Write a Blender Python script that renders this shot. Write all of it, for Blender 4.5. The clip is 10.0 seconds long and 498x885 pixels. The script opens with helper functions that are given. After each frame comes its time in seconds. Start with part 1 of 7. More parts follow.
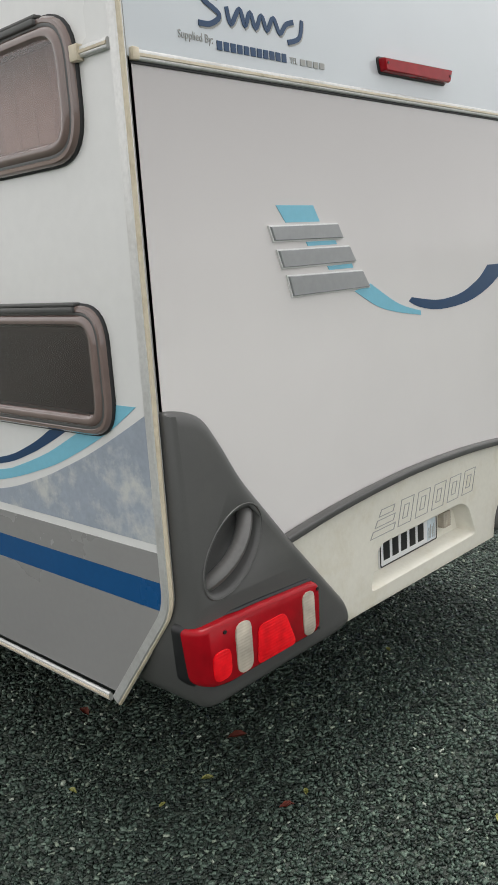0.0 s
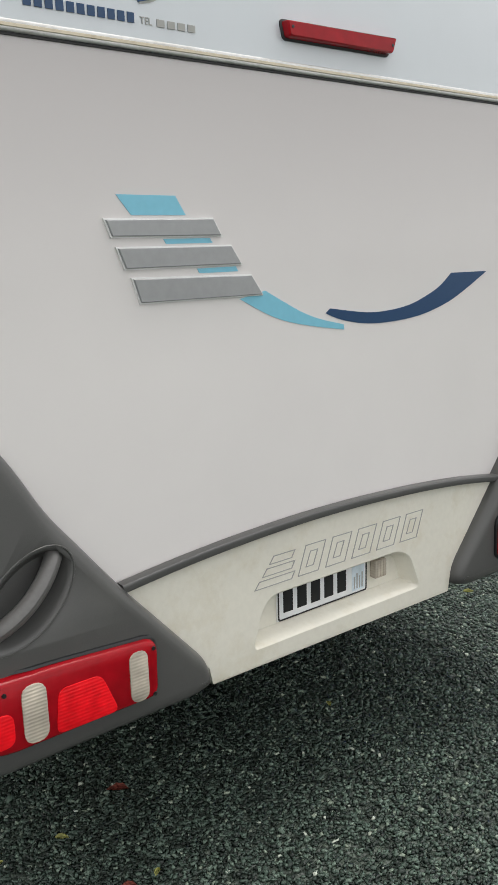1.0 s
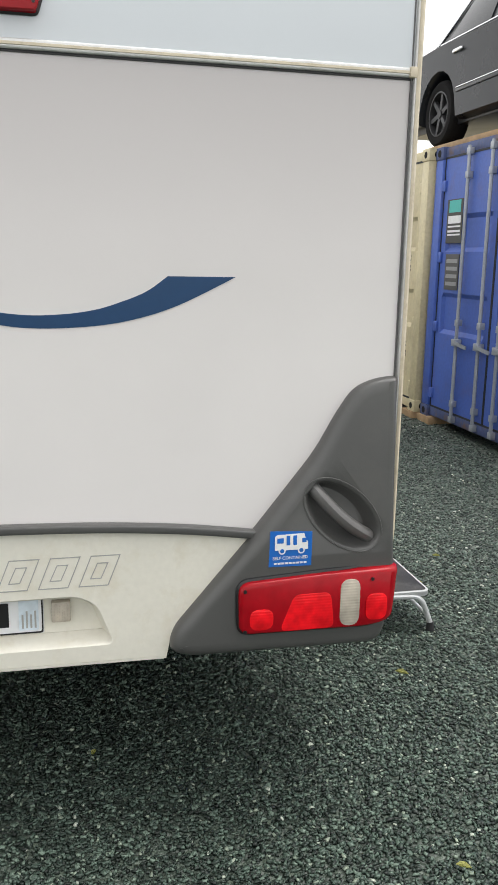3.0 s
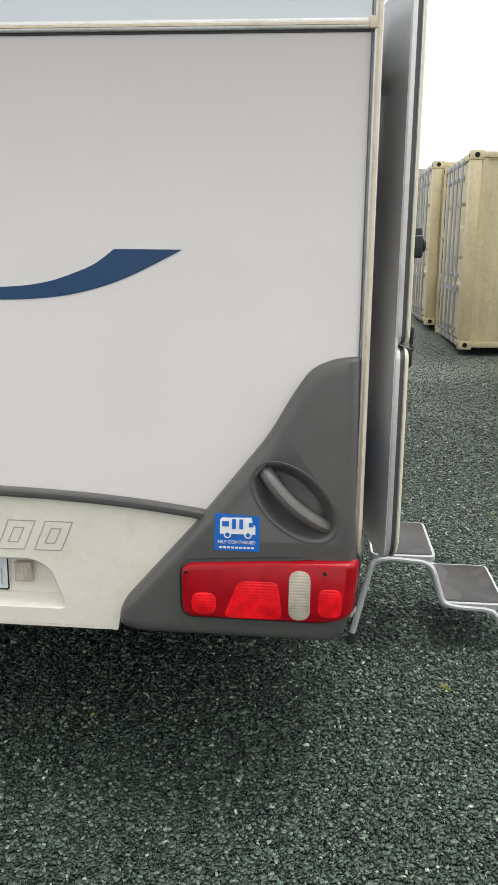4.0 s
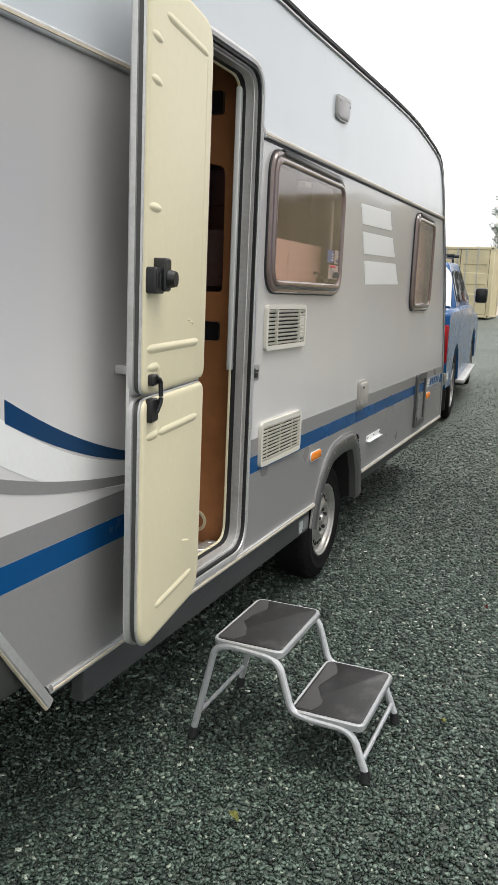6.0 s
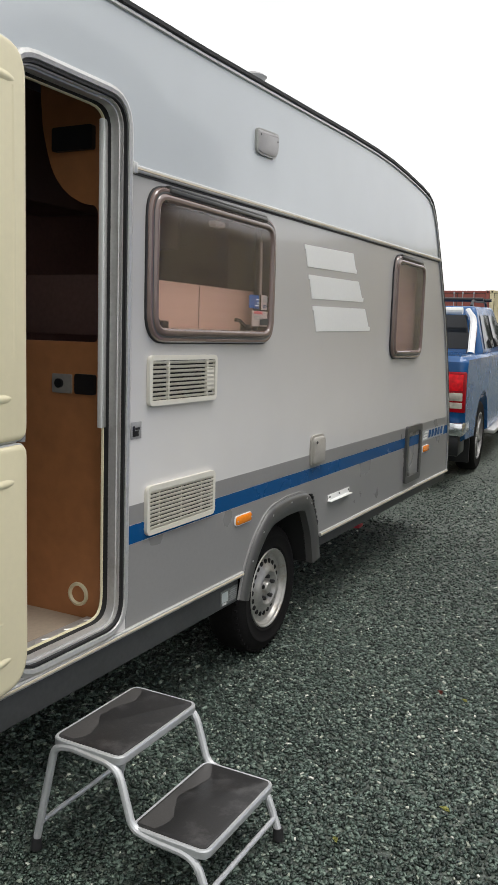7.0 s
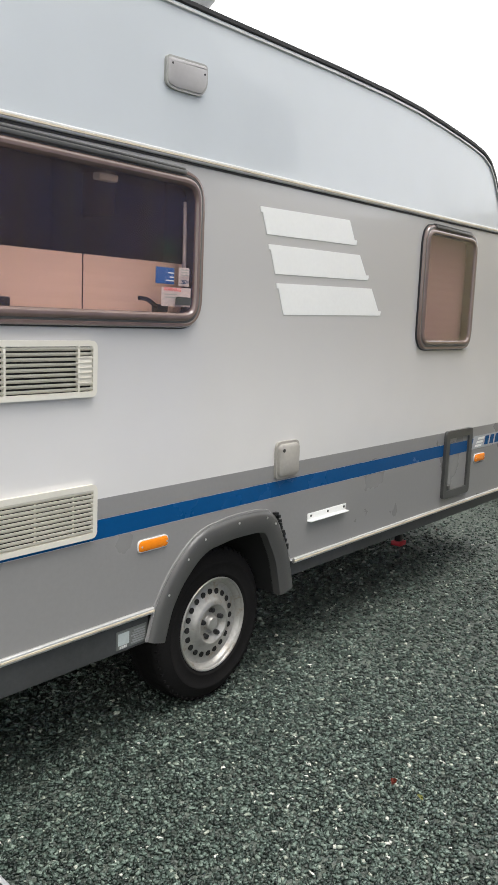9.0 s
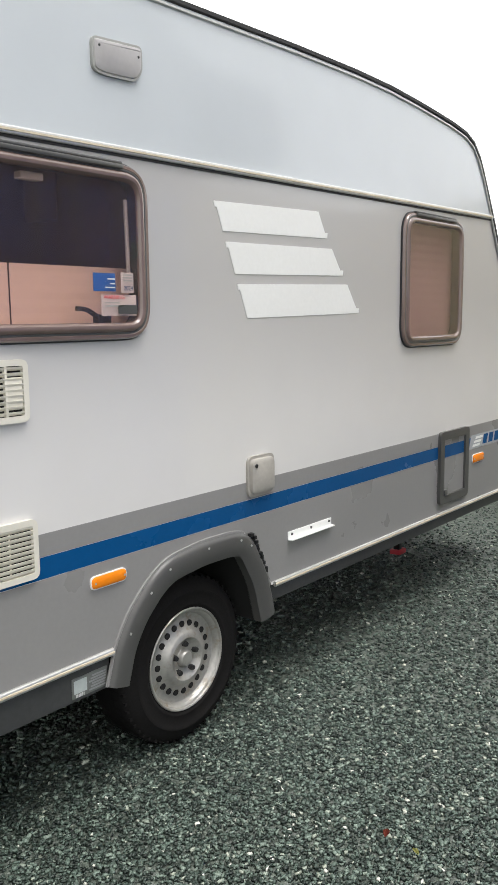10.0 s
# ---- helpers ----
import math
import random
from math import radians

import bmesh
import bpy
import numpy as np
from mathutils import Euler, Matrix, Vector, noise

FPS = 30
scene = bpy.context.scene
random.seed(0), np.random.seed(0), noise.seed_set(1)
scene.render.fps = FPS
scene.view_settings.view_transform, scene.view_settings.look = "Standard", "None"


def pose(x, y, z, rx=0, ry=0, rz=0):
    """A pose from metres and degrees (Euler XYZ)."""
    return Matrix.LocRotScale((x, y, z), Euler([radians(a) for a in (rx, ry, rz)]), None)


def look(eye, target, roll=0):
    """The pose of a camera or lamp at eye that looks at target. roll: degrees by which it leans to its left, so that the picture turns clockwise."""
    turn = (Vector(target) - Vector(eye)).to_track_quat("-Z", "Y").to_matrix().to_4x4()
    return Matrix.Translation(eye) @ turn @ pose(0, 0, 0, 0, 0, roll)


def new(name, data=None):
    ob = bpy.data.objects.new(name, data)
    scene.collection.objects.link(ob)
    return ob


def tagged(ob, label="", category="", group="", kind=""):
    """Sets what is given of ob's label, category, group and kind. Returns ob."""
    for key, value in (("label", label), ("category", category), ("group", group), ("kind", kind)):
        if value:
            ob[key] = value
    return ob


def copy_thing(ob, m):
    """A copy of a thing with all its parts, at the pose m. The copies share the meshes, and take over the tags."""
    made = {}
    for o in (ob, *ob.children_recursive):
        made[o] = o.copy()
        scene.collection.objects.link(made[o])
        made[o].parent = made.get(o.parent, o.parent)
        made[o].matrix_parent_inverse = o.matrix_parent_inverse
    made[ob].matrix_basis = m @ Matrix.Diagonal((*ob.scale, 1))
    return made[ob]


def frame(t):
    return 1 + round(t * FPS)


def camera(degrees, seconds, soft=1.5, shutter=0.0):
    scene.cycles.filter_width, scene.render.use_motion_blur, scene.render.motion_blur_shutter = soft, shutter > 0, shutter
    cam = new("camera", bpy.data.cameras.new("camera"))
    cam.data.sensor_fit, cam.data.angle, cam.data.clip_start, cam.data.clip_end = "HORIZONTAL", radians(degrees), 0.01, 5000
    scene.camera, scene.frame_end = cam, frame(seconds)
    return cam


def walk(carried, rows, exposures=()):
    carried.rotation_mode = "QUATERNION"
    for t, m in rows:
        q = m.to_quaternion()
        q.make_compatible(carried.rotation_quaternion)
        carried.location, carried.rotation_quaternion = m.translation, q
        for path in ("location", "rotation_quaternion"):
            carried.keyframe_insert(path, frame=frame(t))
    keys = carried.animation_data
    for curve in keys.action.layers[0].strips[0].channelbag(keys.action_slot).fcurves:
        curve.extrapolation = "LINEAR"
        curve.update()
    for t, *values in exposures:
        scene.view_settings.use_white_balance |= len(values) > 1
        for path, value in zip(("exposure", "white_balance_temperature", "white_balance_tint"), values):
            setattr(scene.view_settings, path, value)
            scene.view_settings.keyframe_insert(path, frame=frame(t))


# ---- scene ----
cam = camera(33.5, 10.0)
PATH = [
    (0, (0.16, -0.083, 1.62), (-1.193, 1.326, 1.191), -3.8),
    (0.5, (0.3, 0.264, 1.634), (-1.125, 1.595, 1.19), -2.2),
    (1, (0.353, 0.669, 1.616), (-1.192, 1.861, 1.176), -1.6),
    (1.5, (0.546, 1.123, 1.594), (-1.13, 2.138, 1.194), -1.2),
    (2, (0.663, 1.575, 1.569), (-1.091, 2.438, 1.15), -0.3),
    (2.5, (0.712, 2.034, 1.596), (-1.091, 2.779, 1.155), -0.3),
    (3, (0.81, 2.462, 1.595), (-1.09, 2.913, 1.162), 1.1),
    (3.2, (0.83, 2.631, 1.593), (-1.09, 2.979, 1.153), 1.8),
    (4.3, (0.778, 3.497, 1.54), (-1.147, 3.175, 1.106), -0.1),
    (4.5, (0.745, 3.642, 1.543), (-1.173, 3.259, 1.122), 0.1),
    (5, (0.551, 3.944, 1.529), (-1.36, 3.52, 1.12), 1.8),
    (5.2, (0.459, 4.066, 1.54), (-1.445, 3.61, 1.132), 1.7),
    (6.3, (-0.091, 4.743, 1.563), (-1.887, 3.927, 1.232), 2.7),
    (6.5, (-0.229, 4.821, 1.587), (-2.022, 3.989, 1.285), 2.5),
    (7, (-0.532, 5.069, 1.584), (-2.288, 4.15, 1.323), 1.8),
    (7.5, (-0.829, 5.282, 1.612), (-2.523, 4.26, 1.322), 2.2),
    (8, (-1.122, 5.342, 1.611), (-2.798, 4.288, 1.324), 2.3),
    (8.5, (-1.378, 5.385, 1.599), (-3.028, 4.292, 1.312), 1.6),
    (9, (-1.641, 5.441, 1.592), (-3.194, 4.217, 1.291), 2.3),
    (9.5, (-1.843, 5.454, 1.597), (-3.388, 4.216, 1.308), 0.9),
    (10, (-1.98, 5.391, 1.607), (-3.515, 4.143, 1.308), -0.6),
]
walk(cam, [(t, look(eye, target, roll)) for t, eye, target, roll in PATH],
     exposures=[(0, 0.14), (0.5, 0.06), (1, 0.22), (1.5, 0.3), (2, 0.21), (2.5, 0.54), (3, 0.45), (4.5, 0.35), (5, 0.25), (6.5, 0.13), (7, -0.02), (7.5, 0.1), (8, 0.32), (8.5, 0.36), (9, 0.42), (10, 0.49)])

# ---- world and light ----
world = bpy.data.worlds.new("overcast_sky")
scene.world = world
world.use_nodes = True
wn, wl = world.node_tree.nodes, world.node_tree.links
wn.clear()
sky = wn.new("ShaderNodeTexSky")
sky.sky_type, sky.sun_disc = "NISHITA", False
sky.sun_elevation, sky.sun_rotation = radians(73), radians(-9)
sky.dust_density, sky.air_density = 4.0, 1.0
hs = wn.new("ShaderNodeHueSaturation")
hs.inputs["Saturation"].default_value = 0.12
hs.inputs["Value"].default_value = 0.07
cloud = wn.new("ShaderNodeTexNoise")
cloud.inputs["Scale"].default_value, cloud.inputs["Detail"].default_value = 2.2, 5
cr = wn.new("ShaderNodeValToRGB")
cr.color_ramp.elements[0].color, cr.color_ramp.elements[1].color = (0.76, 0.765, 0.775, 1), (1.08, 1.075, 1.06, 1)
cr.color_ramp.elements[0].position, cr.color_ramp.elements[1].position = 0.3, 0.62
addn = wn.new("ShaderNodeMix")
addn.data_type, addn.blend_type = "RGBA", "ADD"
addn.inputs["Factor"].default_value = 1.0
bg = wn.new("ShaderNodeBackground")
bg.inputs["Strength"].default_value = 0.90
wo = wn.new("ShaderNodeOutputWorld")
wl.new(sky.outputs[0], hs.inputs["Color"])
wl.new(cloud.outputs[0], cr.inputs[0])
wl.new(hs.outputs[0], addn.inputs["A"])
wl.new(cr.outputs[0], addn.inputs["B"])
wl.new(addn.outputs["Result"], bg.inputs[0])
wl.new(bg.outputs[0], wo.inputs[0])
sun = new("sun", bpy.data.lights.new("sun", "SUN"))
sun.data.energy, sun.data.angle, sun.data.color = 1.3, radians(30), (1.0, 0.97, 0.93)
sun.matrix_world = look((-2, 12, 40), (0, 0, 0))


# ---- materials ----
def mat(name, col, rough=0.5, metal=0.0, var=0.12, fine=60.0, broad=3.0, bump=0.0, stain=None, stain_amount=0.0, coat=0.0, spec=0.5, island=0.0, objvar=0.0):
    """A painted or solid surface with grain at a fine scale and wear or stains at a broad one."""
    m = bpy.data.materials.new(name)
    m.use_nodes = True
    n, l = m.node_tree.nodes, m.node_tree.links
    b = n["Principled BSDF"]
    b.inputs["Metallic"].default_value = metal
    b.inputs["Coat Weight"].default_value = coat
    b.inputs["Coat Roughness"].default_value = 0.05
    b.inputs["Specular IOR Level"].default_value = spec
    tc = n.new("ShaderNodeTexCoord")
    n1, n2 = n.new("ShaderNodeTexNoise"), n.new("ShaderNodeTexNoise")
    n1.inputs["Scale"].default_value, n1.inputs["Detail"].default_value = fine, 3
    n2.inputs["Scale"].default_value, n2.inputs["Detail"].default_value = broad, 6
    for q in (n1, n2):
        l.new(tc.outputs["Object"], q.inputs["Vector"])
    ad = n.new("ShaderNodeMath")
    ad.operation = "MULTIPLY_ADD"
    l.new(n1.outputs[0], ad.inputs[0])
    ad.inputs[1].default_value = 0.5
    hf = n.new("ShaderNodeMath")
    hf.operation = "MULTIPLY"
    hf.inputs[1].default_value = 0.5
    l.new(n2.outputs[0], hf.inputs[0])
    l.new(hf.outputs[0], ad.inputs[2])
    last = ad.outputs[0]
    if island or objvar:
        src = n.new("ShaderNodeNewGeometry").outputs["Random Per Island"] if island else n.new("ShaderNodeObjectInfo").outputs["Random"]
        mr0 = n.new("ShaderNodeMath")
        mr0.operation = "MULTIPLY_ADD"
        l.new(src, mr0.inputs[0])
        mr0.inputs[1].default_value = island or objvar
        l.new(last, mr0.inputs[2])
        last = mr0.outputs[0]
    mr = n.new("ShaderNodeMapRange")
    lift = (island or objvar)
    mr.inputs["From Min"].default_value, mr.inputs["From Max"].default_value = 0.3, 0.7 + lift
    mr.inputs["To Min"].default_value, mr.inputs["To Max"].default_value = 1 - var, 1 + var
    l.new(last, mr.inputs[0])
    mul = n.new("ShaderNodeMix")
    mul.data_type, mul.blend_type = "RGBA", "MULTIPLY"
    mul.inputs["Factor"].default_value = 1
    mul.inputs["A"].default_value = (*col, 1)
    l.new(mr.outputs[0], mul.inputs["B"])
    out = mul.outputs["Result"]
    if stain:
        n3 = n.new("ShaderNodeTexNoise")
        n3.inputs["Scale"].default_value, n3.inputs["Detail"].default_value, n3.inputs["Roughness"].default_value = broad * 1.7, 8, 0.7
        l.new(tc.outputs["Object"], n3.inputs["Vector"])
        sr = n.new("ShaderNodeMapRange")
        sr.inputs["From Min"].default_value, sr.inputs["From Max"].default_value = 0.52, 0.68
        sr.inputs["To Max"].default_value = stain_amount
        l.new(n3.outputs[0], sr.inputs[0])
        sm = n.new("ShaderNodeMix")
        sm.data_type = "RGBA"
        l.new(sr.outputs[0], sm.inputs["Factor"])
        l.new(out, sm.inputs["A"])
        sm.inputs["B"].default_value = (*stain, 1)
        out = sm.outputs["Result"]
    l.new(out, b.inputs["Base Color"])
    rr = n.new("ShaderNodeMapRange")
    rr.inputs["To Min"].default_value, rr.inputs["To Max"].default_value = max(0.02, rough - 0.06), min(1, rough + 0.08)
    l.new(n2.outputs[0], rr.inputs[0])
    l.new(rr.outputs[0], b.inputs["Roughness"])
    if bump:
        bp = n.new("ShaderNodeBump")
        bp.inputs["Strength"].default_value, bp.inputs["Distance"].default_value = 0.5, bump
        l.new(n1.outputs[0], bp.inputs["Height"])
        l.new(bp.outputs[0], b.inputs["Normal"])
    return m


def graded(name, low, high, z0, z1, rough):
    """Paint that is silver higher up and grades to white lower down the panel."""
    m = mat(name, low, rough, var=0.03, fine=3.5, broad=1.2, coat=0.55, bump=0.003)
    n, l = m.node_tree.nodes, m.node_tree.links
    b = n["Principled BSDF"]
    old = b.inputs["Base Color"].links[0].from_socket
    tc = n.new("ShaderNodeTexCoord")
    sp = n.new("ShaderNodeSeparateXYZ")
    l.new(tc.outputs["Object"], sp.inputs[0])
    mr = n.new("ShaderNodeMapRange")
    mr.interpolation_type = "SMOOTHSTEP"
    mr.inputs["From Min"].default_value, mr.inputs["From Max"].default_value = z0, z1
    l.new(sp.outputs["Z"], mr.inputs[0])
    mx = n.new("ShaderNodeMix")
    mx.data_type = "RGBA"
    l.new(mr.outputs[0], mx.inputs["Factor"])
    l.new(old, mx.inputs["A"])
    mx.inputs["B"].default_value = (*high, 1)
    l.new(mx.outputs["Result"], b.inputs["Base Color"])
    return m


def glass(name, col, rough=0.02):
    m = mat(name, col, rough, var=0.03)
    b = m.node_tree.nodes["Principled BSDF"]
    b.inputs["Transmission Weight"].default_value = 0.988
    b.inputs["IOR"].default_value = 1.42
    return m


def ribbed(m, scale, dist):
    """Adds moulded horizontal ribs to a lens."""
    n, l = m.node_tree.nodes, m.node_tree.links
    tc, wv, bp = n.new("ShaderNodeTexCoord"), n.new("ShaderNodeTexWave"), n.new("ShaderNodeBump")
    wv.bands_direction = "Z"
    wv.inputs["Scale"].default_value = scale
    bp.inputs["Strength"].default_value, bp.inputs["Distance"].default_value = 0.6, dist
    l.new(tc.outputs["Object"], wv.inputs["Vector"])
    l.new(wv.outputs[0], bp.inputs["Height"])
    l.new(bp.outputs[0], n["Principled BSDF"].inputs["Normal"])
    return m


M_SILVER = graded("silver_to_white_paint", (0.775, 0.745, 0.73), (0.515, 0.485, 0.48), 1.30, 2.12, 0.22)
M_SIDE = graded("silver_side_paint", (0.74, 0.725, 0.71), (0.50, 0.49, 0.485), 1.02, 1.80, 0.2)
M_WHITE = mat("white_paint", (0.76, 0.755, 0.74), 0.25, var=0.03, fine=25, broad=1.2, coat=0.15)
M_UPPER = mat("cool_white_gelcoat", (0.60, 0.635, 0.665), 0.2, var=0.03, fine=3.5, broad=1.2, coat=0.5, bump=0.003)
M_GREYBAND = mat("warm_grey_film", (0.27, 0.265, 0.26), 0.28, var=0.04, coat=0.1)
M_BLUE = mat("blue_film", (0.003, 0.075, 0.23), 0.25, var=0.06, spec=0.3)
M_NAVY = mat("navy_film", (0.005, 0.045, 0.125), 0.3, var=0.06)
M_CYAN = mat("pale_cyan_film", (0.20, 0.52, 0.66), 0.3, var=0.05)
M_FADE = mat("weathered_silver_blue_film", (0.33, 0.37, 0.43), 0.3, var=0.12, broad=5, stain=(0.62, 0.62, 0.58), stain_amount=0.8)
M_WHITEFILM = mat("white_film", (0.86, 0.86, 0.84), 0.3, var=0.03)
M_ALU = mat("brushed_aluminium", (0.66, 0.655, 0.64), 0.38, 0.55, var=0.12, fine=90, stain=(0.30, 0.27, 0.22), stain_amount=0.3)
M_INSERT = mat("yellowed_trim_insert", (0.66, 0.58, 0.44), 0.4, var=0.1, broad=8, stain=(0.40, 0.32, 0.20), stain_amount=0.5)
M_PLASTIC = mat("dark_grey_plastic", (0.078, 0.0775, 0.075), 0.32, var=0.10, fine=400, bump=0.0004, stain=(0.10, 0.098, 0.092), stain_amount=0.5)
M_SKIRT = mat("dusty_grey_skirt", (0.066, 0.068, 0.069), 0.45, var=0.2, broad=4, stain=(0.045, 0.045, 0.043), stain_amount=0.5, spec=0.4)
M_HANDLE = mat("worn_grey_handle_plastic", (0.125, 0.122, 0.118), 0.32, var=0.14, fine=120)
M_RUBBER = mat("black_rubber", (0.018, 0.018, 0.019), 0.6, var=0.2)
M_BLACK = mat("black_plastic", (0.012, 0.012, 0.013), 0.35, var=0.15)
M_RED = mat("red_lens", (0.33, 0.003, 0.009), 0.2, var=0.22, fine=30, broad=14, spec=0.25)
M_REDB = mat("bright_red_lens", (0.80, 0.007, 0.014), 0.2, var=0.34, fine=30, broad=16, spec=0.35)
M_LENS = mat("clear_ribbed_lens", (0.48, 0.43, 0.355), 0.22, var=0.40, fine=8, broad=16, coat=0.1)
ribbed(M_REDB, 38, 0.0005), ribbed(M_LENS, 38, 0.0008)
M_AMBER = mat("amber_lens", (0.90, 0.25, 0.012), 0.2, var=0.08, spec=0.3)
M_BUMPER = mat("aged_cream_gelcoat", (0.72, 0.695, 0.61), 0.3, var=0.05, broad=4, stain=(0.52, 0.45, 0.29), stain_amount=0.3)
M_BRONZE = mat("bronze_tinted_acrylic", (0.185, 0.130, 0.115), 0.12, var=0.14, fine=20, coat=0.8)
M_PANE = glass("smoked_acrylic", (0.90, 0.775, 0.745))
M_FLAP = mat("dull_grey_ivory_plastic", (0.37, 0.35, 0.315), 0.45, var=0.10)
M_VENT = mat("ivory_plastic", (0.71, 0.68, 0.60), 0.42, var=0.04)
M_DOOR = mat("cream_door_lining", (0.78, 0.71, 0.49), 0.4, var=0.03, fine=40)
M_WOOD = mat("cherry_laminate", (0.48, 0.205, 0.083), 0.4, var=0.18, fine=14, broad=2)
# brown, darkened to stand for the unlit interior
M_DARKIN = mat("dim_interior_brown", (0.15, 0.088, 0.075), 0.8, var=0.2)
M_BEIGE = mat("pinkish_beige_board", (0.86, 0.66, 0.54), 0.55, var=0.05)
M_MAUVE = mat("mauve_blind_cloth", (0.31, 0.215, 0.215), 0.7, var=0.08)
M_LINO = mat("beige_vinyl_floor", (0.45, 0.37, 0.28), 0.5, var=0.12)
M_TYRE = mat("worn_tyre_rubber", (0.013, 0.0125, 0.0125), 0.8, var=0.3, fine=120, stain=(0.035, 0.031, 0.027), stain_amount=0.15, spec=0.08)
M_STEEL = mat("silver_wheel_paint", (0.42, 0.41, 0.385), 0.36, 0.5, var=0.16, broad=11, stain=(0.27, 0.20, 0.115), stain_amount=0.7)
# near black that paints the shade inside holes, vents and the wheel arch
M_HOLE = mat("void_shade", (0.008, 0.008, 0.008), 0.9)
M_STEP = mat("grey_step_tread_rubber", (0.022, 0.021, 0.021), 0.34, var=0.2, fine=250, broad=7, bump=0.0006, stain=(0.11, 0.105, 0.105), stain_amount=0.5)
# paler rubber that paints the sheen on the stool's treads
M_TREADSHEEN = mat("tread_sheen_rubber", (0.062, 0.059, 0.057), 0.4, var=0.25, fine=200, broad=9)
# laminate with the room's low light put into its colour
M_DIMWOOD = mat("dim_interior_laminate", (0.075, 0.040, 0.030), 0.5, var=0.2, fine=14, broad=2)
M_STEPTUBE = mat("silver_painted_tube", (0.60, 0.61, 0.62), 0.3, 0.4, var=0.1, fine=80, broad=9)
M_PLATEW = mat("white_plate_film", (0.76, 0.77, 0.78), 0.3, var=0.03)
M_STICKB = mat("sticker_blue", (0.008, 0.13, 0.50), 0.35, var=0.03)
M_STICKW = mat("sticker_white", (0.78, 0.78, 0.77), 0.4, var=0.02)
M_STICKR = mat("sticker_red", (0.62, 0.05, 0.07), 0.4, var=0.02)
M_EMBLEM = mat("grey_metal_emblem", (0.34, 0.345, 0.35), 0.3, 0.35, var=0.07, fine=60)
M_OUTLINE = mat("grey_outline_film", (0.36, 0.36, 0.34), 0.4, var=0.05)


# ---- mesh tools ----
from mathutils import geometry


def part(name, bm, material, parent=None, label="", smooth=True, angle=35):
    """Links a bmesh as one mesh object under a thing or a part."""
    bmesh.ops.recalc_face_normals(bm, faces=bm.faces)
    if smooth:
        for f in bm.faces:
            f.smooth = True
        lim = radians(angle)
        for e in bm.edges:
            if len(e.link_faces) == 2 and e.calc_face_angle(0) > lim:
                e.smooth = False
    me = bpy.data.meshes.new(name)
    bm.to_mesh(me)
    bm.free()
    me.materials.append(material)
    ob = new(name, me)
    if parent:
        ob.parent = parent
        ob.matrix_parent_inverse = parent.matrix_basis.inverted()
    if label:
        ob["label"] = label
    return ob


def thing(name, at, label, category, group="", kind=""):
    ob = new(name)
    ob.empty_display_size = 0.2
    ob.location = at
    return tagged(ob, label, category, group, kind)


def box(bm, x0, x1, y0, y1, z0, z1, bev=0.0, seg=2):
    r = bmesh.ops.create_cube(bm, size=1)
    for v in r["verts"]:
        v.co = Vector(((x0 + x1) / 2 + v.co.x * (x1 - x0), (y0 + y1) / 2 + v.co.y * (y1 - y0), (z0 + z1) / 2 + v.co.z * (z1 - z0)))
    if bev:
        es = list({e for v in r["verts"] for e in v.link_edges})
        bmesh.ops.bevel(bm, geom=es, offset=bev, segments=seg, affect="EDGES", profile=0.5)
    return bm


def boxed(name, dims, material, parent=None, label="", bev=0.004):
    return part(name, box(bmesh.new(), *dims, bev=bev), material, parent, label)


def cyl(bm, a, b, r0, r1=None, n=16, caps=True):
    a, b = Vector(a), Vector(b)
    r1 = r0 if r1 is None else r1
    q = (b - a).to_track_quat("Z", "Y")
    rings = []
    for p, r in ((a, r0), (b, r1)):
        rings.append([bm.verts.new(p + q @ Vector((r * math.cos(2 * math.pi * i / n), r * math.sin(2 * math.pi * i / n), 0))) for i in range(n)])
    for i in range(n):
        bm.faces.new((rings[0][i], rings[0][(i + 1) % n], rings[1][(i + 1) % n], rings[1][i]))
    if caps:
        bm.faces.new(rings[0][::-1])
        bm.faces.new(rings[1])
    return bm


def loft(bm, loops, closed=True, cap0=False, cap1=False):
    """Skin between loops of equal count."""
    rows = [[bm.verts.new(p) for p in lp] for lp in loops]
    n = len(rows[0])
    for a, b in zip(rows, rows[1:]):
        for i in range(n if closed else n - 1):
            j = (i + 1) % n
            bm.faces.new((a[i], a[j], b[j], b[i]))
    if cap0:
        bm.faces.new(rows[0][::-1])
    if cap1:
        bm.faces.new(rows[-1])
    return rows


def rounded(pts, r, n=5):
    """A closed polygon of 2D points with its corners rounded; r may be one number or one for each corner."""
    out = []
    k = len(pts)
    for i in range(k):
        p0, p, p1 = Vector(pts[i - 1]), Vector(pts[i]), Vector(pts[(i + 1) % k])
        rad = r[i] if isinstance(r, (list, tuple)) else r
        u, v = (p0 - p), (p1 - p)
        d = min(rad, u.length * 0.48, v.length * 0.48)
        if d < 1e-5:
            out += [p.copy()] * 1
            continue
        a, b = p + u.normalized() * d, p + v.normalized() * d
        for s in range(n + 1):
            t = s / n
            out.append(a * (1 - t) ** 2 + p * 2 * t * (1 - t) + b * t * t)
    return out


def rrect(x0, x1, z0, z1, r, n=5):
    return rounded([(x0, z0), (x1, z0), (x1, z1), (x0, z1)], r, n)


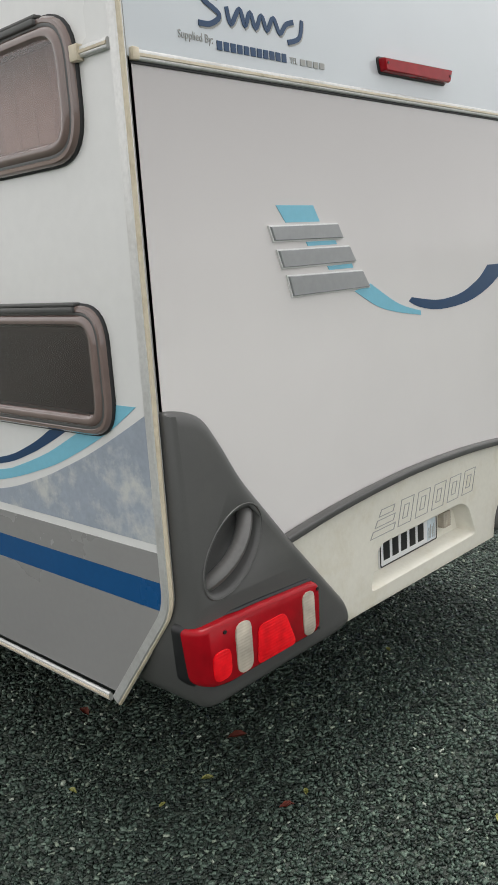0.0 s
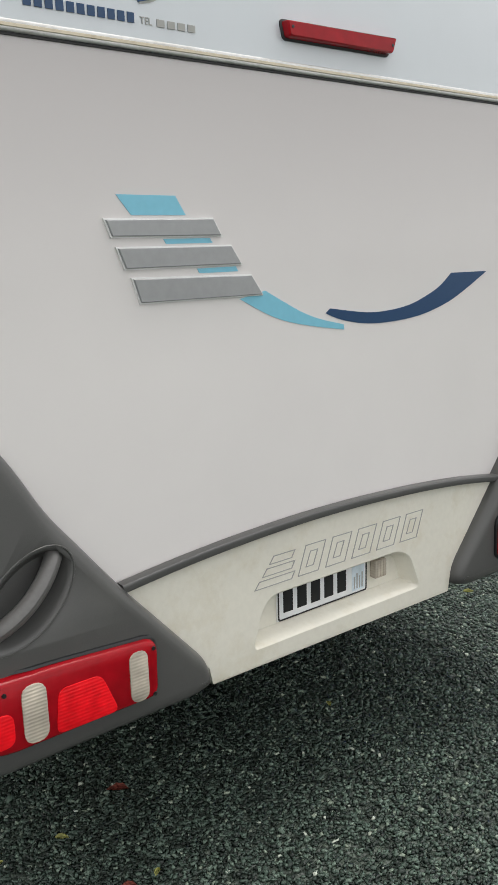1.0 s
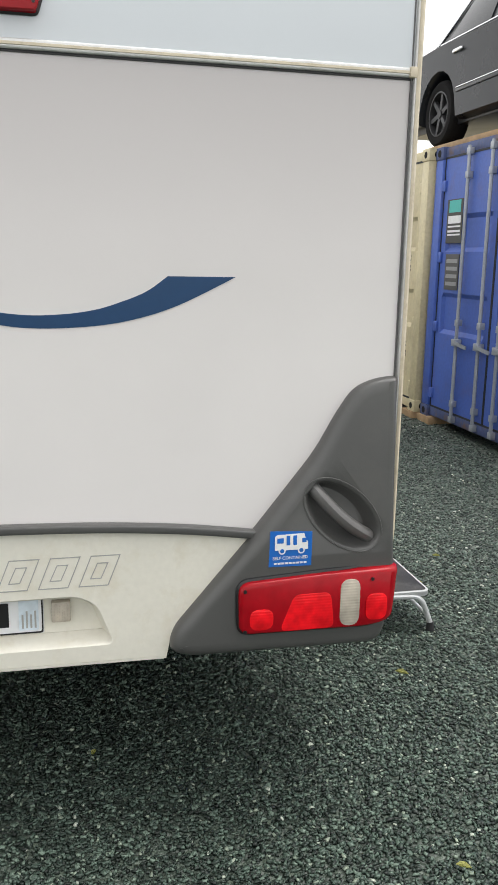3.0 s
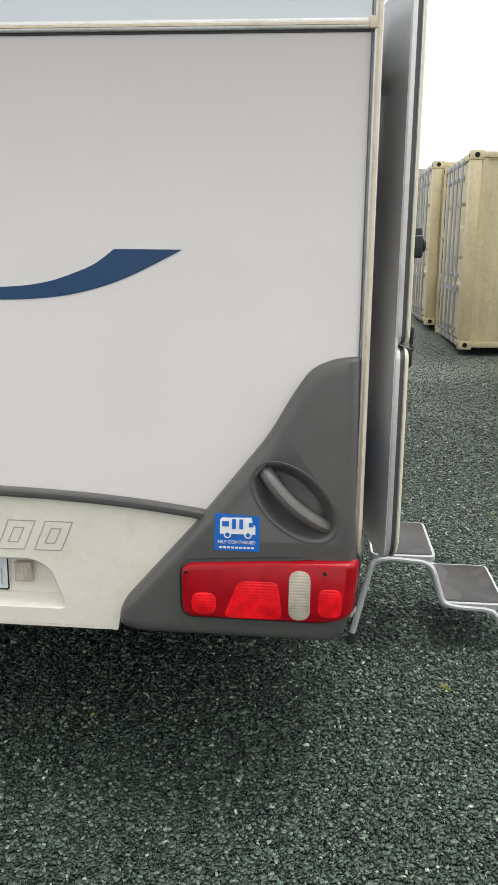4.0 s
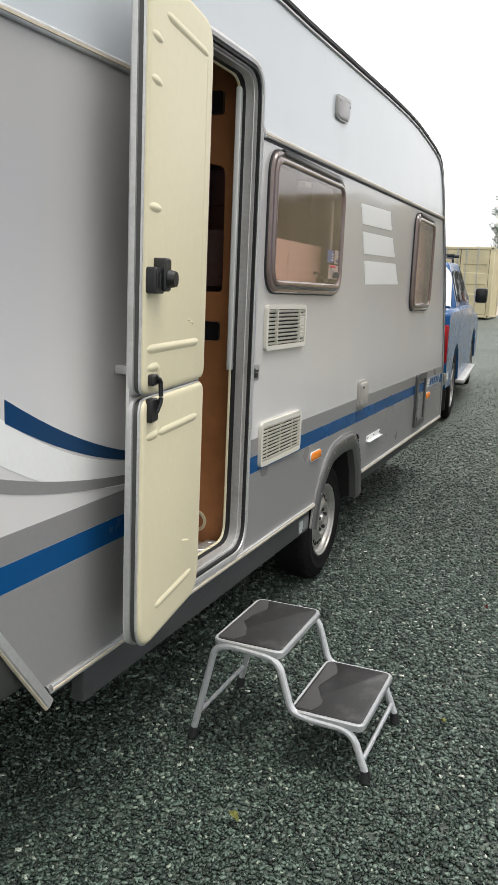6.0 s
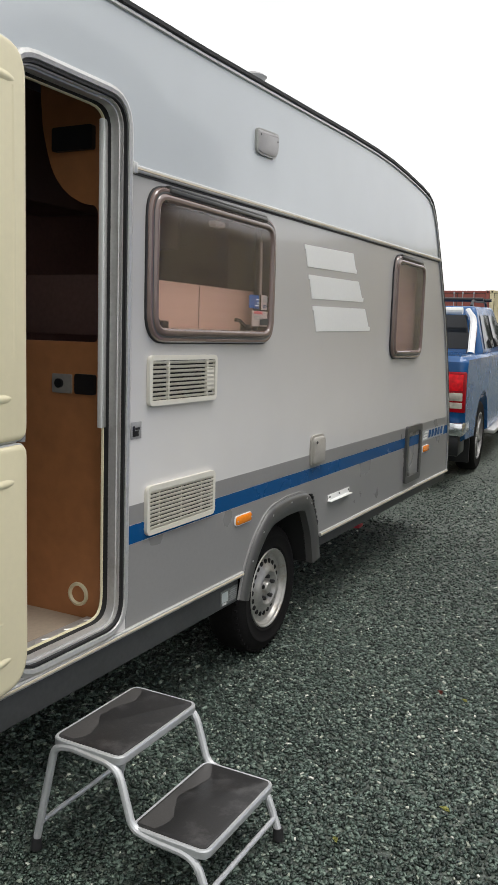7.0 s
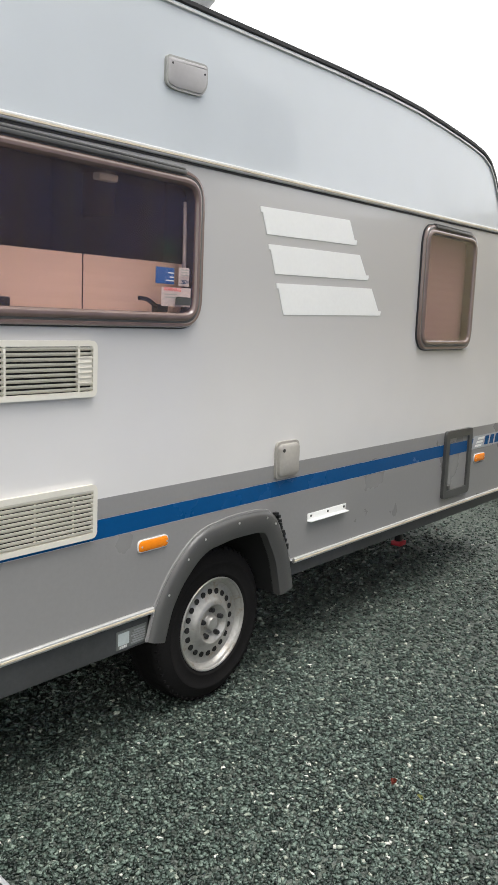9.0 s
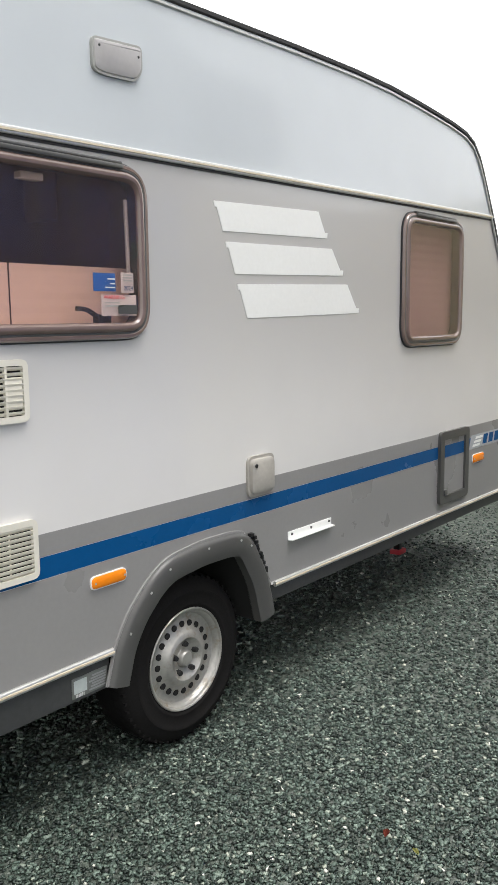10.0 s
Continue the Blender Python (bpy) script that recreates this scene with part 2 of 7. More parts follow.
def inset(loop, d):
    """Moves a counter-clockwise 2D loop inwards by d (outwards when negative)."""
    k = len(loop)
    area = sum(loop[i].x * loop[(i + 1) % k].y - loop[(i + 1) % k].x * loop[i].y for i in range(k))
    sgn = 1 if area > 0 else -1
    out = []
    for i in range(k):
        e0 = loop[i] - loop[i - 1]
        e1 = loop[(i + 1) % k] - loop[i]
        if e0.length < 1e-7:
            e0 = e1
        if e1.length < 1e-7:
            e1 = e0
        n0, n1 = Vector((-e0.y, e0.x)).normalized(), Vector((-e1.y, e1.x)).normalized()
        nn = n0 + n1
        nn = nn.normalized() / max(0.5, nn.normalized().dot(n0)) if nn.length > 1e-6 else n0
        out.append(loop[i] + nn * d * sgn)
    return out


def sheet(bm, outer, holes, place, t0, t1):
    """A plate with holes: 2D loops, put in space by place(u, v, t) between t0 and t1."""
    loops = [outer] + list(holes)
    flat = [p for lp in loops for p in lp]
    tris = geometry.tessellate_polygon([[Vector((p[0], p[1], 0)) for p in lp] for lp in loops])
    A = [bm.verts.new(place(p[0], p[1], t0)) for p in flat]
    B = [bm.verts.new(place(p[0], p[1], t1)) for p in flat]
    for t in tris:
        for row in (A, B):
            try:
                bm.faces.new([row[i] for i in t])
            except ValueError:
                pass
    k = 0
    for lp in loops:
        for i in range(len(lp)):
            a, b = k + i, k + (i + 1) % len(lp)
            try:
                bm.faces.new((A[a], A[b], B[b], B[a]))
            except ValueError:
                pass
        k += len(lp)
    return bm


def path_round(pts, r, n=6):
    """An open 3D path with rounded corners."""
    pts = [Vector(p) for p in pts]
    out = [pts[0]]
    for a, p, b in zip(pts, pts[1:], pts[2:]):
        u, v = a - p, b - p
        d = min(r, u.length * 0.48, v.length * 0.48)
        s, e = p + u.normalized() * d, p + v.normalized() * d
        for i in range(n + 1):
            t = i / n
            out.append(s * (1 - t) ** 2 + p * 2 * t * (1 - t) + e * t * t)
    return out + [pts[-1]]


def sweep(bm, path, prof, up=(0, 0, 1), closed_prof=True, caps=True, closed=False):
    """Carries a 2D profile (side, up) along a path."""
    path = [Vector(p) for p in path]
    up = Vector(up)
    rows = []
    k = len(path)
    for i, p in enumerate(path):
        a = path[i - 1] if i or closed else p
        b = path[(i + 1) % k] if i < k - 1 or closed else p
        d = (b - a).normalized()
        side = d.cross(up)
        side = side.normalized() if side.length > 1e-5 else Vector((1, 0, 0))
        u2 = side.cross(d).normalized()
        rows.append([bm.verts.new(p + side * s + u2 * h) for s, h in prof])
    n = len(prof)
    pairs = list(zip(rows, rows[1:])) + ([(rows[-1], rows[0])] if closed else [])
    for a, b in pairs:
        for i in range(n if closed_prof else n - 1):
            j = (i + 1) % n
            bm.faces.new((a[i], a[j], b[j], b[i]))
    if caps and closed_prof and not closed:
        bm.faces.new(rows[0][::-1])
        bm.faces.new(rows[-1])
    return bm


def ring2(r, n=10):
    return [(r * math.cos(2 * math.pi * i / n), r * math.sin(2 * math.pi * i / n)) for i in range(n)]


def tube(name, pts, r, material, parent=None, label="", rnd=0.04, n=10, up=(0.31, 0.2, 0.93)):
    return part(name, sweep(bmesh.new(), path_round(pts, rnd), ring2(r, n), up), material, parent, label)


def poly(name, pts, place, t0, t1, material, parent=None, label="", holes=()):
    return part(name, sheet(bmesh.new(), [Vector(p) for p in pts], holes, place, t0, t1), material, parent, label, smooth=False)


def lathe(bm, prof, centre, n=40, axis="y"):
    """Turns (radius, along) points about an axis through centre."""
    c = Vector(centre)
    rows = []
    for r, a in prof:
        row = []
        for i in range(n):
            t = 2 * math.pi * i / n
            v = Vector((r * math.cos(t), a, r * math.sin(t))) if axis == "y" else (Vector((a, r * math.cos(t), r * math.sin(t))) if axis == "x" else Vector((r * math.cos(t), r * math.sin(t), a)))
            row.append(bm.verts.new(c + v))
        rows.append(row)
    for a, b in zip(rows, rows[1:]):
        for i in range(n):
            j = (i + 1) % n
            bm.faces.new((a[i], a[j], b[j], b[i]))
    return rows


def lettering(name, words, size, m, material, parent=None, label="", align="LEFT", depth=0.001):
    """Raised writing in the built-in font, at the pose m (x along the words, y up)."""
    cu = bpy.data.curves.new(name, "FONT")
    cu.body, cu.size, cu.extrude, cu.align_x = words, size, depth, align
    cu.resolution_u = 3
    tmp = new(name, cu)
    bpy.context.view_layer.update()
    me = bpy.data.meshes.new_from_object(tmp.evaluated_get(bpy.context.evaluated_depsgraph_get()))
    bpy.data.objects.remove(tmp)
    me.materials.clear()
    me.materials.append(material)
    me.transform(m)
    ob = new(name, me)
    if parent:
        ob.parent = parent
        ob.matrix_parent_inverse = parent.matrix_basis.inverted()
    if label:
        ob["label"] = label
    return ob


def ON_SIDE(u, v, t):
    """u along x, v up, t outwards from the caravan's door side."""
    return Vector((u, 3.385 + t, v))


def ON_REAR(u, v, t):
    """u along y, v up, t outwards from the caravan's back."""
    return Vector((-1.303 + t, u, v))


def ON_LEFT(u, v, t):
    return Vector((u, 1.125 - t, v))


# ---- ground ----
def ground_height(x):
    return float(np.interp(x, [-400, -90, -76, -55, -17, -12, -9.8, -8.0, -6.0], [2.9, 2.7, 2.36, 1.29, 0.48, 0.24, 0.14, 0.06, 0.0]))


def yard_shade(n, l, tc, colour):
    """Colours gravel with broad greenish shade behind the caravan, open light along the lane."""
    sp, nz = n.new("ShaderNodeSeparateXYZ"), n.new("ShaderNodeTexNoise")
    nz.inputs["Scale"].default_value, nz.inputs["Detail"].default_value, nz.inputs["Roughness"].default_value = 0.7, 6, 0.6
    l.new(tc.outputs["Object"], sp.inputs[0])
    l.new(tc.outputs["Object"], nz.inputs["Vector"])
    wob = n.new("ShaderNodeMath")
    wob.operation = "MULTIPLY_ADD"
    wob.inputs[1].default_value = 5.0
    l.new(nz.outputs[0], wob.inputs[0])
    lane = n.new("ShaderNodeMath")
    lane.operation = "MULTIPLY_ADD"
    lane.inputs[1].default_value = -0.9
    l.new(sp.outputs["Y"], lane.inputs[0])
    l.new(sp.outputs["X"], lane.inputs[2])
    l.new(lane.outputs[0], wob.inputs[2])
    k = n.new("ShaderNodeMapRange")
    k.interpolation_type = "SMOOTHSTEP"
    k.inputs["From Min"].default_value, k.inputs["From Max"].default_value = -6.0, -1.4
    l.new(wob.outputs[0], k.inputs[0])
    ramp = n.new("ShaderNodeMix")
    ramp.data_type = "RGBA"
    # A: open light along the lane; B: shade behind the caravan
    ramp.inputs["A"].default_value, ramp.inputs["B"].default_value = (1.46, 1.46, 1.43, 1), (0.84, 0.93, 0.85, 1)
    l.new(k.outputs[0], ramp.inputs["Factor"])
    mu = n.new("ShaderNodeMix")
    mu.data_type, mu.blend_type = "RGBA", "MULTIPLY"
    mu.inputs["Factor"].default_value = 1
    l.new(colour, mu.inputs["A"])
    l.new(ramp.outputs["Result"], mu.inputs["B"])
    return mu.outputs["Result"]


def ground_material():
    m = bpy.data.materials.new("gravel_yard")
    m.use_nodes = True
    n, l = m.node_tree.nodes, m.node_tree.links
    b = n["Principled BSDF"]
    tc = n.new("ShaderNodeTexCoord")
    v1 = n.new("ShaderNodeTexVoronoi")
    v1.inputs["Scale"].default_value = 55
    l.new(tc.outputs["Object"], v1.inputs["Vector"])
    r1 = n.new("ShaderNodeValToRGB")
    e = r1.color_ramp.elements
    e[0].position, e[0].color = 0.0, (0.031, 0.037, 0.032, 1)
    e[1].position, e[1].color = 1.0, (0.27, 0.285, 0.24, 1)
    e2 = r1.color_ramp.elements.new(0.55)
    e2.color = (0.064, 0.077, 0.067, 1)
    e3 = r1.color_ramp.elements.new(0.90)
    e3.color = (0.122, 0.140, 0.120, 1)
    l.new(v1.outputs["Color"], r1.inputs[0])
    nz = n.new("ShaderNodeTexNoise")
    nz.inputs["Scale"].default_value, nz.inputs["Detail"].default_value = 0.9, 6
    l.new(tc.outputs["Object"], nz.inputs["Vector"])
    mr = n.new("ShaderNodeMapRange")
    mr.inputs["From Min"].default_value, mr.inputs["From Max"].default_value = 0.3, 0.7
    mr.inputs["To Min"].default_value, mr.inputs["To Max"].default_value = 0.75, 1.25
    l.new(nz.outputs[0], mr.inputs[0])
    mu = n.new("ShaderNodeMix")
    mu.data_type, mu.blend_type = "RGBA", "MULTIPLY"
    mu.inputs["Factor"].default_value = 1
    l.new(r1.outputs[0], mu.inputs["A"])
    l.new(mr.outputs[0], mu.inputs["B"])
    # pale sand road and brown dirt farther up the yard
    sp = n.new("ShaderNodeSeparateXYZ")
    l.new(tc.outputs["Object"], sp.inputs[0])
    wob = n.new("ShaderNodeMath")
    wob.operation = "MULTIPLY_ADD"
    wob.inputs[1].default_value = 6.0
    l.new(nz.outputs[0], wob.inputs[0])
    l.new(sp.outputs["X"], wob.inputs[2])
    out = yard_shade(n, l, tc, mu.outputs["Result"])
    for far, near, col in ((-35.0, -33.0, (0.50, 0.44, 0.34)), (-49.0, -46.0, (0.20, 0.175, 0.15))):
        k = n.new("ShaderNodeMapRange")
        k.inputs["From Min"].default_value, k.inputs["From Max"].default_value = near, far
        l.new(wob.outputs[0], k.inputs[0])
        mx = n.new("ShaderNodeMix")
        mx.data_type = "RGBA"
        l.new(k.outputs[0], mx.inputs["Factor"])
        l.new(out, mx.inputs["A"])
        mx.inputs["B"].default_value = (*col, 1)
        out = mx.outputs["Result"]
    l.new(out, b.inputs["Base Color"])
    b.inputs["Roughness"].default_value = 0.5
    bp = n.new("ShaderNodeBump")
    bp.inputs["Strength"].default_value, bp.inputs["Distance"].default_value = 0.9, 0.012
    l.new(v1.outputs["Distance"], bp.inputs["Height"])
    bp.invert = True
    l.new(bp.outputs[0], b.inputs["Normal"])
    return m


M_GROUND = ground_material()
gx = [-1500, -700, -400, -200, -120, -100, -90, -84, -76, -70, -62, -55, -45, -36, -28, -22, -17, -14.5, -12, -10.8, -9.8, -9, -8, -7, -6, -4, -2, 0, 3, 8, 20, 60, 200, 1500]
gy = [-1500, -300, -80, -30, -12, -6, -2, 0, 2, 4, 6, 8, 12, 20, 50, 200, 1500]
bm = bmesh.new()
rows = [[bm.verts.new((x, y, ground_height(x) - 0.012)) for y in gy] for x in gx]
for a, b in zip(rows, rows[1:]):
    for i in range(len(gy) - 1):
        bm.faces.new((a[i], b[i], b[i + 1], a[i + 1]))
tagged(part("ground", bm, M_GROUND), "dark grey-green gravel yard rising gently to a sandy road", "ground", kind="structure")


# ---- the caravan ----
van = thing("caravan", (-4.3, 2.255, 0.0), "white and silver touring caravan with blue stripe on gravel", "caravan")

# side outline: (x, z), from the back's foot round over the roof to the nose
PROFILE = [(-1.57, 0.50), (-1.303, 0.80), (-1.303, 2.46), (-1.33, 2.54), (-1.40, 2.59), (-1.55, 2.605), (-3.3, 2.615), (-4.1, 2.63), (-4.75, 2.643), (-5.2, 2.645), (-5.5, 2.638), (-5.75, 2.622), (-5.96, 2.605), (-6.14, 2.588), (-6.30, 2.565),
           (-6.40, 2.53), (-6.475, 2.47), (-6.54, 2.39), (-6.60, 2.30), (-6.69, 2.162), (-6.80, 1.98), (-6.93, 1.75), (-7.02, 1.55), (-7.10, 1.33), (-7.18, 1.10), (-7.235, 0.90), (-7.262, 0.70), (-7.268, 0.515)]


def strip_z(x):
    return 2.098 + (-1.303 - x) * 0.0123


ARCH = [(-3.688, 0.402), (-3.728, 0.535), (-3.797, 0.640), (-3.883, 0.718), (-3.935, 0.752), (-3.995, 0.776), (-4.16, 0.795), (-4.332, 0.792), (-4.41, 0.775), (-4.455, 0.735), (-4.541, 0.588), (-4.59, 0.406)]
DOORWAY = rrect(-2.815, -2.29, 0.555, 2.318, 0.10, 6)
WIN1 = (-3.925, -2.933, 1.538, 2.088)
WIN2 = (-6.30, -5.625, 1.448, 2.112)
LWIN_LOW = (-2.60, -1.435, 1.215, 1.545)
LWIN_HIGH = (-2.60, -1.445, 1.862, 2.195)


def side_plates(place, low_holes, arch):
    k0 = next(i for i, p in enumerate(PROFILE) if p[0] < -6.68)
    nose = [p for p in PROFILE[k0 + 1:]]
    bottom = []
    if arch:
        bottom = [(-4.585, 0.515)] + [(p[0], p[1] - 0.004) for p in ARCH[::-1] if p[1] > 0.515] + [(-3.722, 0.515)]
    low = [(-1.57, 0.505), (-1.308, 0.80), (-1.308, strip_z(-1.308)), (-6.69, strip_z(-6.69))] + nose + bottom
    up = [(-1.308, strip_z(-1.308))] + [p for p in PROFILE[2:k0]] + [(-6.69, strip_z(-6.69))]
    return low, up


def clip_top(loop, z):
    return [Vector((p.x, min(p.y, z(p.x)))) for p in loop]


def clip_low(loop, z):
    return [Vector((p.x, max(p.y, z(p.x)))) for p in loop]


low, up = side_plates(ON_SIDE, (), True)
# the doorway crosses the moulding, so both plates take a bite out of their shared edge
door_low = [p for p in DOORWAY if p.y < 2.05]
dl = sorted([p for p in door_low if p.x < -2.55], key=lambda p: -p.y) + sorted([p for p in door_low if p.x >= -2.55], key=lambda p: p.y)
low_d = [low[0], low[1], low[2], (-2.29, strip_z(-2.29))] + [tuple(p) for p in dl[::-1]] + [(-2.815, strip_z(-2.815))] + low[3:]
du = [p for p in DOORWAY if p.y > 2.15]
dur = sorted([p for p in du if p.x >= -2.55], key=lambda p: p.y) + sorted([p for p in du if p.x < -2.55], key=lambda p: -p.y)
up_d = [(-2.29, strip_z(-2.29)), up[0]] + up[1:] + [(-2.815, strip_z(-2.815))] + [tuple(p) for p in dur[::-1]]
w1 = rrect(WIN1[0] + 0.04, WIN1[1] - 0.04, WIN1[2] + 0.04, WIN1[3] - 0.04, 0.07)
w2 = rrect(WIN2[0] + 0.04, WIN2[1] - 0.04, WIN2[2] + 0.04, WIN2[3] - 0.04, 0.06)
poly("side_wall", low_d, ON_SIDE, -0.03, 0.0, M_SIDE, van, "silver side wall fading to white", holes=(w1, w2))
poly("upper_side_panel", up_d, ON_SIDE, -0.03, 0.003, M_UPPER, van, "glossy cool white upper side panel")
lowL, upL = side_plates(ON_LEFT, (), False)
l1 = rrect(LWIN_LOW[0] + 0.04, LWIN_LOW[1] - 0.04, LWIN_LOW[2] + 0.04, LWIN_LOW[3] - 0.04, 0.05)
l2 = rrect(LWIN_HIGH[0] + 0.04, LWIN_HIGH[1] - 0.04, LWIN_HIGH[2] + 0.04, LWIN_HIGH[3] - 0.04, 0.05)
# the upper window on this side straddles the moulding line, which stops short of it
zr = 2.605 + 0.010 * (2.8 - 1.55) / (3.3 - 1.55)
poly("side_wall", [(-1.57, 0.505)] + PROFILE[1:6] + [(-2.8, zr), (-2.8, 1.70), (-2.8, 0.505)], ON_LEFT, -0.03, 0.0, M_WHITE, van, "white side wall", holes=(l1, l2))
top_l = [(-2.8, zr)] + PROFILE[6:-1]
bm = bmesh.new()
for t in (0.0, -0.03):
    hi_l = [bm.verts.new(ON_LEFT(x, z, t)) for x, z in top_l]
    lo_l = [bm.verts.new(ON_LEFT(x, 0.505, t)) for x, z in top_l]
    for i in range(len(top_l) - 1):
        bm.faces.new((lo_l[i], lo_l[i + 1], hi_l[i + 1], hi_l[i]))
part("side_wall", bm, M_WHITE, van, "white side wall", smooth=False)

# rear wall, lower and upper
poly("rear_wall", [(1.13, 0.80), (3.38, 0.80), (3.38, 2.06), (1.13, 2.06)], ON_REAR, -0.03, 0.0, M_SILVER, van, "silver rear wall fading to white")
bm = bmesh.new()
prof = [(-1.303, 2.06), (-1.303, 2.46), (-1.33, 2.54), (-1.40, 2.59)]
loft(bm, [[Vector((x + 0.004, y, z)) for x, z in prof] for y in (1.13, 3.38)], closed=False)
loft(bm, [[Vector((x - 0.03, y, z - 0.02)) for x, z in prof] for y in (1.13, 3.38)], closed=False)
part("upper_rear_panel", bm, M_UPPER, van, "glossy cool white upper rear panel")
bm = bmesh.new()
loft(bm, [[Vector((x, y, z)) for x, z in ((-1.58, 0.49), (-1.307, 0.80))] for y in (1.13, 3.38)], closed=False)
part("rear_underpanel", bm, M_PLASTIC, van)
# roof, crowned a little, and nose
bm = bmesh.new()
roof = [p for p in PROFILE[3:]]
ys = [1.13 + (3.38 - 1.13) * i / 8 for i in range(9)]
rows = []
for y in ys:
    s = (y - 2.255) / 1.125
    crown = 0.035 * (1 - s * s)
    rows.append([Vector((x - (0.05 * (1 - s * s) if x < -6.5 else 0), y, z + (crown if x > -6.4 else 0))) for x, z in roof])
loft(bm, rows, closed=False)
loft(bm, [[p + Vector((0.03 if p.x < -6.4 else 0, 0, -0.03)) for p in r] for r in rows], closed=False)
part("roof", bm, M_UPPER, van, "white roof and rounded nose")
bm = bmesh.new()
box(bm, -7.22, -4.62, 1.14, 3.36, 0.47, 0.515)
box(bm, -4.62, -3.66, 1.45, 3.0, 0.47, 0.515)
box(bm, -3.66, -1.6, 1.14, 3.36, 0.47, 0.515)
part("floor_pan", bm, M_BLACK, van, smooth=False)
for y in (1.75, 2.75):
    boxed("chassis_rail", (-7.6, -1.7, y - 0.03, y + 0.03, 0.33, 0.47), M_BLACK, van)
bm = bmesh.new()
box(bm, -4.17, -4.07, 1.3, 3.2, 0.28, 0.38, 0.01)
part("axle", bm, M_BLACK, van)
# roof edge moulding, dark and thin, following the outline
edge = [Vector((x, 3.388, z + 0.002)) for x, z in PROFILE[3:]]
part("roof_edge_trim", sweep(bmesh.new(), edge, [(-0.009, -0.016), (0.006, -0.016), (0.008, 0.0), (0.004, 0.010), (-0.009, 0.010)], up=(0, 1, 0)), M_RUBBER, van, "dark grey edge moulding")
part("edge_bead", sweep(bmesh.new(), [p + Vector((0.016 if p.x < -6.6 else 0, 0.004, -0.02 if p.x > -6.6 else -0.004)) for p in edge], ring2(0.006, 6), up=(0, 1, 0)), M_ALU, van)
edgeL = [Vector((x, 1.122, z + 0.002)) for x, z in PROFILE[3:]]
part("roof_edge_trim", sweep(bmesh.new(), edgeL, ring2(0.013, 6), up=(0, 1, 0)), M_PLASTIC, van)


def moulding(name, path, up, parent=van):
    """An aluminium moulding with a yellowed insert along it."""
    o = part(name, sweep(bmesh.new(), path, rounded([(-0.012, -0.002), (0.012, -0.002), (0.012, 0.010), (-0.012, 0.010)], 0.006, 3), up=up), M_ALU, parent, "aluminium moulding")
    part("insert", sweep(bmesh.new(), path, [(-0.0045, 0.008), (0.0045, 0.008), (0.003, 0.0125), (-0.003, 0.0125)], up=up), M_INSERT, o, "yellowed vinyl insert")
    return o


moulding("moulding", [(-1.303, 1.16, 2.065), (-1.303, 3.375, 2.065)], (1, 0, 0))
moulding("moulding", [(-2.86, 3.387, strip_z(-2.86)), (-4.5, 3.387, strip_z(-4.5)), (-6.69, 3.387, strip_z(-6.69))], (0, 1, 0))
moulding("moulding", [(-1.325, 3.387, strip_z(-1.325)), (-2.26, 3.387, strip_z(-2.26))], (0, 1, 0))
moulding("moulding", [(-1.33, 1.123, 2.09), (-1.43, 1.123, 2.09)], (0, -1, 0))
for y, x in ((3.372, -1.296), (1.158, -1.296)):
    boxed("end_cap", (x - 0.008, x + 0.010, y - 0.010, y + 0.010, 2.052, 2.079), M_INSERT, van)
boxed("end_cap", (-1.455, -1.425, 1.105, 1.126, 2.072, 2.108), M_INSERT, van)
boxed("end_cap", (-2.865, -2.84, 3.385, 3.403, strip_z(-2.85) - 0.018, strip_z(-2.85) + 0.018), M_ALU, van)
# dark gap line under the rear moulding
boxed("seal", (-1.306, -1.2995, 1.15, 3.375, 2.0475, 2.053), M_RUBBER, van, bev=0)
part("seal", sweep(bmesh.new(), [(-2.86, 3.386, strip_z(-2.86) - 0.016), (-6.69, 3.386, strip_z(-6.69) - 0.016)], [(-0.004, -0.003), (0.004, -0.003), (0.004, 0.003), (-0.004, 0.003)], up=(0, 1, 0)), M_RUBBER, van)

# corner mouldings with the chamfered foot
for y, s in ((3.385, 1), (1.125, -1)):
    pth = path_round([(-1.303, y, 2.46), (-1.303, y, 0.80), (-1.555, y, 0.475)], 0.05)
    prof = [(-0.017, 0.010), (0.006, 0.011), (0.011, 0.006), (0.012, -0.008), (0.006, -0.011), (-0.008, -0.010), (-0.017, -0.006)]
    o = part("corner_moulding", sweep(bmesh.new(), pth, prof if s > 0 else [(a, -b) for a, b in prof[::-1]], up=(0, 1, 0)), M_ALU, van, "weathered aluminium corner moulding")
    part("insert", sweep(bmesh.new(), [p + Vector((0.011 if p.z > 0.7 else 0.007, s * 0.002, 0 if p.z > 0.7 else -0.007)) for p in pth], ring2(0.0065, 6), up=(0, 1, 0)), M_INSERT, o, "yellowed corner insert")
    # dark seal on the door side; on the other, grey painted for thin shadow
    boxed("corner_line", (-1.304, -1.297, y - s * 0.0150 - 0.0012 - 0.0005 * s, y - s * 0.0150 + 0.0012 + 0.0005 * s, 0.8, 2.45), M_PLASTIC if s > 0 else M_OUTLINE, van, bev=0)

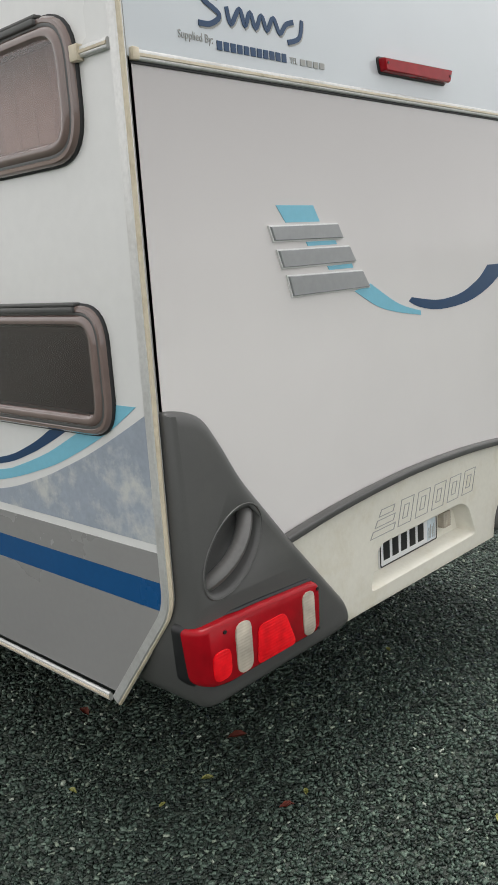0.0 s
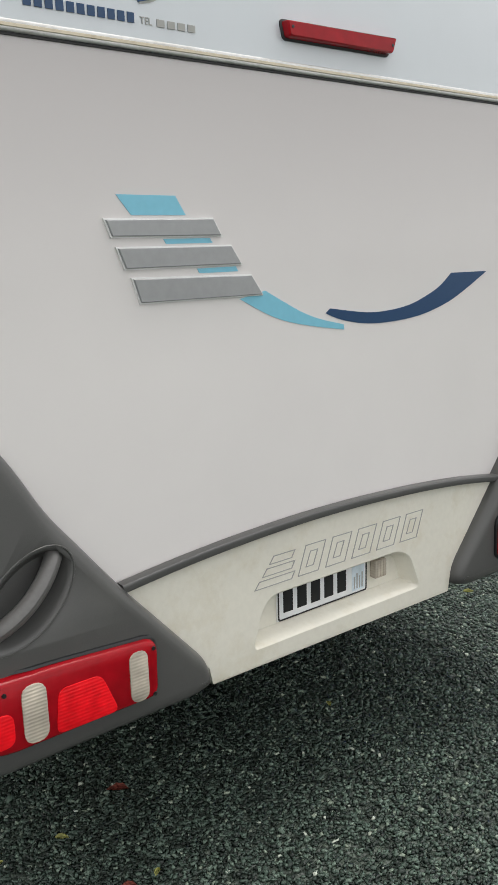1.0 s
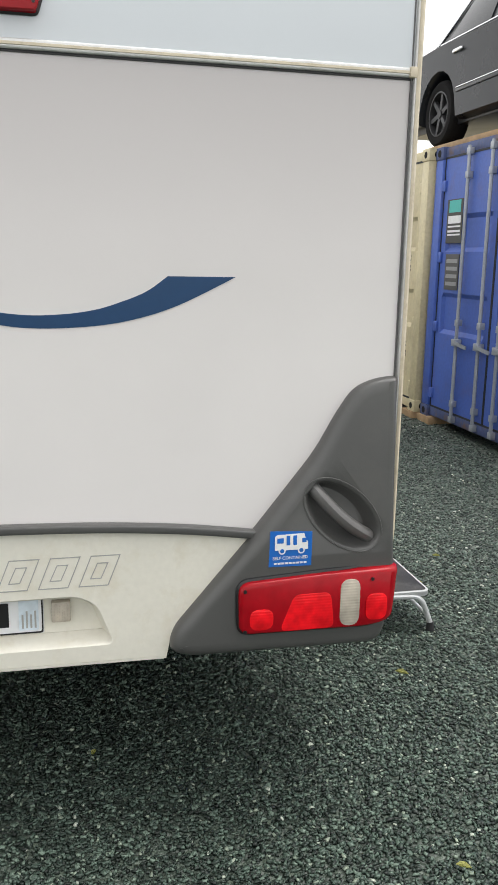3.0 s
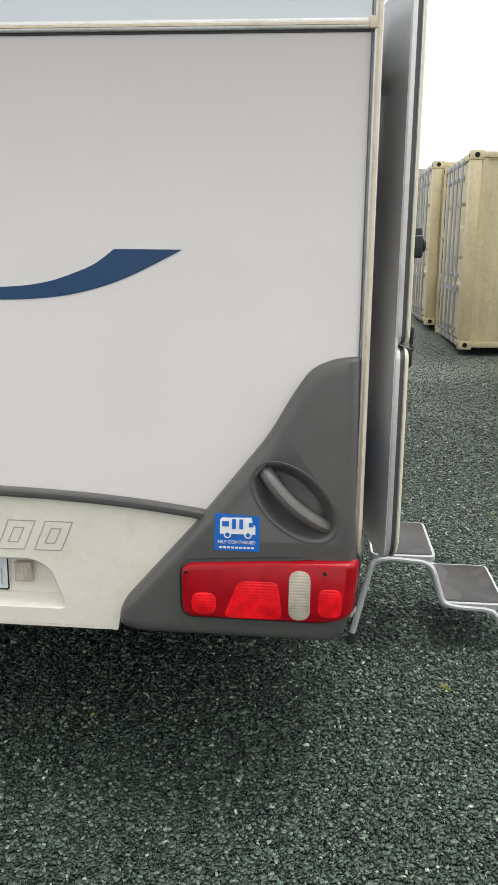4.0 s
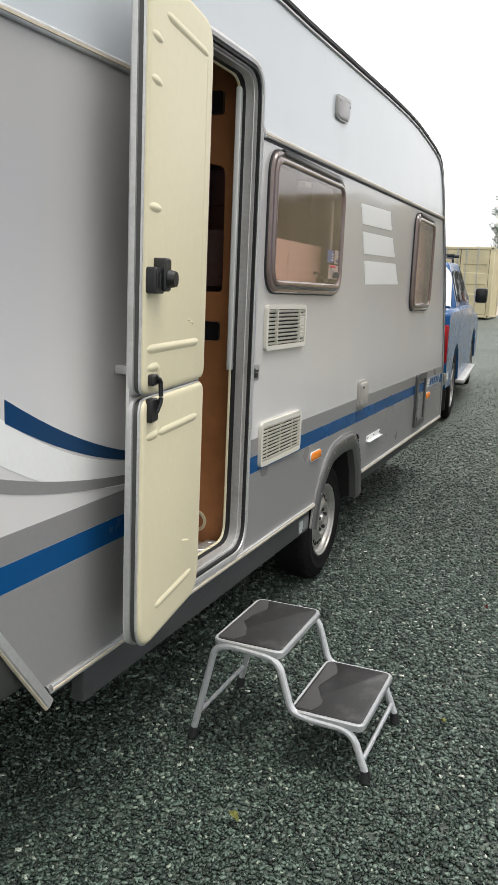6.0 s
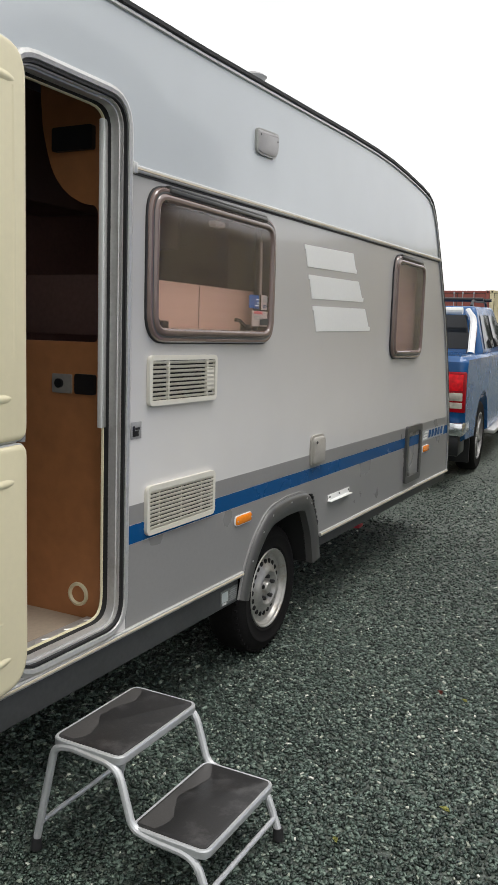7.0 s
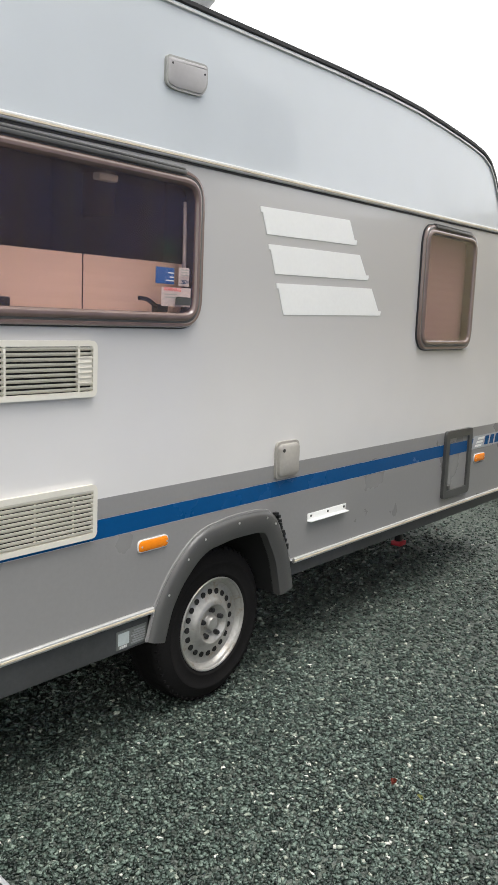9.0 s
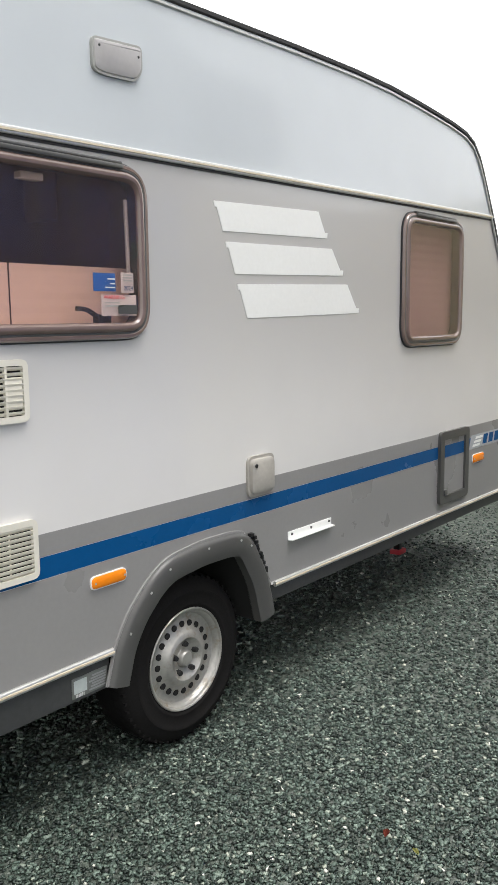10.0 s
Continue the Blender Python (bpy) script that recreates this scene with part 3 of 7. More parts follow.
# sill mouldings and skirts
for x0, x1 in ((-3.715, -1.56), (-7.262, -4.597)):
    moulding("sill_moulding", [(x0, 3.388, 0.517), (x1, 3.388, 0.517)], (0, 1, 0))
    boxed("skirt", (x0, min(x1, -1.74), 3.33, 3.372, 0.39 if x0 > -5 else 0.44, 0.507), M_SKIRT, van, "dark grey lower skirt")
# far-side skirt, added out of view to block light under the floor
boxed("skirt", (-7.0, -2.3, 1.320, 1.350, 0.36, 0.475), M_SKIRT, van, "dark grey lower skirt")
moulding("sill_moulding", [(-7.2, 1.122, 0.48), (-1.58, 1.122, 0.48)], (0, -1, 0))

# ---- films and stripes on the door side ----
arch_up = [p for p in ARCH if p[1] > 0.515]
for nm, z0, z1, m_, lb in (("stripe", 0.832, 0.899, M_BLUE, "blue stripe"), ("stripe", 0.901, 0.971, M_GREYBAND, "grey stripe")):
    for x0, x1 in ((-7.225, -2.844), (-2.25, -1.335)):
        poly(nm, [(x0, z0), (x1, z0), (x1, z1), (x0, z1)] if x0 > -3 else [(-7.245, z0), (x1, z0), (x1, z1), (-7.222, z1)], ON_SIDE, 0.0, 0.0016, m_, van, lb)
poly("lower_band", [(-7.262, 0.52), (-7.25, 0.830), (-2.844, 0.830), (-2.844, 0.53), (-3.724, 0.53)] + [(p[0], p[1] + 0.002) for p in arch_up] + [(-4.58, 0.53)], ON_SIDE, 0.0, 0.0016, M_GREYBAND, van, "grey lower film")
poly("lower_band", [(-2.25, 0.53), (-2.25, 0.830), (-1.34, 0.830), (-1.34, 0.77), (-1.535, 0.53)], ON_SIDE, 0.0, 0.0016, M_GREYBAND, van, "grey lower film")


def swoosh(x0, z0, x1, z1, drop, w0, w1, n=14):
    top, bot = [], []
    for i in range(n + 1):
        t = i / n
        x = x0 + (x1 - x0) * t
        z = z0 + (z1 - z0) * (1 - (1 - t) ** drop)
        w = w0 + (w1 - w0) * t
        top.append((x, z + w / 2))
        bot.append((x, z - w / 2))
    return top + bot[::-1]


poly("swoosh", swoosh(-1.40, 1.26, -2.25, 1.035, 1.9, 0.055, 0.010), ON_SIDE, 0.0, 0.0016, M_NAVY, van, "navy swoosh film")
poly("swoosh", swoosh(-1.345, 1.215, -2.25, 1.005, 2.6, 0.11, 0.05), ON_SIDE, 0.0, 0.0008, M_WHITEFILM, van, "white swoosh film")
poly("swoosh", swoosh(-1.345, 1.10, -2.25, 0.99, 2.2, 0.035, 0.02), ON_SIDE, 0.0, 0.0016, M_GREYBAND, van, "grey swoosh film")
# three white slanted bars
for a, b, c, d in (((-4.269, 2.019), (-4.919, 2.039), (-4.980, 1.935), (-4.309, 1.918)), ((-4.331, 1.880), (-5.022, 1.893), (-5.104, 1.784), (-4.375, 1.767)), ((-4.395, 1.730), (-5.146, 1.746), (-5.238, 1.622), (-4.444, 1.605))):
    bar = poly("emblem_bar", [a, b, c, d], ON_SIDE, 0.0, 0.002, M_WHITEFILM, van, "white slanted film bar with ragged ends")
    poly("film_strip", [(a[0] + 0.009, a[1] + 0.0005), (b[0] + 0.01, b[1] + 0.0005), (b[0] + 0.01, b[1] - 0.020), (a[0] + 0.005, a[1] - 0.020)], ON_SIDE, 0.0, 0.0021, M_WHITEFILM, bar)
    poly("film_strip", [(d[0], d[1] - 0.0005), (c[0] - 0.005, c[1] - 0.0005), (c[0] - 0.008, c[1] + 0.022), (d[0], d[1] + 0.022)], ON_SIDE, 0.0, 0.0021, M_WHITEFILM, bar)
# maker's mark near the nose as plain slanted blocks
for i in range(3):
    x = -6.515 - 0.02 * i
    poly("mark_bar", [(x, 0.842 + 0.022 * i), (x - 0.10, 0.842 + 0.022 * i), (x - 0.11, 0.856 + 0.022 * i), (x - 0.01, 0.856 + 0.022 * i)], ON_SIDE, 0.0018, 0.003, M_WHITEFILM, van)
poly("mark_field", [(-6.47, 0.832), (-7.09, 0.834), (-7.12, 0.912), (-6.50, 0.912)], ON_SIDE, 0.0014, 0.0024, mat("mark_grey", (0.40, 0.42, 0.44), 0.3), van)
for i in range(5):
    x = -6.66 - 0.083 * i
    poly("mark_block", [(x, 0.845), (x - 0.06, 0.845), (x - 0.075, 0.902), (x - 0.015, 0.902)], ON_SIDE, 0.0024, 0.0036, M_BLUE, van, "blue slanted block")

# ---- films on the other side ----
poly("stripe", [(-7.2, 0.755), (-1.335, 0.790), (-1.325, 0.864), (-7.2, 0.832)], ON_LEFT, 0.0, 0.0016, M_BLUE, van, "blue stripe")
poly("stripe", [(-7.2, 0.833), (-1.325, 0.865), (-1.318, 0.942), (-7.2, 0.912)], ON_LEFT, 0.0, 0.0016, M_GREYBAND, van, "grey stripe")
poly("lower_band", [(-7.2, 0.50), (-1.545, 0.50), (-1.335, 0.76), (-1.335, 0.789), (-7.2, 0.754)], ON_LEFT, 0.0, 0.0016, M_GREYBAND, van, "grey lower film")


def curve2(pts, n=5):
    """A smooth open curve through a few 2D points."""
    out, k = [], len(pts)
    for i in range(k - 1):
        p0, p1, p2, p3 = (Vector(pts[max(0, min(k - 1, j))]) for j in (i - 1, i, i + 1, i + 2))
        out += [0.5 * ((2 * p1) + (p2 - p0) * t + (2 * p0 - 5 * p1 + 4 * p2 - p3) * t * t + (3 * p1 - p0 - 3 * p2 + p3) * t ** 3) for t in (s / n for s in range(n))]
    return out + [Vector(pts[-1])]


poly("film", [(-1.322, 0.964), (-2.05, 0.963), (-2.4, 0.961)] + curve2([(-2.4, 0.965), (-2.04, 1.005), (-1.82, 1.064), (-1.655, 1.126), (-1.533, 1.179), (-1.42, 1.235), (-1.326, 1.284)]), ON_LEFT, 0.0, 0.0016, M_FADE, van, "weathered silver-blue film")
poly("swoosh", curve2([(-1.361, 1.30), (-1.45, 1.244), (-1.514, 1.21), (-1.619, 1.161), (-1.765, 1.104), (-2.03, 1.034), (-2.4, 0.985)]) + curve2([(-2.4, 1.012), (-2.025, 1.066), (-1.914, 1.092), (-1.756, 1.147), (-1.617, 1.211), (-1.521, 1.25), (-1.433, 1.30)]), ON_LEFT, 0.0, 0.0016, M_CYAN, van, "pale cyan swoosh film")
poly("swoosh", curve2([(-1.645, 1.222), (-1.725, 1.184), (-1.855, 1.13), (-2.02, 1.084), (-2.4, 1.03)]) + curve2([(-2.4, 1.045), (-2.016, 1.104), (-1.85, 1.156), (-1.735, 1.212)]), ON_LEFT, 0.0, 0.0016, M_NAVY, van, "navy swoosh film")


# ---- windows ----
def window(x0, x1, z0, z1, place, r=0.085, rail=True, label="bronze-framed window with smoked acrylic pane"):
    """A hinged acrylic window: rubber seal, bronze rim swept round, bulged pane."""
    def L(d, t):
        return [place(p.x, p.y, t) for p in inset(rrect(x0, x1, z0, z1, r, 7), d)]
    bm = bmesh.new()
    loft(bm, [L(0.0, 0.0), L(0.0, 0.006), L(0.005, 0.009), L(0.012, 0.008)])
    w = part("window", bm, M_RUBBER, van, label)
    bm = bmesh.new()
    loft(bm, [L(0.004, 0.006), L(0.005, 0.015), L(0.010, 0.021), L(0.018, 0.022), L(0.022, 0.019), L(0.027, 0.020), L(0.032, 0.027), L(0.040, 0.030), L(0.048, 0.028), L(0.054, 0.021), L(0.057, 0.012)])
    part("window_frame", bm, M_BRONZE, w, "brown tinted rim")
    bm = bmesh.new()
    loft(bm, [L(0.020, 0.0205), L(0.0235, 0.0215), L(0.027, 0.0205)])
    part("bead", bm, M_PLASTIC, w)
    bm = bmesh.new()
    loft(bm, [L(0.050, 0.014), L(0.0505, -0.034)])
    part("liner", bm, M_RUBBER, w)
    bm = bmesh.new()
    lp = inset(rrect(x0, x1, z0, z1, r, 7), 0.050)
    sheet(bm, lp, (), place, 0.016, 0.020)
    o = part("pane", bm, M_PANE, w, "smoked acrylic pane")
    o.visible_shadow = False
    if rail:
        a, b = (x0 + r, x1 - r)
        bm = bmesh.new()
        for (v0, v1, t) in ((-0.007, 0.003, 0.024), (-0.022, -0.007, 0.030)):
            p0, p1 = place(a, z1 + v0, 0.0), place(b, z1 + v1, t)
            box(bm, min(p0.x, p1.x), max(p0.x, p1.x), min(p0.y, p1.y), max(p0.y, p1.y), min(p0.z, p1.z), max(p0.z, p1.z), 0.004)
        part("hinge_rail", bm, M_PLASTIC, w, "dark grey hinge rail")
    return w


win_a = window(*WIN1, ON_SIDE, 0.115)
win_b = window(*WIN2, ON_SIDE, 0.115)
win_c = window(*LWIN_LOW, ON_LEFT, 0.10)
win_d = window(*LWIN_HIGH, ON_LEFT, 0.12)
# stays and catches inside the large window
for x, flip in ((-3.06, 1), (-3.72, 1)):
    bm = bmesh.new()
    sweep(bm, path_round([(x + 0.07, 3.352, 1.640), (x + 0.03, 3.352, 1.638), (x - 0.02, 3.352, 1.610), (x - 0.06, 3.352, 1.605)], 0.02), rounded([(-0.006, -0.007), (0.006, -0.007), (0.006, 0.007), (-0.006, 0.007)], 0.003, 2))
    box(bm, x - 0.065, x - 0.01, 3.33, 3.362, 1.592, 1.622, 0.006)
    part("catch", bm, M_BLACK, win_a, "black window catch")
tube("stay", [(-3.872, 3.352, 1.755), (-3.866, 3.352, 1.985)], 0.007, M_ALU, win_a, "thin aluminium window stay")
for x0, x1, z0, z1, m_ in ((-3.772, -3.682, 1.692, 1.748, M_STICKB), (-3.848, -3.795, 1.688, 1.752, M_STICKW), (-3.858, -3.712, 1.616, 1.682, M_STICKW)):
    boxed("window_sticker", (x0, x1, 3.397, 3.3985, z0, z1), m_, win_a, "small printed window sticker", bev=0)
lettering("print", "WARNING", 0.018, Matrix(((-1, 0, 0, -3.715), (0, 0, 1, 3.407), (0, 1, 0, 1.668), (0, 0, 0, 1))), M_STICKR, win_a, depth=0.0004)
lettering("print", "2024", 0.020, Matrix(((-1, 0, 0, -3.800), (0, 0, 1, 3.407), (0, 1, 0, 1.696), (0, 0, 0, 1))), M_NAVY, win_a, depth=0.0004)
for i, (x0, x1, z) in enumerate(((-3.735, -3.765, 1.728), (-3.745, -3.765, 1.714), (-3.725, -3.765, 1.702))):
    boxed("print_bar", (x1, x0, 3.4052, 3.4062, z, z + 0.004), M_STICKW, win_a, bev=0)
for i, (x0, x1, z) in enumerate(((-3.72, -3.78, 1.655), (-3.72, -3.80, 1.645), (-3.80, -3.842, 1.742), (-3.80, -3.842, 1.733), (-3.80, -3.842, 1.724))):
    boxed("print_bar", (x1, x0, 3.4065, 3.4078, z, z + 0.004), M_OUTLINE, win_a, bev=0)
boxed("print_block", (-3.855, -3.775, 3.4065, 3.4078, 1.622, 1.650), M_PLASTIC, win_a, bev=0)


# ---- vents ----
def vent(x0, x1, z0, z1, n, split, wide=1.0):
    v = part("ventilation_grille", sheet(bmesh.new(), rrect(x0, x1, z0, z1, 0.025), (rrect(x0 + 0.018, x1 - 0.018, z0 + 0.018, z1 - 0.018, 0.008),), ON_SIDE, 0.001, 0.016), M_VENT, van, "ivory plastic ventilation grille", angle=50)
    boxed("backing", (x0 + 0.012, x1 - 0.012, 3.3865, 3.3885, z0 + 0.012, z1 - 0.012), M_HOLE, v, bev=0)
    h = (z1 - z0 - 0.036) / n
    for i in range(n):
        z = z0 + 0.018 + h * (i + 0.5)
        bm = bmesh.new()
        sweep(bm, [(x0 + 0.016, 3.394, z), (x1 - 0.016, 3.394, z)], [(a * wide, b) for a, b in ((-0.0055, -0.004), (0.0, 0.0055), (0.0055, 0.0075), (0.0055, 0.004), (0.002, -0.004))], up=(0, 1, 0))
        part("slat", bm, M_VENT, v)
    if split:
        for xx in (x0 + 0.075, x0 + 0.35):
            boxed("mullion", (xx - 0.004, xx + 0.004, 3.388, 3.4, z0 + 0.016, z1 - 0.016), M_VENT, v, bev=0.001)
        boxed("blanking_plate", (x0 + 0.02, x0 + 0.071, 3.389, 3.3985, z0 + 0.045, z1 - 0.05), M_VENT, v, bev=0.002)
    return v


vent(-3.427, -2.953, 1.316, 1.496, 9, True)
low_vent = vent(-3.434, -2.949, 0.845, 1.027, 10, False, 1.28)
for x in (-3.34, -3.19, -3.04):
    boxed("mullion", (x - 0.0025, x + 0.0025, 3.388, 3.392, 0.861, 1.011), M_VENT, low_vent, bev=0.001)


# ---- small fittings on the door side ----
def lens(x0, x1, z0, z1, name="side_marker_lamp"):
    o = part(name, sheet(bmesh.new(), rrect(x0, x1, z0, z1, 0.020), (), ON_SIDE, 0.001, 0.007), M_WHITEFILM, van, "amber side marker lamp")
    bm = bmesh.new()
    lp = rrect(x0 + 0.003, x1 - 0.003, z0 + 0.003, z1 - 0.003, 0.018)
    loft(bm, [[ON_SIDE(p.x, p.y, t) for p in inset(lp, d)] for d, t in ((0, 0.006), (0.002, 0.011), (0.008, 0.014))], cap1=True)
    part("lens", bm, M_AMBER, o)
    for x in (x0 + 0.014, x1 - 0.014):
        part("screw", cyl(bmesh.new(), ON_SIDE(x, (z0 + z1) / 2, 0.010), ON_SIDE(x, (z0 + z1) / 2, 0.0150), 0.004, n=8), M_ALU, o)


lens(-3.785, -3.632, 0.746, 0.792)
lens(-6.672, -6.515, 0.745, 0.798)
# socket flap
o = part("socket_flap", sheet(bmesh.new(), rrect(-4.592, -4.426, 0.909, 1.071, 0.03), (), ON_SIDE, 0.001, 0.012), M_FLAP, van, "ivory socket flap with rounded corners")
bm = bmesh.new()
lp = rrect(-4.582, -4.436, 0.919, 1.061, 0.028)
loft(bm, [[ON_SIDE(p.x, p.y, t) for p in inset(lp, d)] for d, t in ((0, 0.011), (0.003, 0.024), (0.012, 0.030))], cap1=True)
part("lid", bm, M_FLAP, o)
part("lock", cyl(bmesh.new(), ON_SIDE(-4.455, 1.035, 0.028), ON_SIDE(-4.455, 1.035, 0.033), 0.008, n=12), M_BLACK, o, "black lock")
# manoeuvring grab handle, white angle
bm = bmesh.new()
box(bm, -5.02, -4.695, 3.387, 3.3905, 0.684, 0.717, 0.0015)
box(bm, -5.02, -4.695, 3.387, 3.412, 0.680, 0.686, 0.002)
o = part("awning_bracket", bm, M_WHITEFILM, van, "white metal angle bracket")
for x in (-4.72, -4.86, -5.0):
    part("screw", cyl(bmesh.new(), (x, 3.390, 0.704), (x, 3.394, 0.704), 0.006, n=8), M_PLASTIC, o)
# service hatch
fr = rrect(-6.435, -6.075, 0.575, 0.978, 0.03)
o = part("service_hatch", sheet(bmesh.new(), fr, (rrect(-6.390, -6.120, 0.620, 0.933, 0.006),), ON_SIDE, 0.001, 0.02), M_PLASTIC, van, "dark grey framed service hatch", angle=50)
lp = rrect(-6.389, -6.121, 0.621, 0.932, 0.006)
part("hatch_panel", sheet(bmesh.new(), lp, (), ON_SIDE, 0.001, 0.008), M_GREYBAND, o, "grey hatch panel")
poly("stripe", [(-6.385, 0.832), (-6.125, 0.832), (-6.125, 0.899), (-6.385, 0.899)], ON_SIDE, 0.0085, 0.0095, M_BLUE, o)
boxed("hatch_lock", (-6.16, -6.12, 3.39, 3.41, 0.625, 0.655), M_PLASTIC, o)
# awning light
lp = rounded([(-3.712, 2.345), (-3.712, 2.44), (-3.917, 2.452), (-3.917, 2.375), (-3.885, 2.340), (-3.75, 2.335)], 0.02, 4)
o = part("awning_lamp", sheet(bmesh.new(), lp, (), ON_SIDE, 0.003, 0.014), M_OUTLINE, van, "grey awning lamp, unlit")
bm = bmesh.new()
loft(bm, [[ON_SIDE(p.x, p.y, t) for p in inset(inset(lp, 0.006), d)] for d, t in ((0, 0.012), (0.003, 0.017), (0.012, 0.020))], cap1=True)
part("diffuser", bm, mat("grey_diffuser", (0.40, 0.385, 0.385), 0.3, var=0.06), o, "grey diffuser")
for x in (-3.735, -3.895):
    part("screw", cyl(bmesh.new(), ON_SIDE(x, 2.415, 0.016), ON_SIDE(x, 2.415, 0.0215), 0.004, n=8), M_BLACK, o)
# safety mark plate
o = boxed("safety_plate", (-2.923, -2.861, 3.386, 3.3885, 1.206, 1.266), mat("grey_foil", (0.30, 0.30, 0.30), 0.35), van, "small grey foil plate", bev=0.001)
for i, (x0, x1, z0, z1) in enumerate(((-2.905, -2.88, 1.215, 1.235), (-2.912, -2.885, 1.238, 1.246), (-2.882, -2.87, 1.215, 1.252))):
    boxed("print_bar", (x0, x1, 3.3885, 3.3895, z0, z1), M_BLACK, o, bev=0)
# roof vent cap
bm = bmesh.new()
cyl(bm, (-4.12, 3.15, 2.58), (-4.12, 3.15, 2.755), 0.032, n=20)
cyl(bm, (-4.12, 3.15, 2.745), (-4.12, 3.15, 2.775), 0.045, 0.068, n=24)
cyl(bm, (-4.12, 3.15, 2.775), (-4.12, 3.15, 2.787), 0.068, 0.050, n=24)
part("roof_vent", bm, M_GREYBAND, van, "grey mushroom roof vent")
# maker's plate under the sill
o = boxed("rating_plate", (-3.700, -3.553, 3.371, 3.375, 0.402, 0.470), mat("grey_label", (0.17, 0.18, 0.17), 0.4), van, "small grey printed label", bev=0.001)
boxed("print_block", (-3.612, -3.560, 3.374, 3.3765, 0.418, 0.462), mat("pale_print", (0.50, 0.55, 0.54), 0.4), o, bev=0)
for i in range(6):
    boxed("print_bar", (-3.692, -3.622 - 0.006 * (i % 3), 3.374, 3.3765, 0.410 + 0.009 * i, 0.4155 + 0.009 * i), M_EMBLEM, o, bev=0)
for i in range(7):
    boxed("print_bar", (-3.600 + 0.005 * i, -3.598 + 0.005 * i + 0.001 * (i % 2), 3.374, 3.3765, 0.405, 0.415), M_STICKW, o, bev=0)

# ---- wheel arch moulding ----
outer = [Vector((p[0], p[1])) for p in ARCH]
outer = [Vector(p[:2]) for p in path_round([(p.x, p.y, 0) for p in outer], 0.05, 3)]
inner = []
for i, p in enumerate(outer):
    a, b = outer[max(0, i - 1)], outer[min(len(outer) - 1, i + 1)]
    d = (b - a).normalized()
    n_ = Vector((-d.y, d.x))
    c = Vector((-4.14, 0.36))
    if n_.dot(c - p) < 0:
        n_ = -n_
    inner.append(p + n_ * 0.092)
secs = []
for p, q in zip(outer, inner):
    s = [p, p.lerp(q, 0.04), p.lerp(q, 0.22), p.lerp(q, 0.75), p.lerp(q, 1.0), q, q]
    ts = [0.0, 0.016, 0.025, 0.019, 0.012, -0.008, -0.03]
    secs.append([ON_SIDE(a.x, a.y, t) for a, t in zip(s, ts)])
bm = bmesh.new()
loft(bm, secs, closed=False)
for s in (secs[0], secs[-1]):
    bm.faces.new([bm.verts.new(p) for p in s])
arch_o = part("wheel_arch", bm, M_PLASTIC, van, "dark grey plastic wheel arch, torn at one end", angle=50)
for i in (4, 9, 16, 23, 28, 34):
    if i < len(outer):
        p = outer[i].lerp(inner[i], 0.3)
        part("rivet", cyl(bmesh.new(), ON_SIDE(p.x, p.y, 0.016), ON_SIDE(p.x, p.y, 0.0262), 0.005, n=8), M_ALU, arch_o)
flange = [ON_SIDE(p.x, p.y, 0.004) for p in outer if p.y < 0.80 and p.x > -4.40]
part("flange", sweep(bmesh.new(), flange, [(-0.007, -0.004), (0.007, -0.004), (0.006, 0.004), (-0.006, 0.004)], up=(0, 1, 0)), M_GREYBAND, arch_o, "grey backing flange")
rng = random.Random(5)
bm = bmesh.new()
for i in range(26):
    t = i / 25
    c = Vector((-4.445 - 0.085 * t, 0.755 - 0.17 * t))
    for k in range(2):
        a, b = rng.uniform(-0.009, 0.009), rng.uniform(-0.012, 0.012)
        box(bm, c.x + a - 0.008, c.x + a + 0.007, 3.387, 3.392 + rng.uniform(0.002, 0.015), c.y + b - 0.006, c.y + b + 0.006)
part("torn_edge", bm, M_BLACK, arch_o, "torn black plastic edge", smooth=False)
# wheel housing, coloured near black for the shade inside the arch
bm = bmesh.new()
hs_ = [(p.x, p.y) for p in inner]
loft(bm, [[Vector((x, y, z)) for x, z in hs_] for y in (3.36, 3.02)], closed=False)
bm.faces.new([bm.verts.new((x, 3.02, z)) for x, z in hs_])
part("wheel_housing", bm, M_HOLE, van)


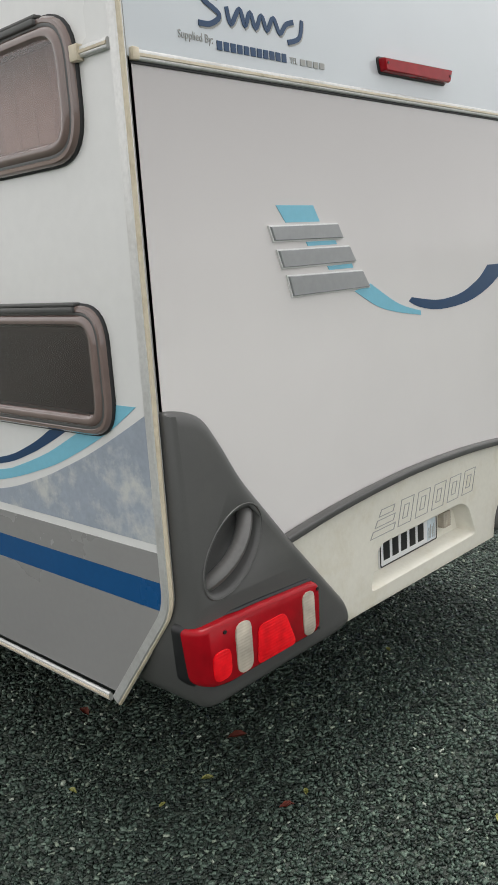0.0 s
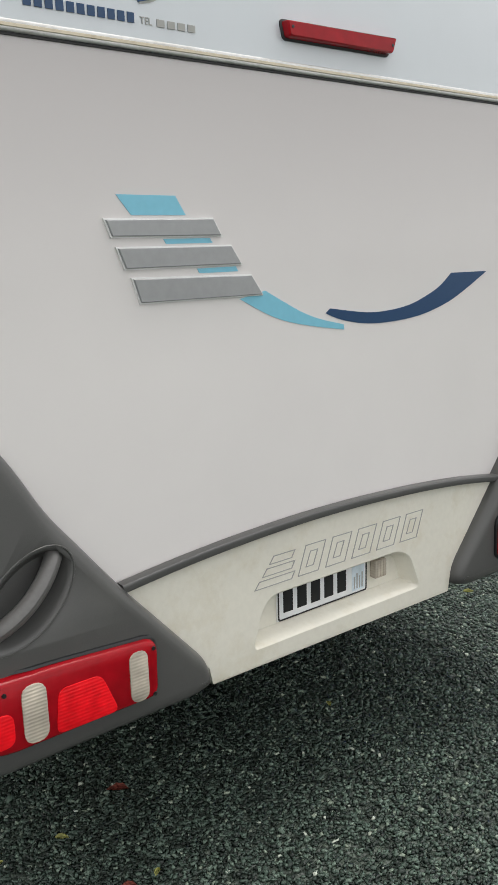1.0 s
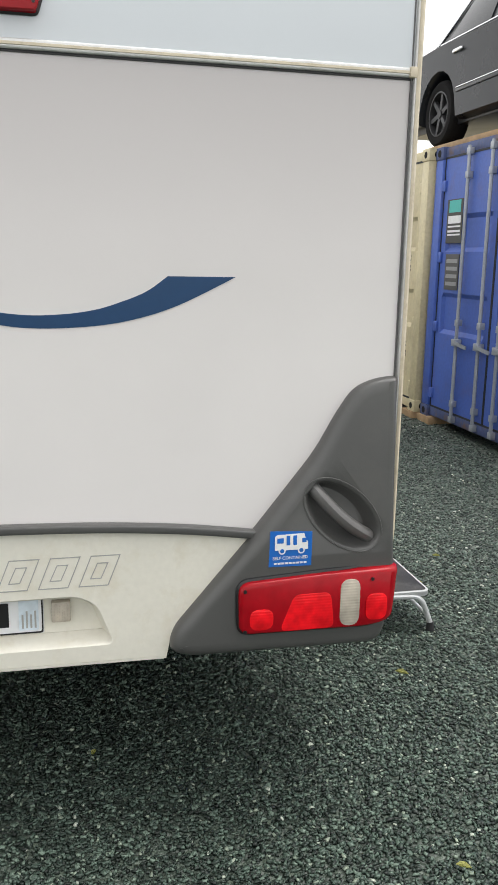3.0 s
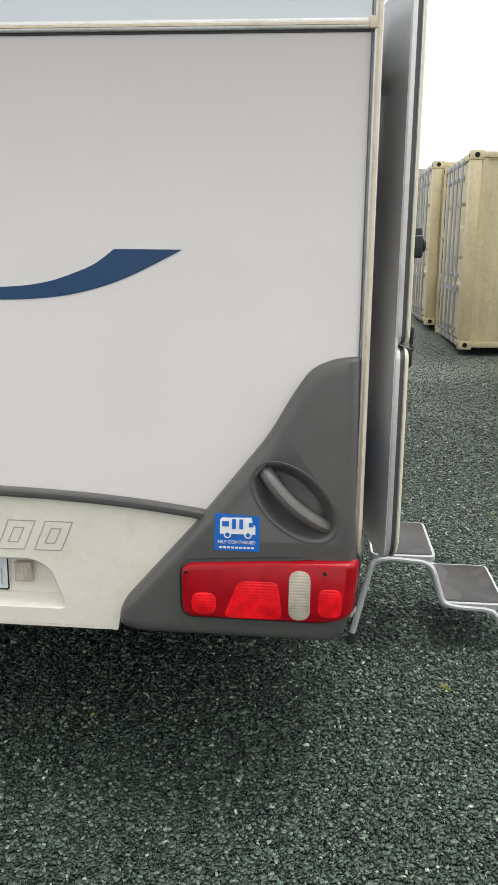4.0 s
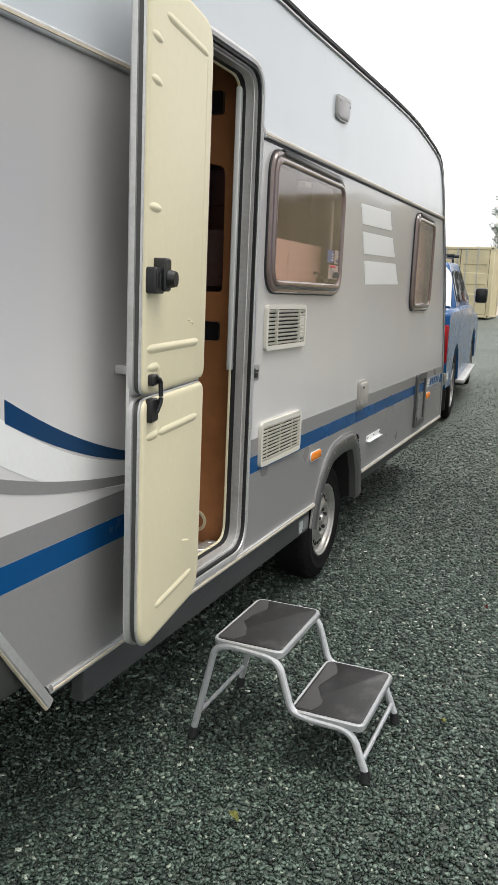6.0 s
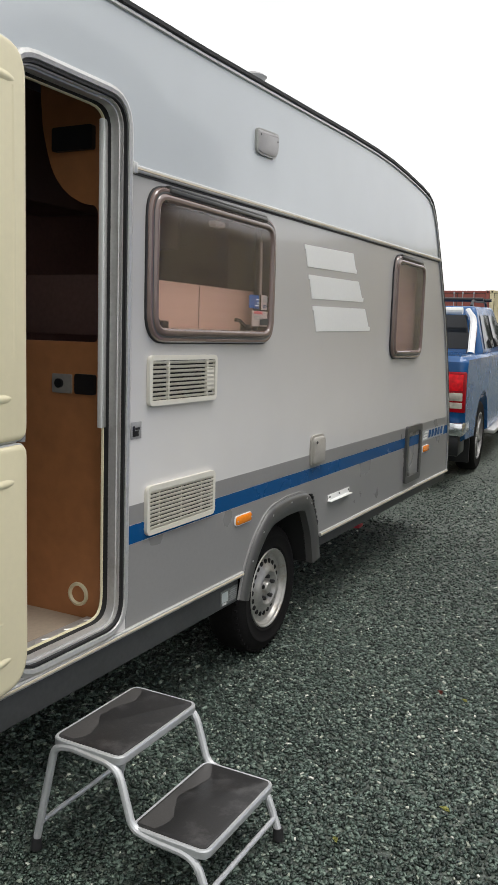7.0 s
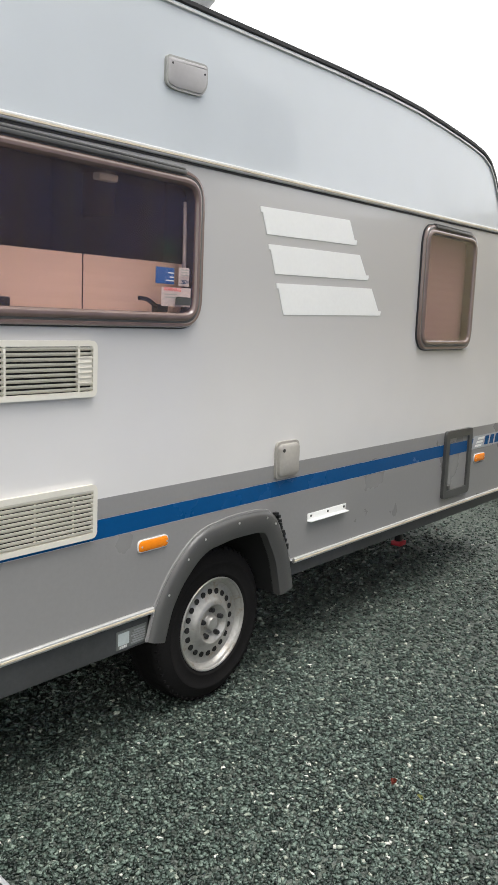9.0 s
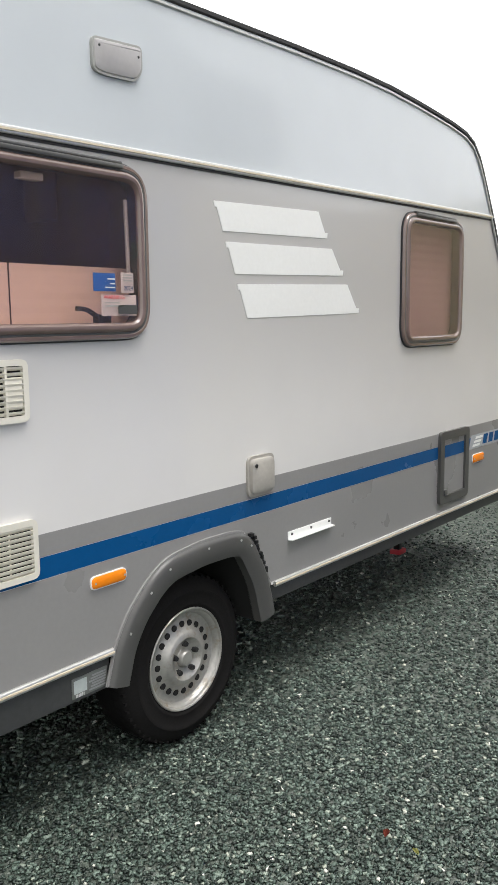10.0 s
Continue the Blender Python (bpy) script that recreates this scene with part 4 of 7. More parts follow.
# ---- road wheels ----
def wheel(name, cx, cy, cz, s, parent, R=0.325, rim_r=0.195, label="worn tyre on a silver perforated steel wheel"):
    """s is +1 where the outer face looks to +y."""
    bm = bmesh.new()
    tp = [(rim_r, -0.004), (rim_r + 0.012, 0.005), (rim_r + 0.016, 0.0075), (rim_r + 0.022, 0.0075), (rim_r + 0.026, 0.006), (rim_r + 0.060, 0.010), (rim_r + 0.064, 0.0125), (rim_r + 0.072, 0.0125), (rim_r + 0.076, 0.009), (R - 0.035, 0.003), (R - 0.012, -0.014), (R, -0.036), (R, -0.15), (R - 0.012, -0.172), (R - 0.05, -0.19), (rim_r, -0.185)]
    lathe(bm, [(r, s * a) for r, a in tp], (cx, cy, cz), 56)
    w = part(name, bm, M_TYRE, parent, label)
    bm = bmesh.new()
    for i in range(56):
        t = 2 * math.pi * i / 56
        c, d = math.cos(t), math.sin(t)
        for a in (-0.042, -0.075, -0.108, -0.142):
            p = Vector((cx + (R + 0.002) * c, cy + s * a, cz + (R + 0.002) * d))
            u, v = Vector((-d, 0, c)) * 0.013, Vector((0, 0.013, 0))
            o_ = Vector((c, 0, d)) * 0.003
            bm.faces.new([bm.verts.new(q) for q in (p - u - v + o_, p + u - v + o_, p + u + v + o_, p - u + v + o_)])
        p0 = Vector((cx + (R - 0.010) * c, cy - s * 0.019, cz + (R - 0.010) * d))
        box(bm, p0.x - 0.005, p0.x + 0.005, p0.y - 0.010, p0.y + 0.010, p0.z - 0.005, p0.z + 0.005)
    part("tread", bm, M_TYRE, w, smooth=False)
    bm = bmesh.new()
    k = rim_r / 0.195
    rp = [(0.196, -0.006), (0.199, 0.002), (0.196, 0.006), (0.191, 0.004), (0.188, -0.003), (0.183, -0.006), (0.178, -0.012), (0.172, -0.026), (0.160, -0.030), (0.146, -0.028), (0.118, -0.020), (0.104, -0.006), (0.095, 0.001), (0.082, 0.002), (0.070, -0.006), (0.056, -0.018), (0.036, -0.020), (0.033, -0.016), (0.030, -0.008), (0.0, -0.006)]
    lathe(bm, [(r * k, s * a) for r, a in rp], (cx, cy, cz), 56)
    rim = part("rim", bm, M_STEEL, w, "silver steel wheel with rust-stained edge")
    # flat black discs paint the shade in the rim's holes
    for i in range(20):
        t = 2 * math.pi * i / 20
        c, d = math.cos(t), math.sin(t)
        r = 0.133 * k
        p = Vector((cx + r * c, cy - s * 0.0270, cz + r * d))
        q = p + Vector((0, s * 0.0058, 0))
        part("hole", cyl(bmesh.new(), p, q, 0.0125 * k, n=12), M_HOLE, rim)
    for i in range(5):
        t = 2 * math.pi * (i + 0.25) / 5
        p = Vector((cx + 0.058 * k * math.cos(t), cy - s * 0.020, cz + 0.058 * k * math.sin(t)))
        part("wheel_bolt", cyl(bmesh.new(), p, p + Vector((0, s * 0.022, 0)), 0.0115 * k, 0.0095 * k, n=6), M_RUBBER, rim, "dark wheel bolt")
    part("hub_cap", lathe_cap(cx, cy, cz, s, k), M_STEEL, rim)
    return w


def lathe_cap(cx, cy, cz, s, k):
    bm = bmesh.new()
    lathe(bm, [(0.034 * k, -s * 0.032), (0.034 * k, -s * 0.010), (0.026 * k, s * 0.002), (0.008 * k, s * 0.004), (0.0005, s * 0.004)], (cx, cy, cz), 24)
    return bm


wheel("road_wheel", -4.146, 3.315, 0.325, 1, van)
wheel("road_wheel", -4.146, 1.20, 0.325, -1, van)

# drawbar and jockey wheel
for s in (-1, 1):
    tube("drawbar", [(-7.0, 2.255 + s * 0.55, 0.42), (-8.35, 2.255 + s * 0.05, 0.45)], 0.035, M_BLACK, van, "dark steel drawbar", rnd=0.01)
boxed("coupling", (-8.62, -8.3, 2.205, 2.305, 0.42, 0.52), M_BLACK, van)
part("jockey_wheel", cyl(bmesh.new(), (-8.0, 2.30, 0.10), (-8.0, 2.36, 0.10), 0.10, n=20), M_RUBBER, van)
tube("jockey_post", [(-8.0, 2.33, 0.10), (-8.0, 2.33, 0.75)], 0.024, M_ALU, van, rnd=0.01)
# corner steadies, red fitting beneath
boxed("steady", (-6.60, -6.15, 2.86, 2.93, 0.20, 0.27), M_BLACK, van, "dark folded corner steady")
boxed("steady_pad", (-6.59, -6.50, 2.86, 2.93, 0.11, 0.14), M_STICKR, van, "red steady pad")

for z, x in ((0.27, -6.25), (0.145, -6.54)):
    boxed("steady_post", (x - 0.02, x + 0.02, 2.875, 2.915, z - 0.01, z + (0.24 if z > 0.2 else 0.07)), M_BLACK, van)


# ---- the caravan's back ----
def rear_poly(name, pts, t0, t1, material, label="", parent=van):
    return poly(name, pts, ON_REAR, t0, t1, material, parent, label)


def bent(pts, n=6):
    """A smooth open curve through a few 2D points."""
    out = []
    k = len(pts)
    for i in range(k - 1):
        p0, p1, p2, p3 = (Vector(pts[max(0, min(k - 1, j))]) for j in (i - 1, i, i + 1, i + 2))
        for s in range(n):
            t = s / n
            out.append(0.5 * ((2 * p1) + (p2 - p0) * t + (2 * p0 - 5 * p1 + 4 * p2 - p3) * t * t + (3 * p1 - p0 - 3 * p2 + p3) * t ** 3))
    return out + [Vector(pts[-1])]


rear_poly("emblem_film", [(1.598, 1.755), (1.752, 1.755), (1.779, 1.712), (1.634, 1.711)], 0, 0.0016, M_CYAN, "pale cyan film")
rear_poly("emblem_film", [(1.715, 1.659), (1.845, 1.660), (1.853, 1.649), (1.722, 1.648)], 0, 0.0016, M_CYAN, "pale cyan film")
rear_poly("emblem_film", [(1.805, 1.590), (1.920, 1.592), (1.927, 1.580), (1.812, 1.579)], 0, 0.0016, M_CYAN, "pale cyan film")
for pts in ([(1.561, 1.704), (1.854, 1.707), (1.880, 1.663), (1.578, 1.662)], [(1.588, 1.643), (1.905, 1.644), (1.938, 1.595), (1.608, 1.592)], [(1.623, 1.575), (1.965, 1.572), (2.003, 1.518), (1.642, 1.515)]):
    lp = [Vector(p) for p in pts][::-1]
    o = rear_poly("emblem_bar", lp, 0, 0.005, M_STICKW, "raised grey bar with white edge")
    bm = bmesh.new()
    loft(bm, [[ON_REAR(p.x, p.y, t) for p in inset(lp, d)] for d, t in ((0.0035, 0.004), (0.0035, 0.009), (0.005, 0.0105))], cap1=True)
    part("face", bm, M_EMBLEM, o, "grey metal-look face", angle=20)
cy = bent([(1.929, 1.512), (2.04, 1.460), (2.144, 1.433), (2.290, 1.410)]) + bent([(2.287, 1.425), (2.20, 1.445), (2.125, 1.472), (2.011, 1.529)])
rear_poly("swoosh", cy, 0, 0.0016, M_CYAN, "pale cyan swoosh film")
nv = bent([(2.220, 1.459), (2.29, 1.435), (2.403, 1.419), (2.546, 1.423), (2.66, 1.441), (2.775, 1.478), (2.920, 1.549)]) + bent([(2.745, 1.549), (2.69, 1.510), (2.621, 1.482), (2.56, 1.464), (2.48, 1.453), (2.379, 1.452), (2.237, 1.471)])
rear_poly("swoosh", nv, 0, 0.0016, M_NAVY, "navy swoosh film")

# high brake lamp
lp = rounded([(2.072, 2.166), (2.082, 2.127), (2.446, 2.129), (2.460, 2.172)], 0.008, 3)
bm = bmesh.new()
loft(bm, [[ON_REAR(p.x, p.y, t) for p in inset(lp, d)] for d, t in ((-0.004, 0.004), (-0.004, 0.008), (0.0, 0.010))], cap1=True)
o = part("brake_lamp", bm, M_BLACK, van, "slim red high brake lamp, unlit")
bm = bmesh.new()
loft(bm, [[ON_REAR(p.x, p.y, t) for p in inset(lp, d)] for d, t in ((0.001, 0.008), (0.002, 0.027), (0.005, 0.032))], cap1=True)
part("lens", bm, M_RED, o, "dark red lens", angle=25)
for u in (2.09, 2.44):
    part("screw", cyl(bmesh.new(), ON_REAR(u, 2.15, 0.030), ON_REAR(u, 2.15, 0.034), 0.004, n=8), M_BLACK, o)

# model script as a plain navy wave with a grey shadow
waves = ([(1.425, 2.222), (1.40, 2.232), (1.375, 2.212), (1.43, 2.184), (1.40, 2.160), (1.36, 2.157)],
         [(1.455, 2.205), (1.468, 2.169), (1.500, 2.206), (1.517, 2.172), (1.537, 2.204), (1.555, 2.172), (1.578, 2.203), (1.597, 2.173), (1.622, 2.204), (1.645, 2.173), (1.67, 2.196), (1.70, 2.206)],
         [(1.735, 2.215), (1.722, 2.172), (1.675, 2.155)])
for m_, e, t in ((M_OUTLINE, 0.004, 0.0040), (M_NAVY, 0.0, 0.0055)):
    for wv in waves:
        part("script_stroke", sweep(bmesh.new(), [ON_REAR(p.x + e, p.y - e, t) for p in bent(wv, 5)], [(-0.0062, -0.0005), (0.0062, -0.0005), (0.0062, 0.0010), (-0.0062, 0.0010)], up=(1, 0, 0)), m_, van, "navy script-like wave" if m_ is M_NAVY else "")
# dealer lines as plain bars
for u0, u1, z0, h, m_ in ((1.416, 1.672, 2.106, 0.020, M_NAVY), (1.722, 1.83, 2.106, 0.015, M_OUTLINE)):
    n_ = int((u1 - u0) / 0.022)
    for i in range(n_):
        a = u0 + (u1 - u0) * i / n_
        boxed("print_bar", (-1.2985, -1.2965, a, a + (u1 - u0) / n_ * 0.72, z0, z0 + h), m_, van, bev=0)

for words, u, z, sz, nar in (("Supplied By:", 1.293, 2.117, 0.026, 0.88), ("TEL", 1.680, 2.107, 0.021, 0.90)):
    lettering("print", words, sz, Matrix(((0, 0, 1, -1.2978), (nar, 0, 0, u), (0, 1, 0, z), (0, 0, 0, 1))), M_OUTLINE, van, depth=0.0006)

# rear apron with the plate recess
ap = bent([(2.985, 0.850), (2.80, 0.873), (2.60, 0.889), (2.40, 0.897), (2.26, 0.899), (2.10, 0.897), (1.90, 0.887), (1.72, 0.873), (1.545, 0.852)], 4)
ap = ap + [Vector((1.66, 0.70)), Vector((1.775, 0.575)), Vector((1.785, 0.528)), Vector((2.735, 0.520)), Vector((2.745, 0.572)), Vector((2.84, 0.69))]
rec = rounded([(1.918, 0.574), (1.962, 0.690), (2.000, 0.716), (2.500, 0.718), (2.552, 0.690), (2.596, 0.574)], 0.025, 4)


def bulge(z):
    return 0.014 + 0.014 * min(1.0, max(0.0, (0.90 - z) / 0.30))


AP = lambda u, v, t: ON_REAR(u, v, t + bulge(v))
bm = bmesh.new()
sheet(bm, ap, (rec,), AP, -0.012, 0.0)
loft(bm, [[ON_REAR(p.x, p.y, bulge(p.y)) for p in rec]] + [[ON_REAR(p.x, p.y, bulge(p.y) * k - e) for p in inset(rec, d)] for d, k, e in ((0.004, 0.85, 0), (0.012, 0.0, 0.02), (0.020, 0.0, 0.034))], cap1=True)
apron = part("rear_apron", bm, M_BUMPER, van, "aged cream moulded rear apron with plate recess", angle=40)
bm = bmesh.new()
lip = [ON_REAR(u, 0.5225 + 0.006 * (2.735 - u), 0.029) for u in (1.79, 2.0, 2.26, 2.5, 2.73)]
loft(bm, [[p + Vector(o_) for p in lip] for o_ in ((0, 0, 0.006), (-0.006, 0, -0.006), (-0.03, 0, -0.012), (-0.12, 0, -0.006))], closed=False)
part("apron_lip", bm, M_BUMPER, apron, "cream lower lip")
arch_line = [ON_REAR(p.x, p.y + 0.008, 0.024) for p in bent([(2.992, 0.851), (2.80, 0.876), (2.60, 0.892), (2.40, 0.900), (2.26, 0.902), (2.10, 0.900), (1.90, 0.890), (1.72, 0.875), (1.538, 0.853)], 6)]
part("arch_trim", sweep(bmesh.new(), arch_line, rounded([(-0.011, -0.022), (0.011, -0.022), (0.011, 0.012), (-0.011, 0.012)], 0.006, 3), up=(1, 0, 0)), M_PLASTIC, van, "dark grey arched trim strip")
# number plate and light
pl = boxed("number_plate", (-1.338, -1.330, 2.052, 2.412, 0.598, 0.712), M_PLATEW, apron, "white number plate with dark border", bev=0.003)
bm = bmesh.new()
sheet(bm, rrect(2.054, 2.410, 0.600, 0.710, 0.008), (rrect(2.058, 2.406, 0.604, 0.706, 0.007),), ON_REAR, -0.030, -0.0255)
part("border", bm, M_BLACK, pl, smooth=False)
for i in range(5):
    boxed("plate_bar", (-1.3302, -1.3282, 2.074 + 0.053 * i, 2.074 + 0.053 * i + 0.035, 0.622, 0.690), M_BLACK, pl, bev=0)
o = boxed("label", (-1.3302, -1.3284, 2.347, 2.398, 0.610, 0.702), mat("pale_label", (0.62, 0.70, 0.76), 0.35, var=0.15, broad=20), pl, "pale blue printed label", bev=0)
for i in range(4):
    boxed("print_bar", (-1.3286, -1.3276, 2.354 + 0.011 * i, 2.359 + 0.011 * i, 0.616, 0.655 + 0.01 * (i % 2)), M_OUTLINE, o, bev=0)
o = boxed("plate_lamp", (-1.338, -1.312, 2.432, 2.482, 0.632, 0.690), M_LENS, apron, "small clear plate lamp", bev=0.004)
for i in range(3):
    boxed("rib", (-1.3125, -1.310, 2.440 + 0.013 * i, 2.448 + 0.013 * i, 0.636, 0.686), M_LENS, o, bev=0.001)
# maker's mark on the apron: outlined slanted bars and blocks


def outline(pts, w=0.0025):
    lp = [Vector(p) for p in pts]
    bm = bmesh.new()
    sheet(bm, lp, (inset(lp, w),), AP, 0.0, 0.0016)
    part("mark_outline", bm, M_OUTLINE, apron, smooth=False)


for i, (u0, u1, z0) in enumerate(((1.934, 2.066, 0.742), (1.962, 2.068, 0.772), (1.988, 2.070, 0.802))):
    outline([(u0, z0), (u1, z0), (u1 + 0.014, z0 + 0.022), (u0 + 0.018, z0 + 0.022)])
for i in range(5):
    u = 2.088 + 0.104 * i
    outline([(u, 0.742), (u + 0.078, 0.742), (u + 0.112, 0.826), (u + 0.034, 0.826)])
    outline([(u + 0.030, 0.762), (u + 0.060, 0.762), (u + 0.080, 0.806), (u + 0.050, 0.806)])


# ---- corner mouldings that hold the tail lamps ----
def corner_unit(s):
    """s=+1 on the door side, -1 on the other; outlines are laid out from the caravan's middle."""
    mid = 2.255
    U = lambda y: mid + s * (y - 2.255)
    out2 = [(3.372, 1.290), (3.312, 1.284), (3.250, 1.258), (3.200, 1.182), (3.148, 1.086), (2.975, 0.865), (2.752, 0.610), (2.738, 0.545), (2.800, 0.528), (3.352, 0.522), (3.388, 0.70), (3.376, 0.83)]
    rr = [0.01, 0.05, 0.06, 0.05, 0.05, 0.05, 0.05, 0.04, 0.05, 0.05, 0.05, 0.05]
    lp = rounded(out2, rr, 4)

    def P(p, t):
        back = -0.85 * max(0.0, 0.80 - p.y)
        d = 0.034 + 0.036 * min(1, max(0, (1.29 - p.y) / 0.45))
        x = -1.303 + (back * (1 - t) if t < 0.5 else 0) + d * t
        return Vector((x, U(p.x), p.y))
    hole = [Vector((3.217 + 0.130 * math.cos(a) * math.cos(-0.72) - 0.074 * math.sin(a) * math.sin(-0.72), 0.915 + 0.130 * math.cos(a) * math.sin(-0.72) + 0.074 * math.sin(a) * math.cos(-0.72))) for a in [2 * math.pi * i / 32 for i in range(32)]]
    bm = bmesh.new()

    def keep(loop, d):
        """Inset that rounds the edge along the caravan's corner a little less than the rest."""
        return [Vector((p.x - 0.75 * d, q.y)) if p.x > 3.355 else Vector((min(q.x, 3.372 - 0.75 * d), q.y)) for p, q in zip(loop, inset(loop, d))]
    fr = keep(lp, 0.036)
    loft(bm, [[P(p, 0) for p in lp], [P(p, 0.5) for p in lp], [P(p, 0.76) for p in keep(lp, 0.006)], [P(p, 0.90) for p in keep(lp, 0.014)], [P(p, 0.97) for p in keep(lp, 0.024)], [P(p, 1.0) for p in fr]])
    tris = geometry.tessellate_polygon([[Vector((p.x, p.y, 0)) for p in q] for q in (fr, hole)])
    flat = fr + hole
    vs = [bm.verts.new(P(p, 1.0)) for p in flat]
    for t in tris:
        try:
            bm.faces.new([vs[i] for i in t])
        except ValueError:
            pass
    loft(bm, [[P(p, 1.0) + Vector((e, 0, 0)) for p in inset(hole, d)] for d, e in ((0, 0), (0.003, -0.002), (0.010, -0.012), (0.020, -0.034), (0.032, -0.044))], cap1=True)
    bmesh.ops.remove_doubles(bm, verts=bm.verts, dist=0.0004)
    unit = part("corner_unit", bm, M_PLASTIC, van, "dark grey plastic corner moulding with grab handle", angle=40)
    # raised soft rim round the handle recess
    rim = [P(p, 1.0) + Vector((0.000, 0, 0)) for p in inset(hole, -0.004)]
    part("recess_rim", sweep(bmesh.new(), rim, ring2(0.0025, 6), up=(1, 0, 0), closed=True), M_PLASTIC, unit)
    a, b = Vector((3.130, 0.998)), Vector((3.306, 0.842))
    bar = []
    for i in range(13):
        t = i / 12
        p = a.lerp(b, t) + Vector((-0.008, -0.009)) * math.sin(math.pi * t)
        bar.append(P(p, 1.0) + Vector((-0.040 + 0.040 * math.sin(math.pi * t) ** 0.6, 0, 0)))
    part("grab_handle", sweep(bmesh.new(), bar, [(0.019 * math.cos(q), 0.023 * math.sin(q)) for q in [2 * math.pi * i / 12 for i in range(12)]], up=(1, 0, 0.1)), M_HANDLE, unit, "worn grey grab handle")
    # lamp
    lo = rounded([(2.922, 0.746), (2.926, 0.598), (3.290, 0.594), (3.354, 0.604), (3.362, 0.766), (3.180, 0.762)], [0.035, 0.03, 0.02, 0.03, 0.02, 0.05], 5)

    def W(p, e, back, out):
        """A point of the lamp; its outer end wraps back round the corner."""
        f = min(1.0, max(0.0, (p.x - 3.315) / 0.045))
        return P(Vector((p.x + out * f, p.y)), 0.94) + Vector((e - back * f, 0, 0))
    bm = bmesh.new()
    loft(bm, [[W(p, e, k, o_) for p in inset(lo, d)] for d, e, k, o_ in ((-0.006, 0.000, 0.060, 0.026), (-0.006, 0.011, 0.050, 0.027), (-0.001, 0.014, 0.040, 0.026))], cap1=True)
    lamp = part("tail_lamp", bm, M_BLACK, unit, "red tail lamp cluster with clear windows, unlit")
    bm = bmesh.new()
    loft(bm, [[W(p, e, k, o_) for p in inset(lo, d)] for d, e, k, o_ in ((0.0, 0.010, 0.055, 0.029), (0.001, 0.020, 0.030, 0.030), (0.004, 0.027, 0.010, 0.020), (0.011, 0.031, 0.003, 0.008))], cap1=True)
    part("lens", bm, M_RED, lamp, "deep red lens", angle=60)

    def seg(u0, u1, z0, z1, r, m_, name, e=0.0315, lb="", lean=0.0):
        q = [Vector((p.x + lean * (p.y - z0) / (z1 - z0) * (1 if p.x < (u0 + u1) / 2 else -0.3), p.y)) for p in rrect(u0, u1, z0, z1, r, 4)]
        bm = bmesh.new()
        loft(bm, [[P(p, 0.94) + Vector((e + h, 0, 0)) for p in inset(q, d)] for d, h in ((0, -0.004), (0.0, 0.001), (0.003, 0.002))], cap1=True)
        part(name, bm, m_, lamp, lb)
    if s > 0:
        seg(2.952, 3.018, 0.612, 0.672, 0.026, M_REDB, "segment", lb="bright red segment")
    else:
        seg(2.956, 3.004, 0.606, 0.732, 0.024, M_LENS, "clear_window", e=0.0335, lb="clear ribbed window")
    seg(3.036, 3.192, 0.604, 0.708, 0.02, M_REDB, "segment", lb="bright red ribbed segment", lean=0.040)
    seg(3.208, 3.264, 0.606, 0.742, 0.027, M_LENS, "clear_window", e=0.033, lb="clear ribbed window")
    seg(3.284, 3.346, 0.616, 0.694, 0.024, M_REDB, "segment", lb="bright red segment")
    for q in ((2.938, 0.726), (2.940, 0.610), (3.30, 0.737)):
        c = P(Vector(q), 0.94)
        part("screw", cyl(bmesh.new(), c + Vector((0.026, 0, 0)), c + Vector((0.0335, 0, 0)), 0.005, n=8), M_BLACK, lamp)
    return unit, P, U


unit_r, PR, UR = corner_unit(1)
unit_l, PL, UL = corner_unit(-1)

# certification sticker
def on_unit(u, v, t):
    p = PR(Vector((u, v)), 1.0)
    return Vector((p.x + t, u, v))


st = poly("sticker", [(3.008, 0.782), (3.128, 0.780), (3.129, 0.876), (3.011, 0.882)], on_unit, 0.0003, 0.0020, M_STICKB, unit_r, "blue self-containment sticker with white camper drawing")
body_ = [(3.024, 0.828), (3.024, 0.866), (3.030, 0.871), (3.106, 0.873), (3.110, 0.858), (3.117, 0.848), (3.117, 0.828)]
poly("drawing", body_, on_unit, 0.002, 0.003, M_STICKW, st, "white camper drawing")
for u in (3.044, 3.098):
    poly("drawing", [(u + 0.010 * math.cos(2 * math.pi * i / 14), 0.826 + 0.010 * math.sin(2 * math.pi * i / 14)) for i in range(14)], on_unit, 0.002, 0.0034, M_STICKW, st)
    poly("drawing", [(u + 0.006 * math.cos(2 * math.pi * i / 12), 0.826 + 0.006 * math.sin(2 * math.pi * i / 12)) for i in range(12)], on_unit, 0.0034, 0.0042, M_STICKB, st)
for u0, u1, z0, z1 in ((3.030, 3.048, 0.848, 0.862), (3.100, 3.112, 0.848, 0.860), (3.056, 3.066, 0.842, 0.868), (3.075, 3.085, 0.842, 0.868)):
    poly("drawing", [(u0, z0), (u1, z0), (u1, z1), (u0, z1)], on_unit, 0.003, 0.0038, M_STICKB, st)
c = PR(Vector((3.068, 0.805)), 1.0)
lettering("print", "SELF CONTAINED", 0.0125, Matrix(((0, 0, 1, c.x + 0.0026), (1, 0, 0, 3.068), (0, 1, 0, 0.8015), (0, 0, 0, 1))), M_STICKW, st, align="CENTER", depth=0.0006)
for i in range(9):
    poly("print_bar", [(3.022 + 0.0105 * i, 0.788), (3.030 + 0.0105 * i, 0.788), (3.030 + 0.0105 * i, 0.793), (3.022 + 0.0105 * i, 0.793)], on_unit, 0.002, 0.003, M_STICKW, st)

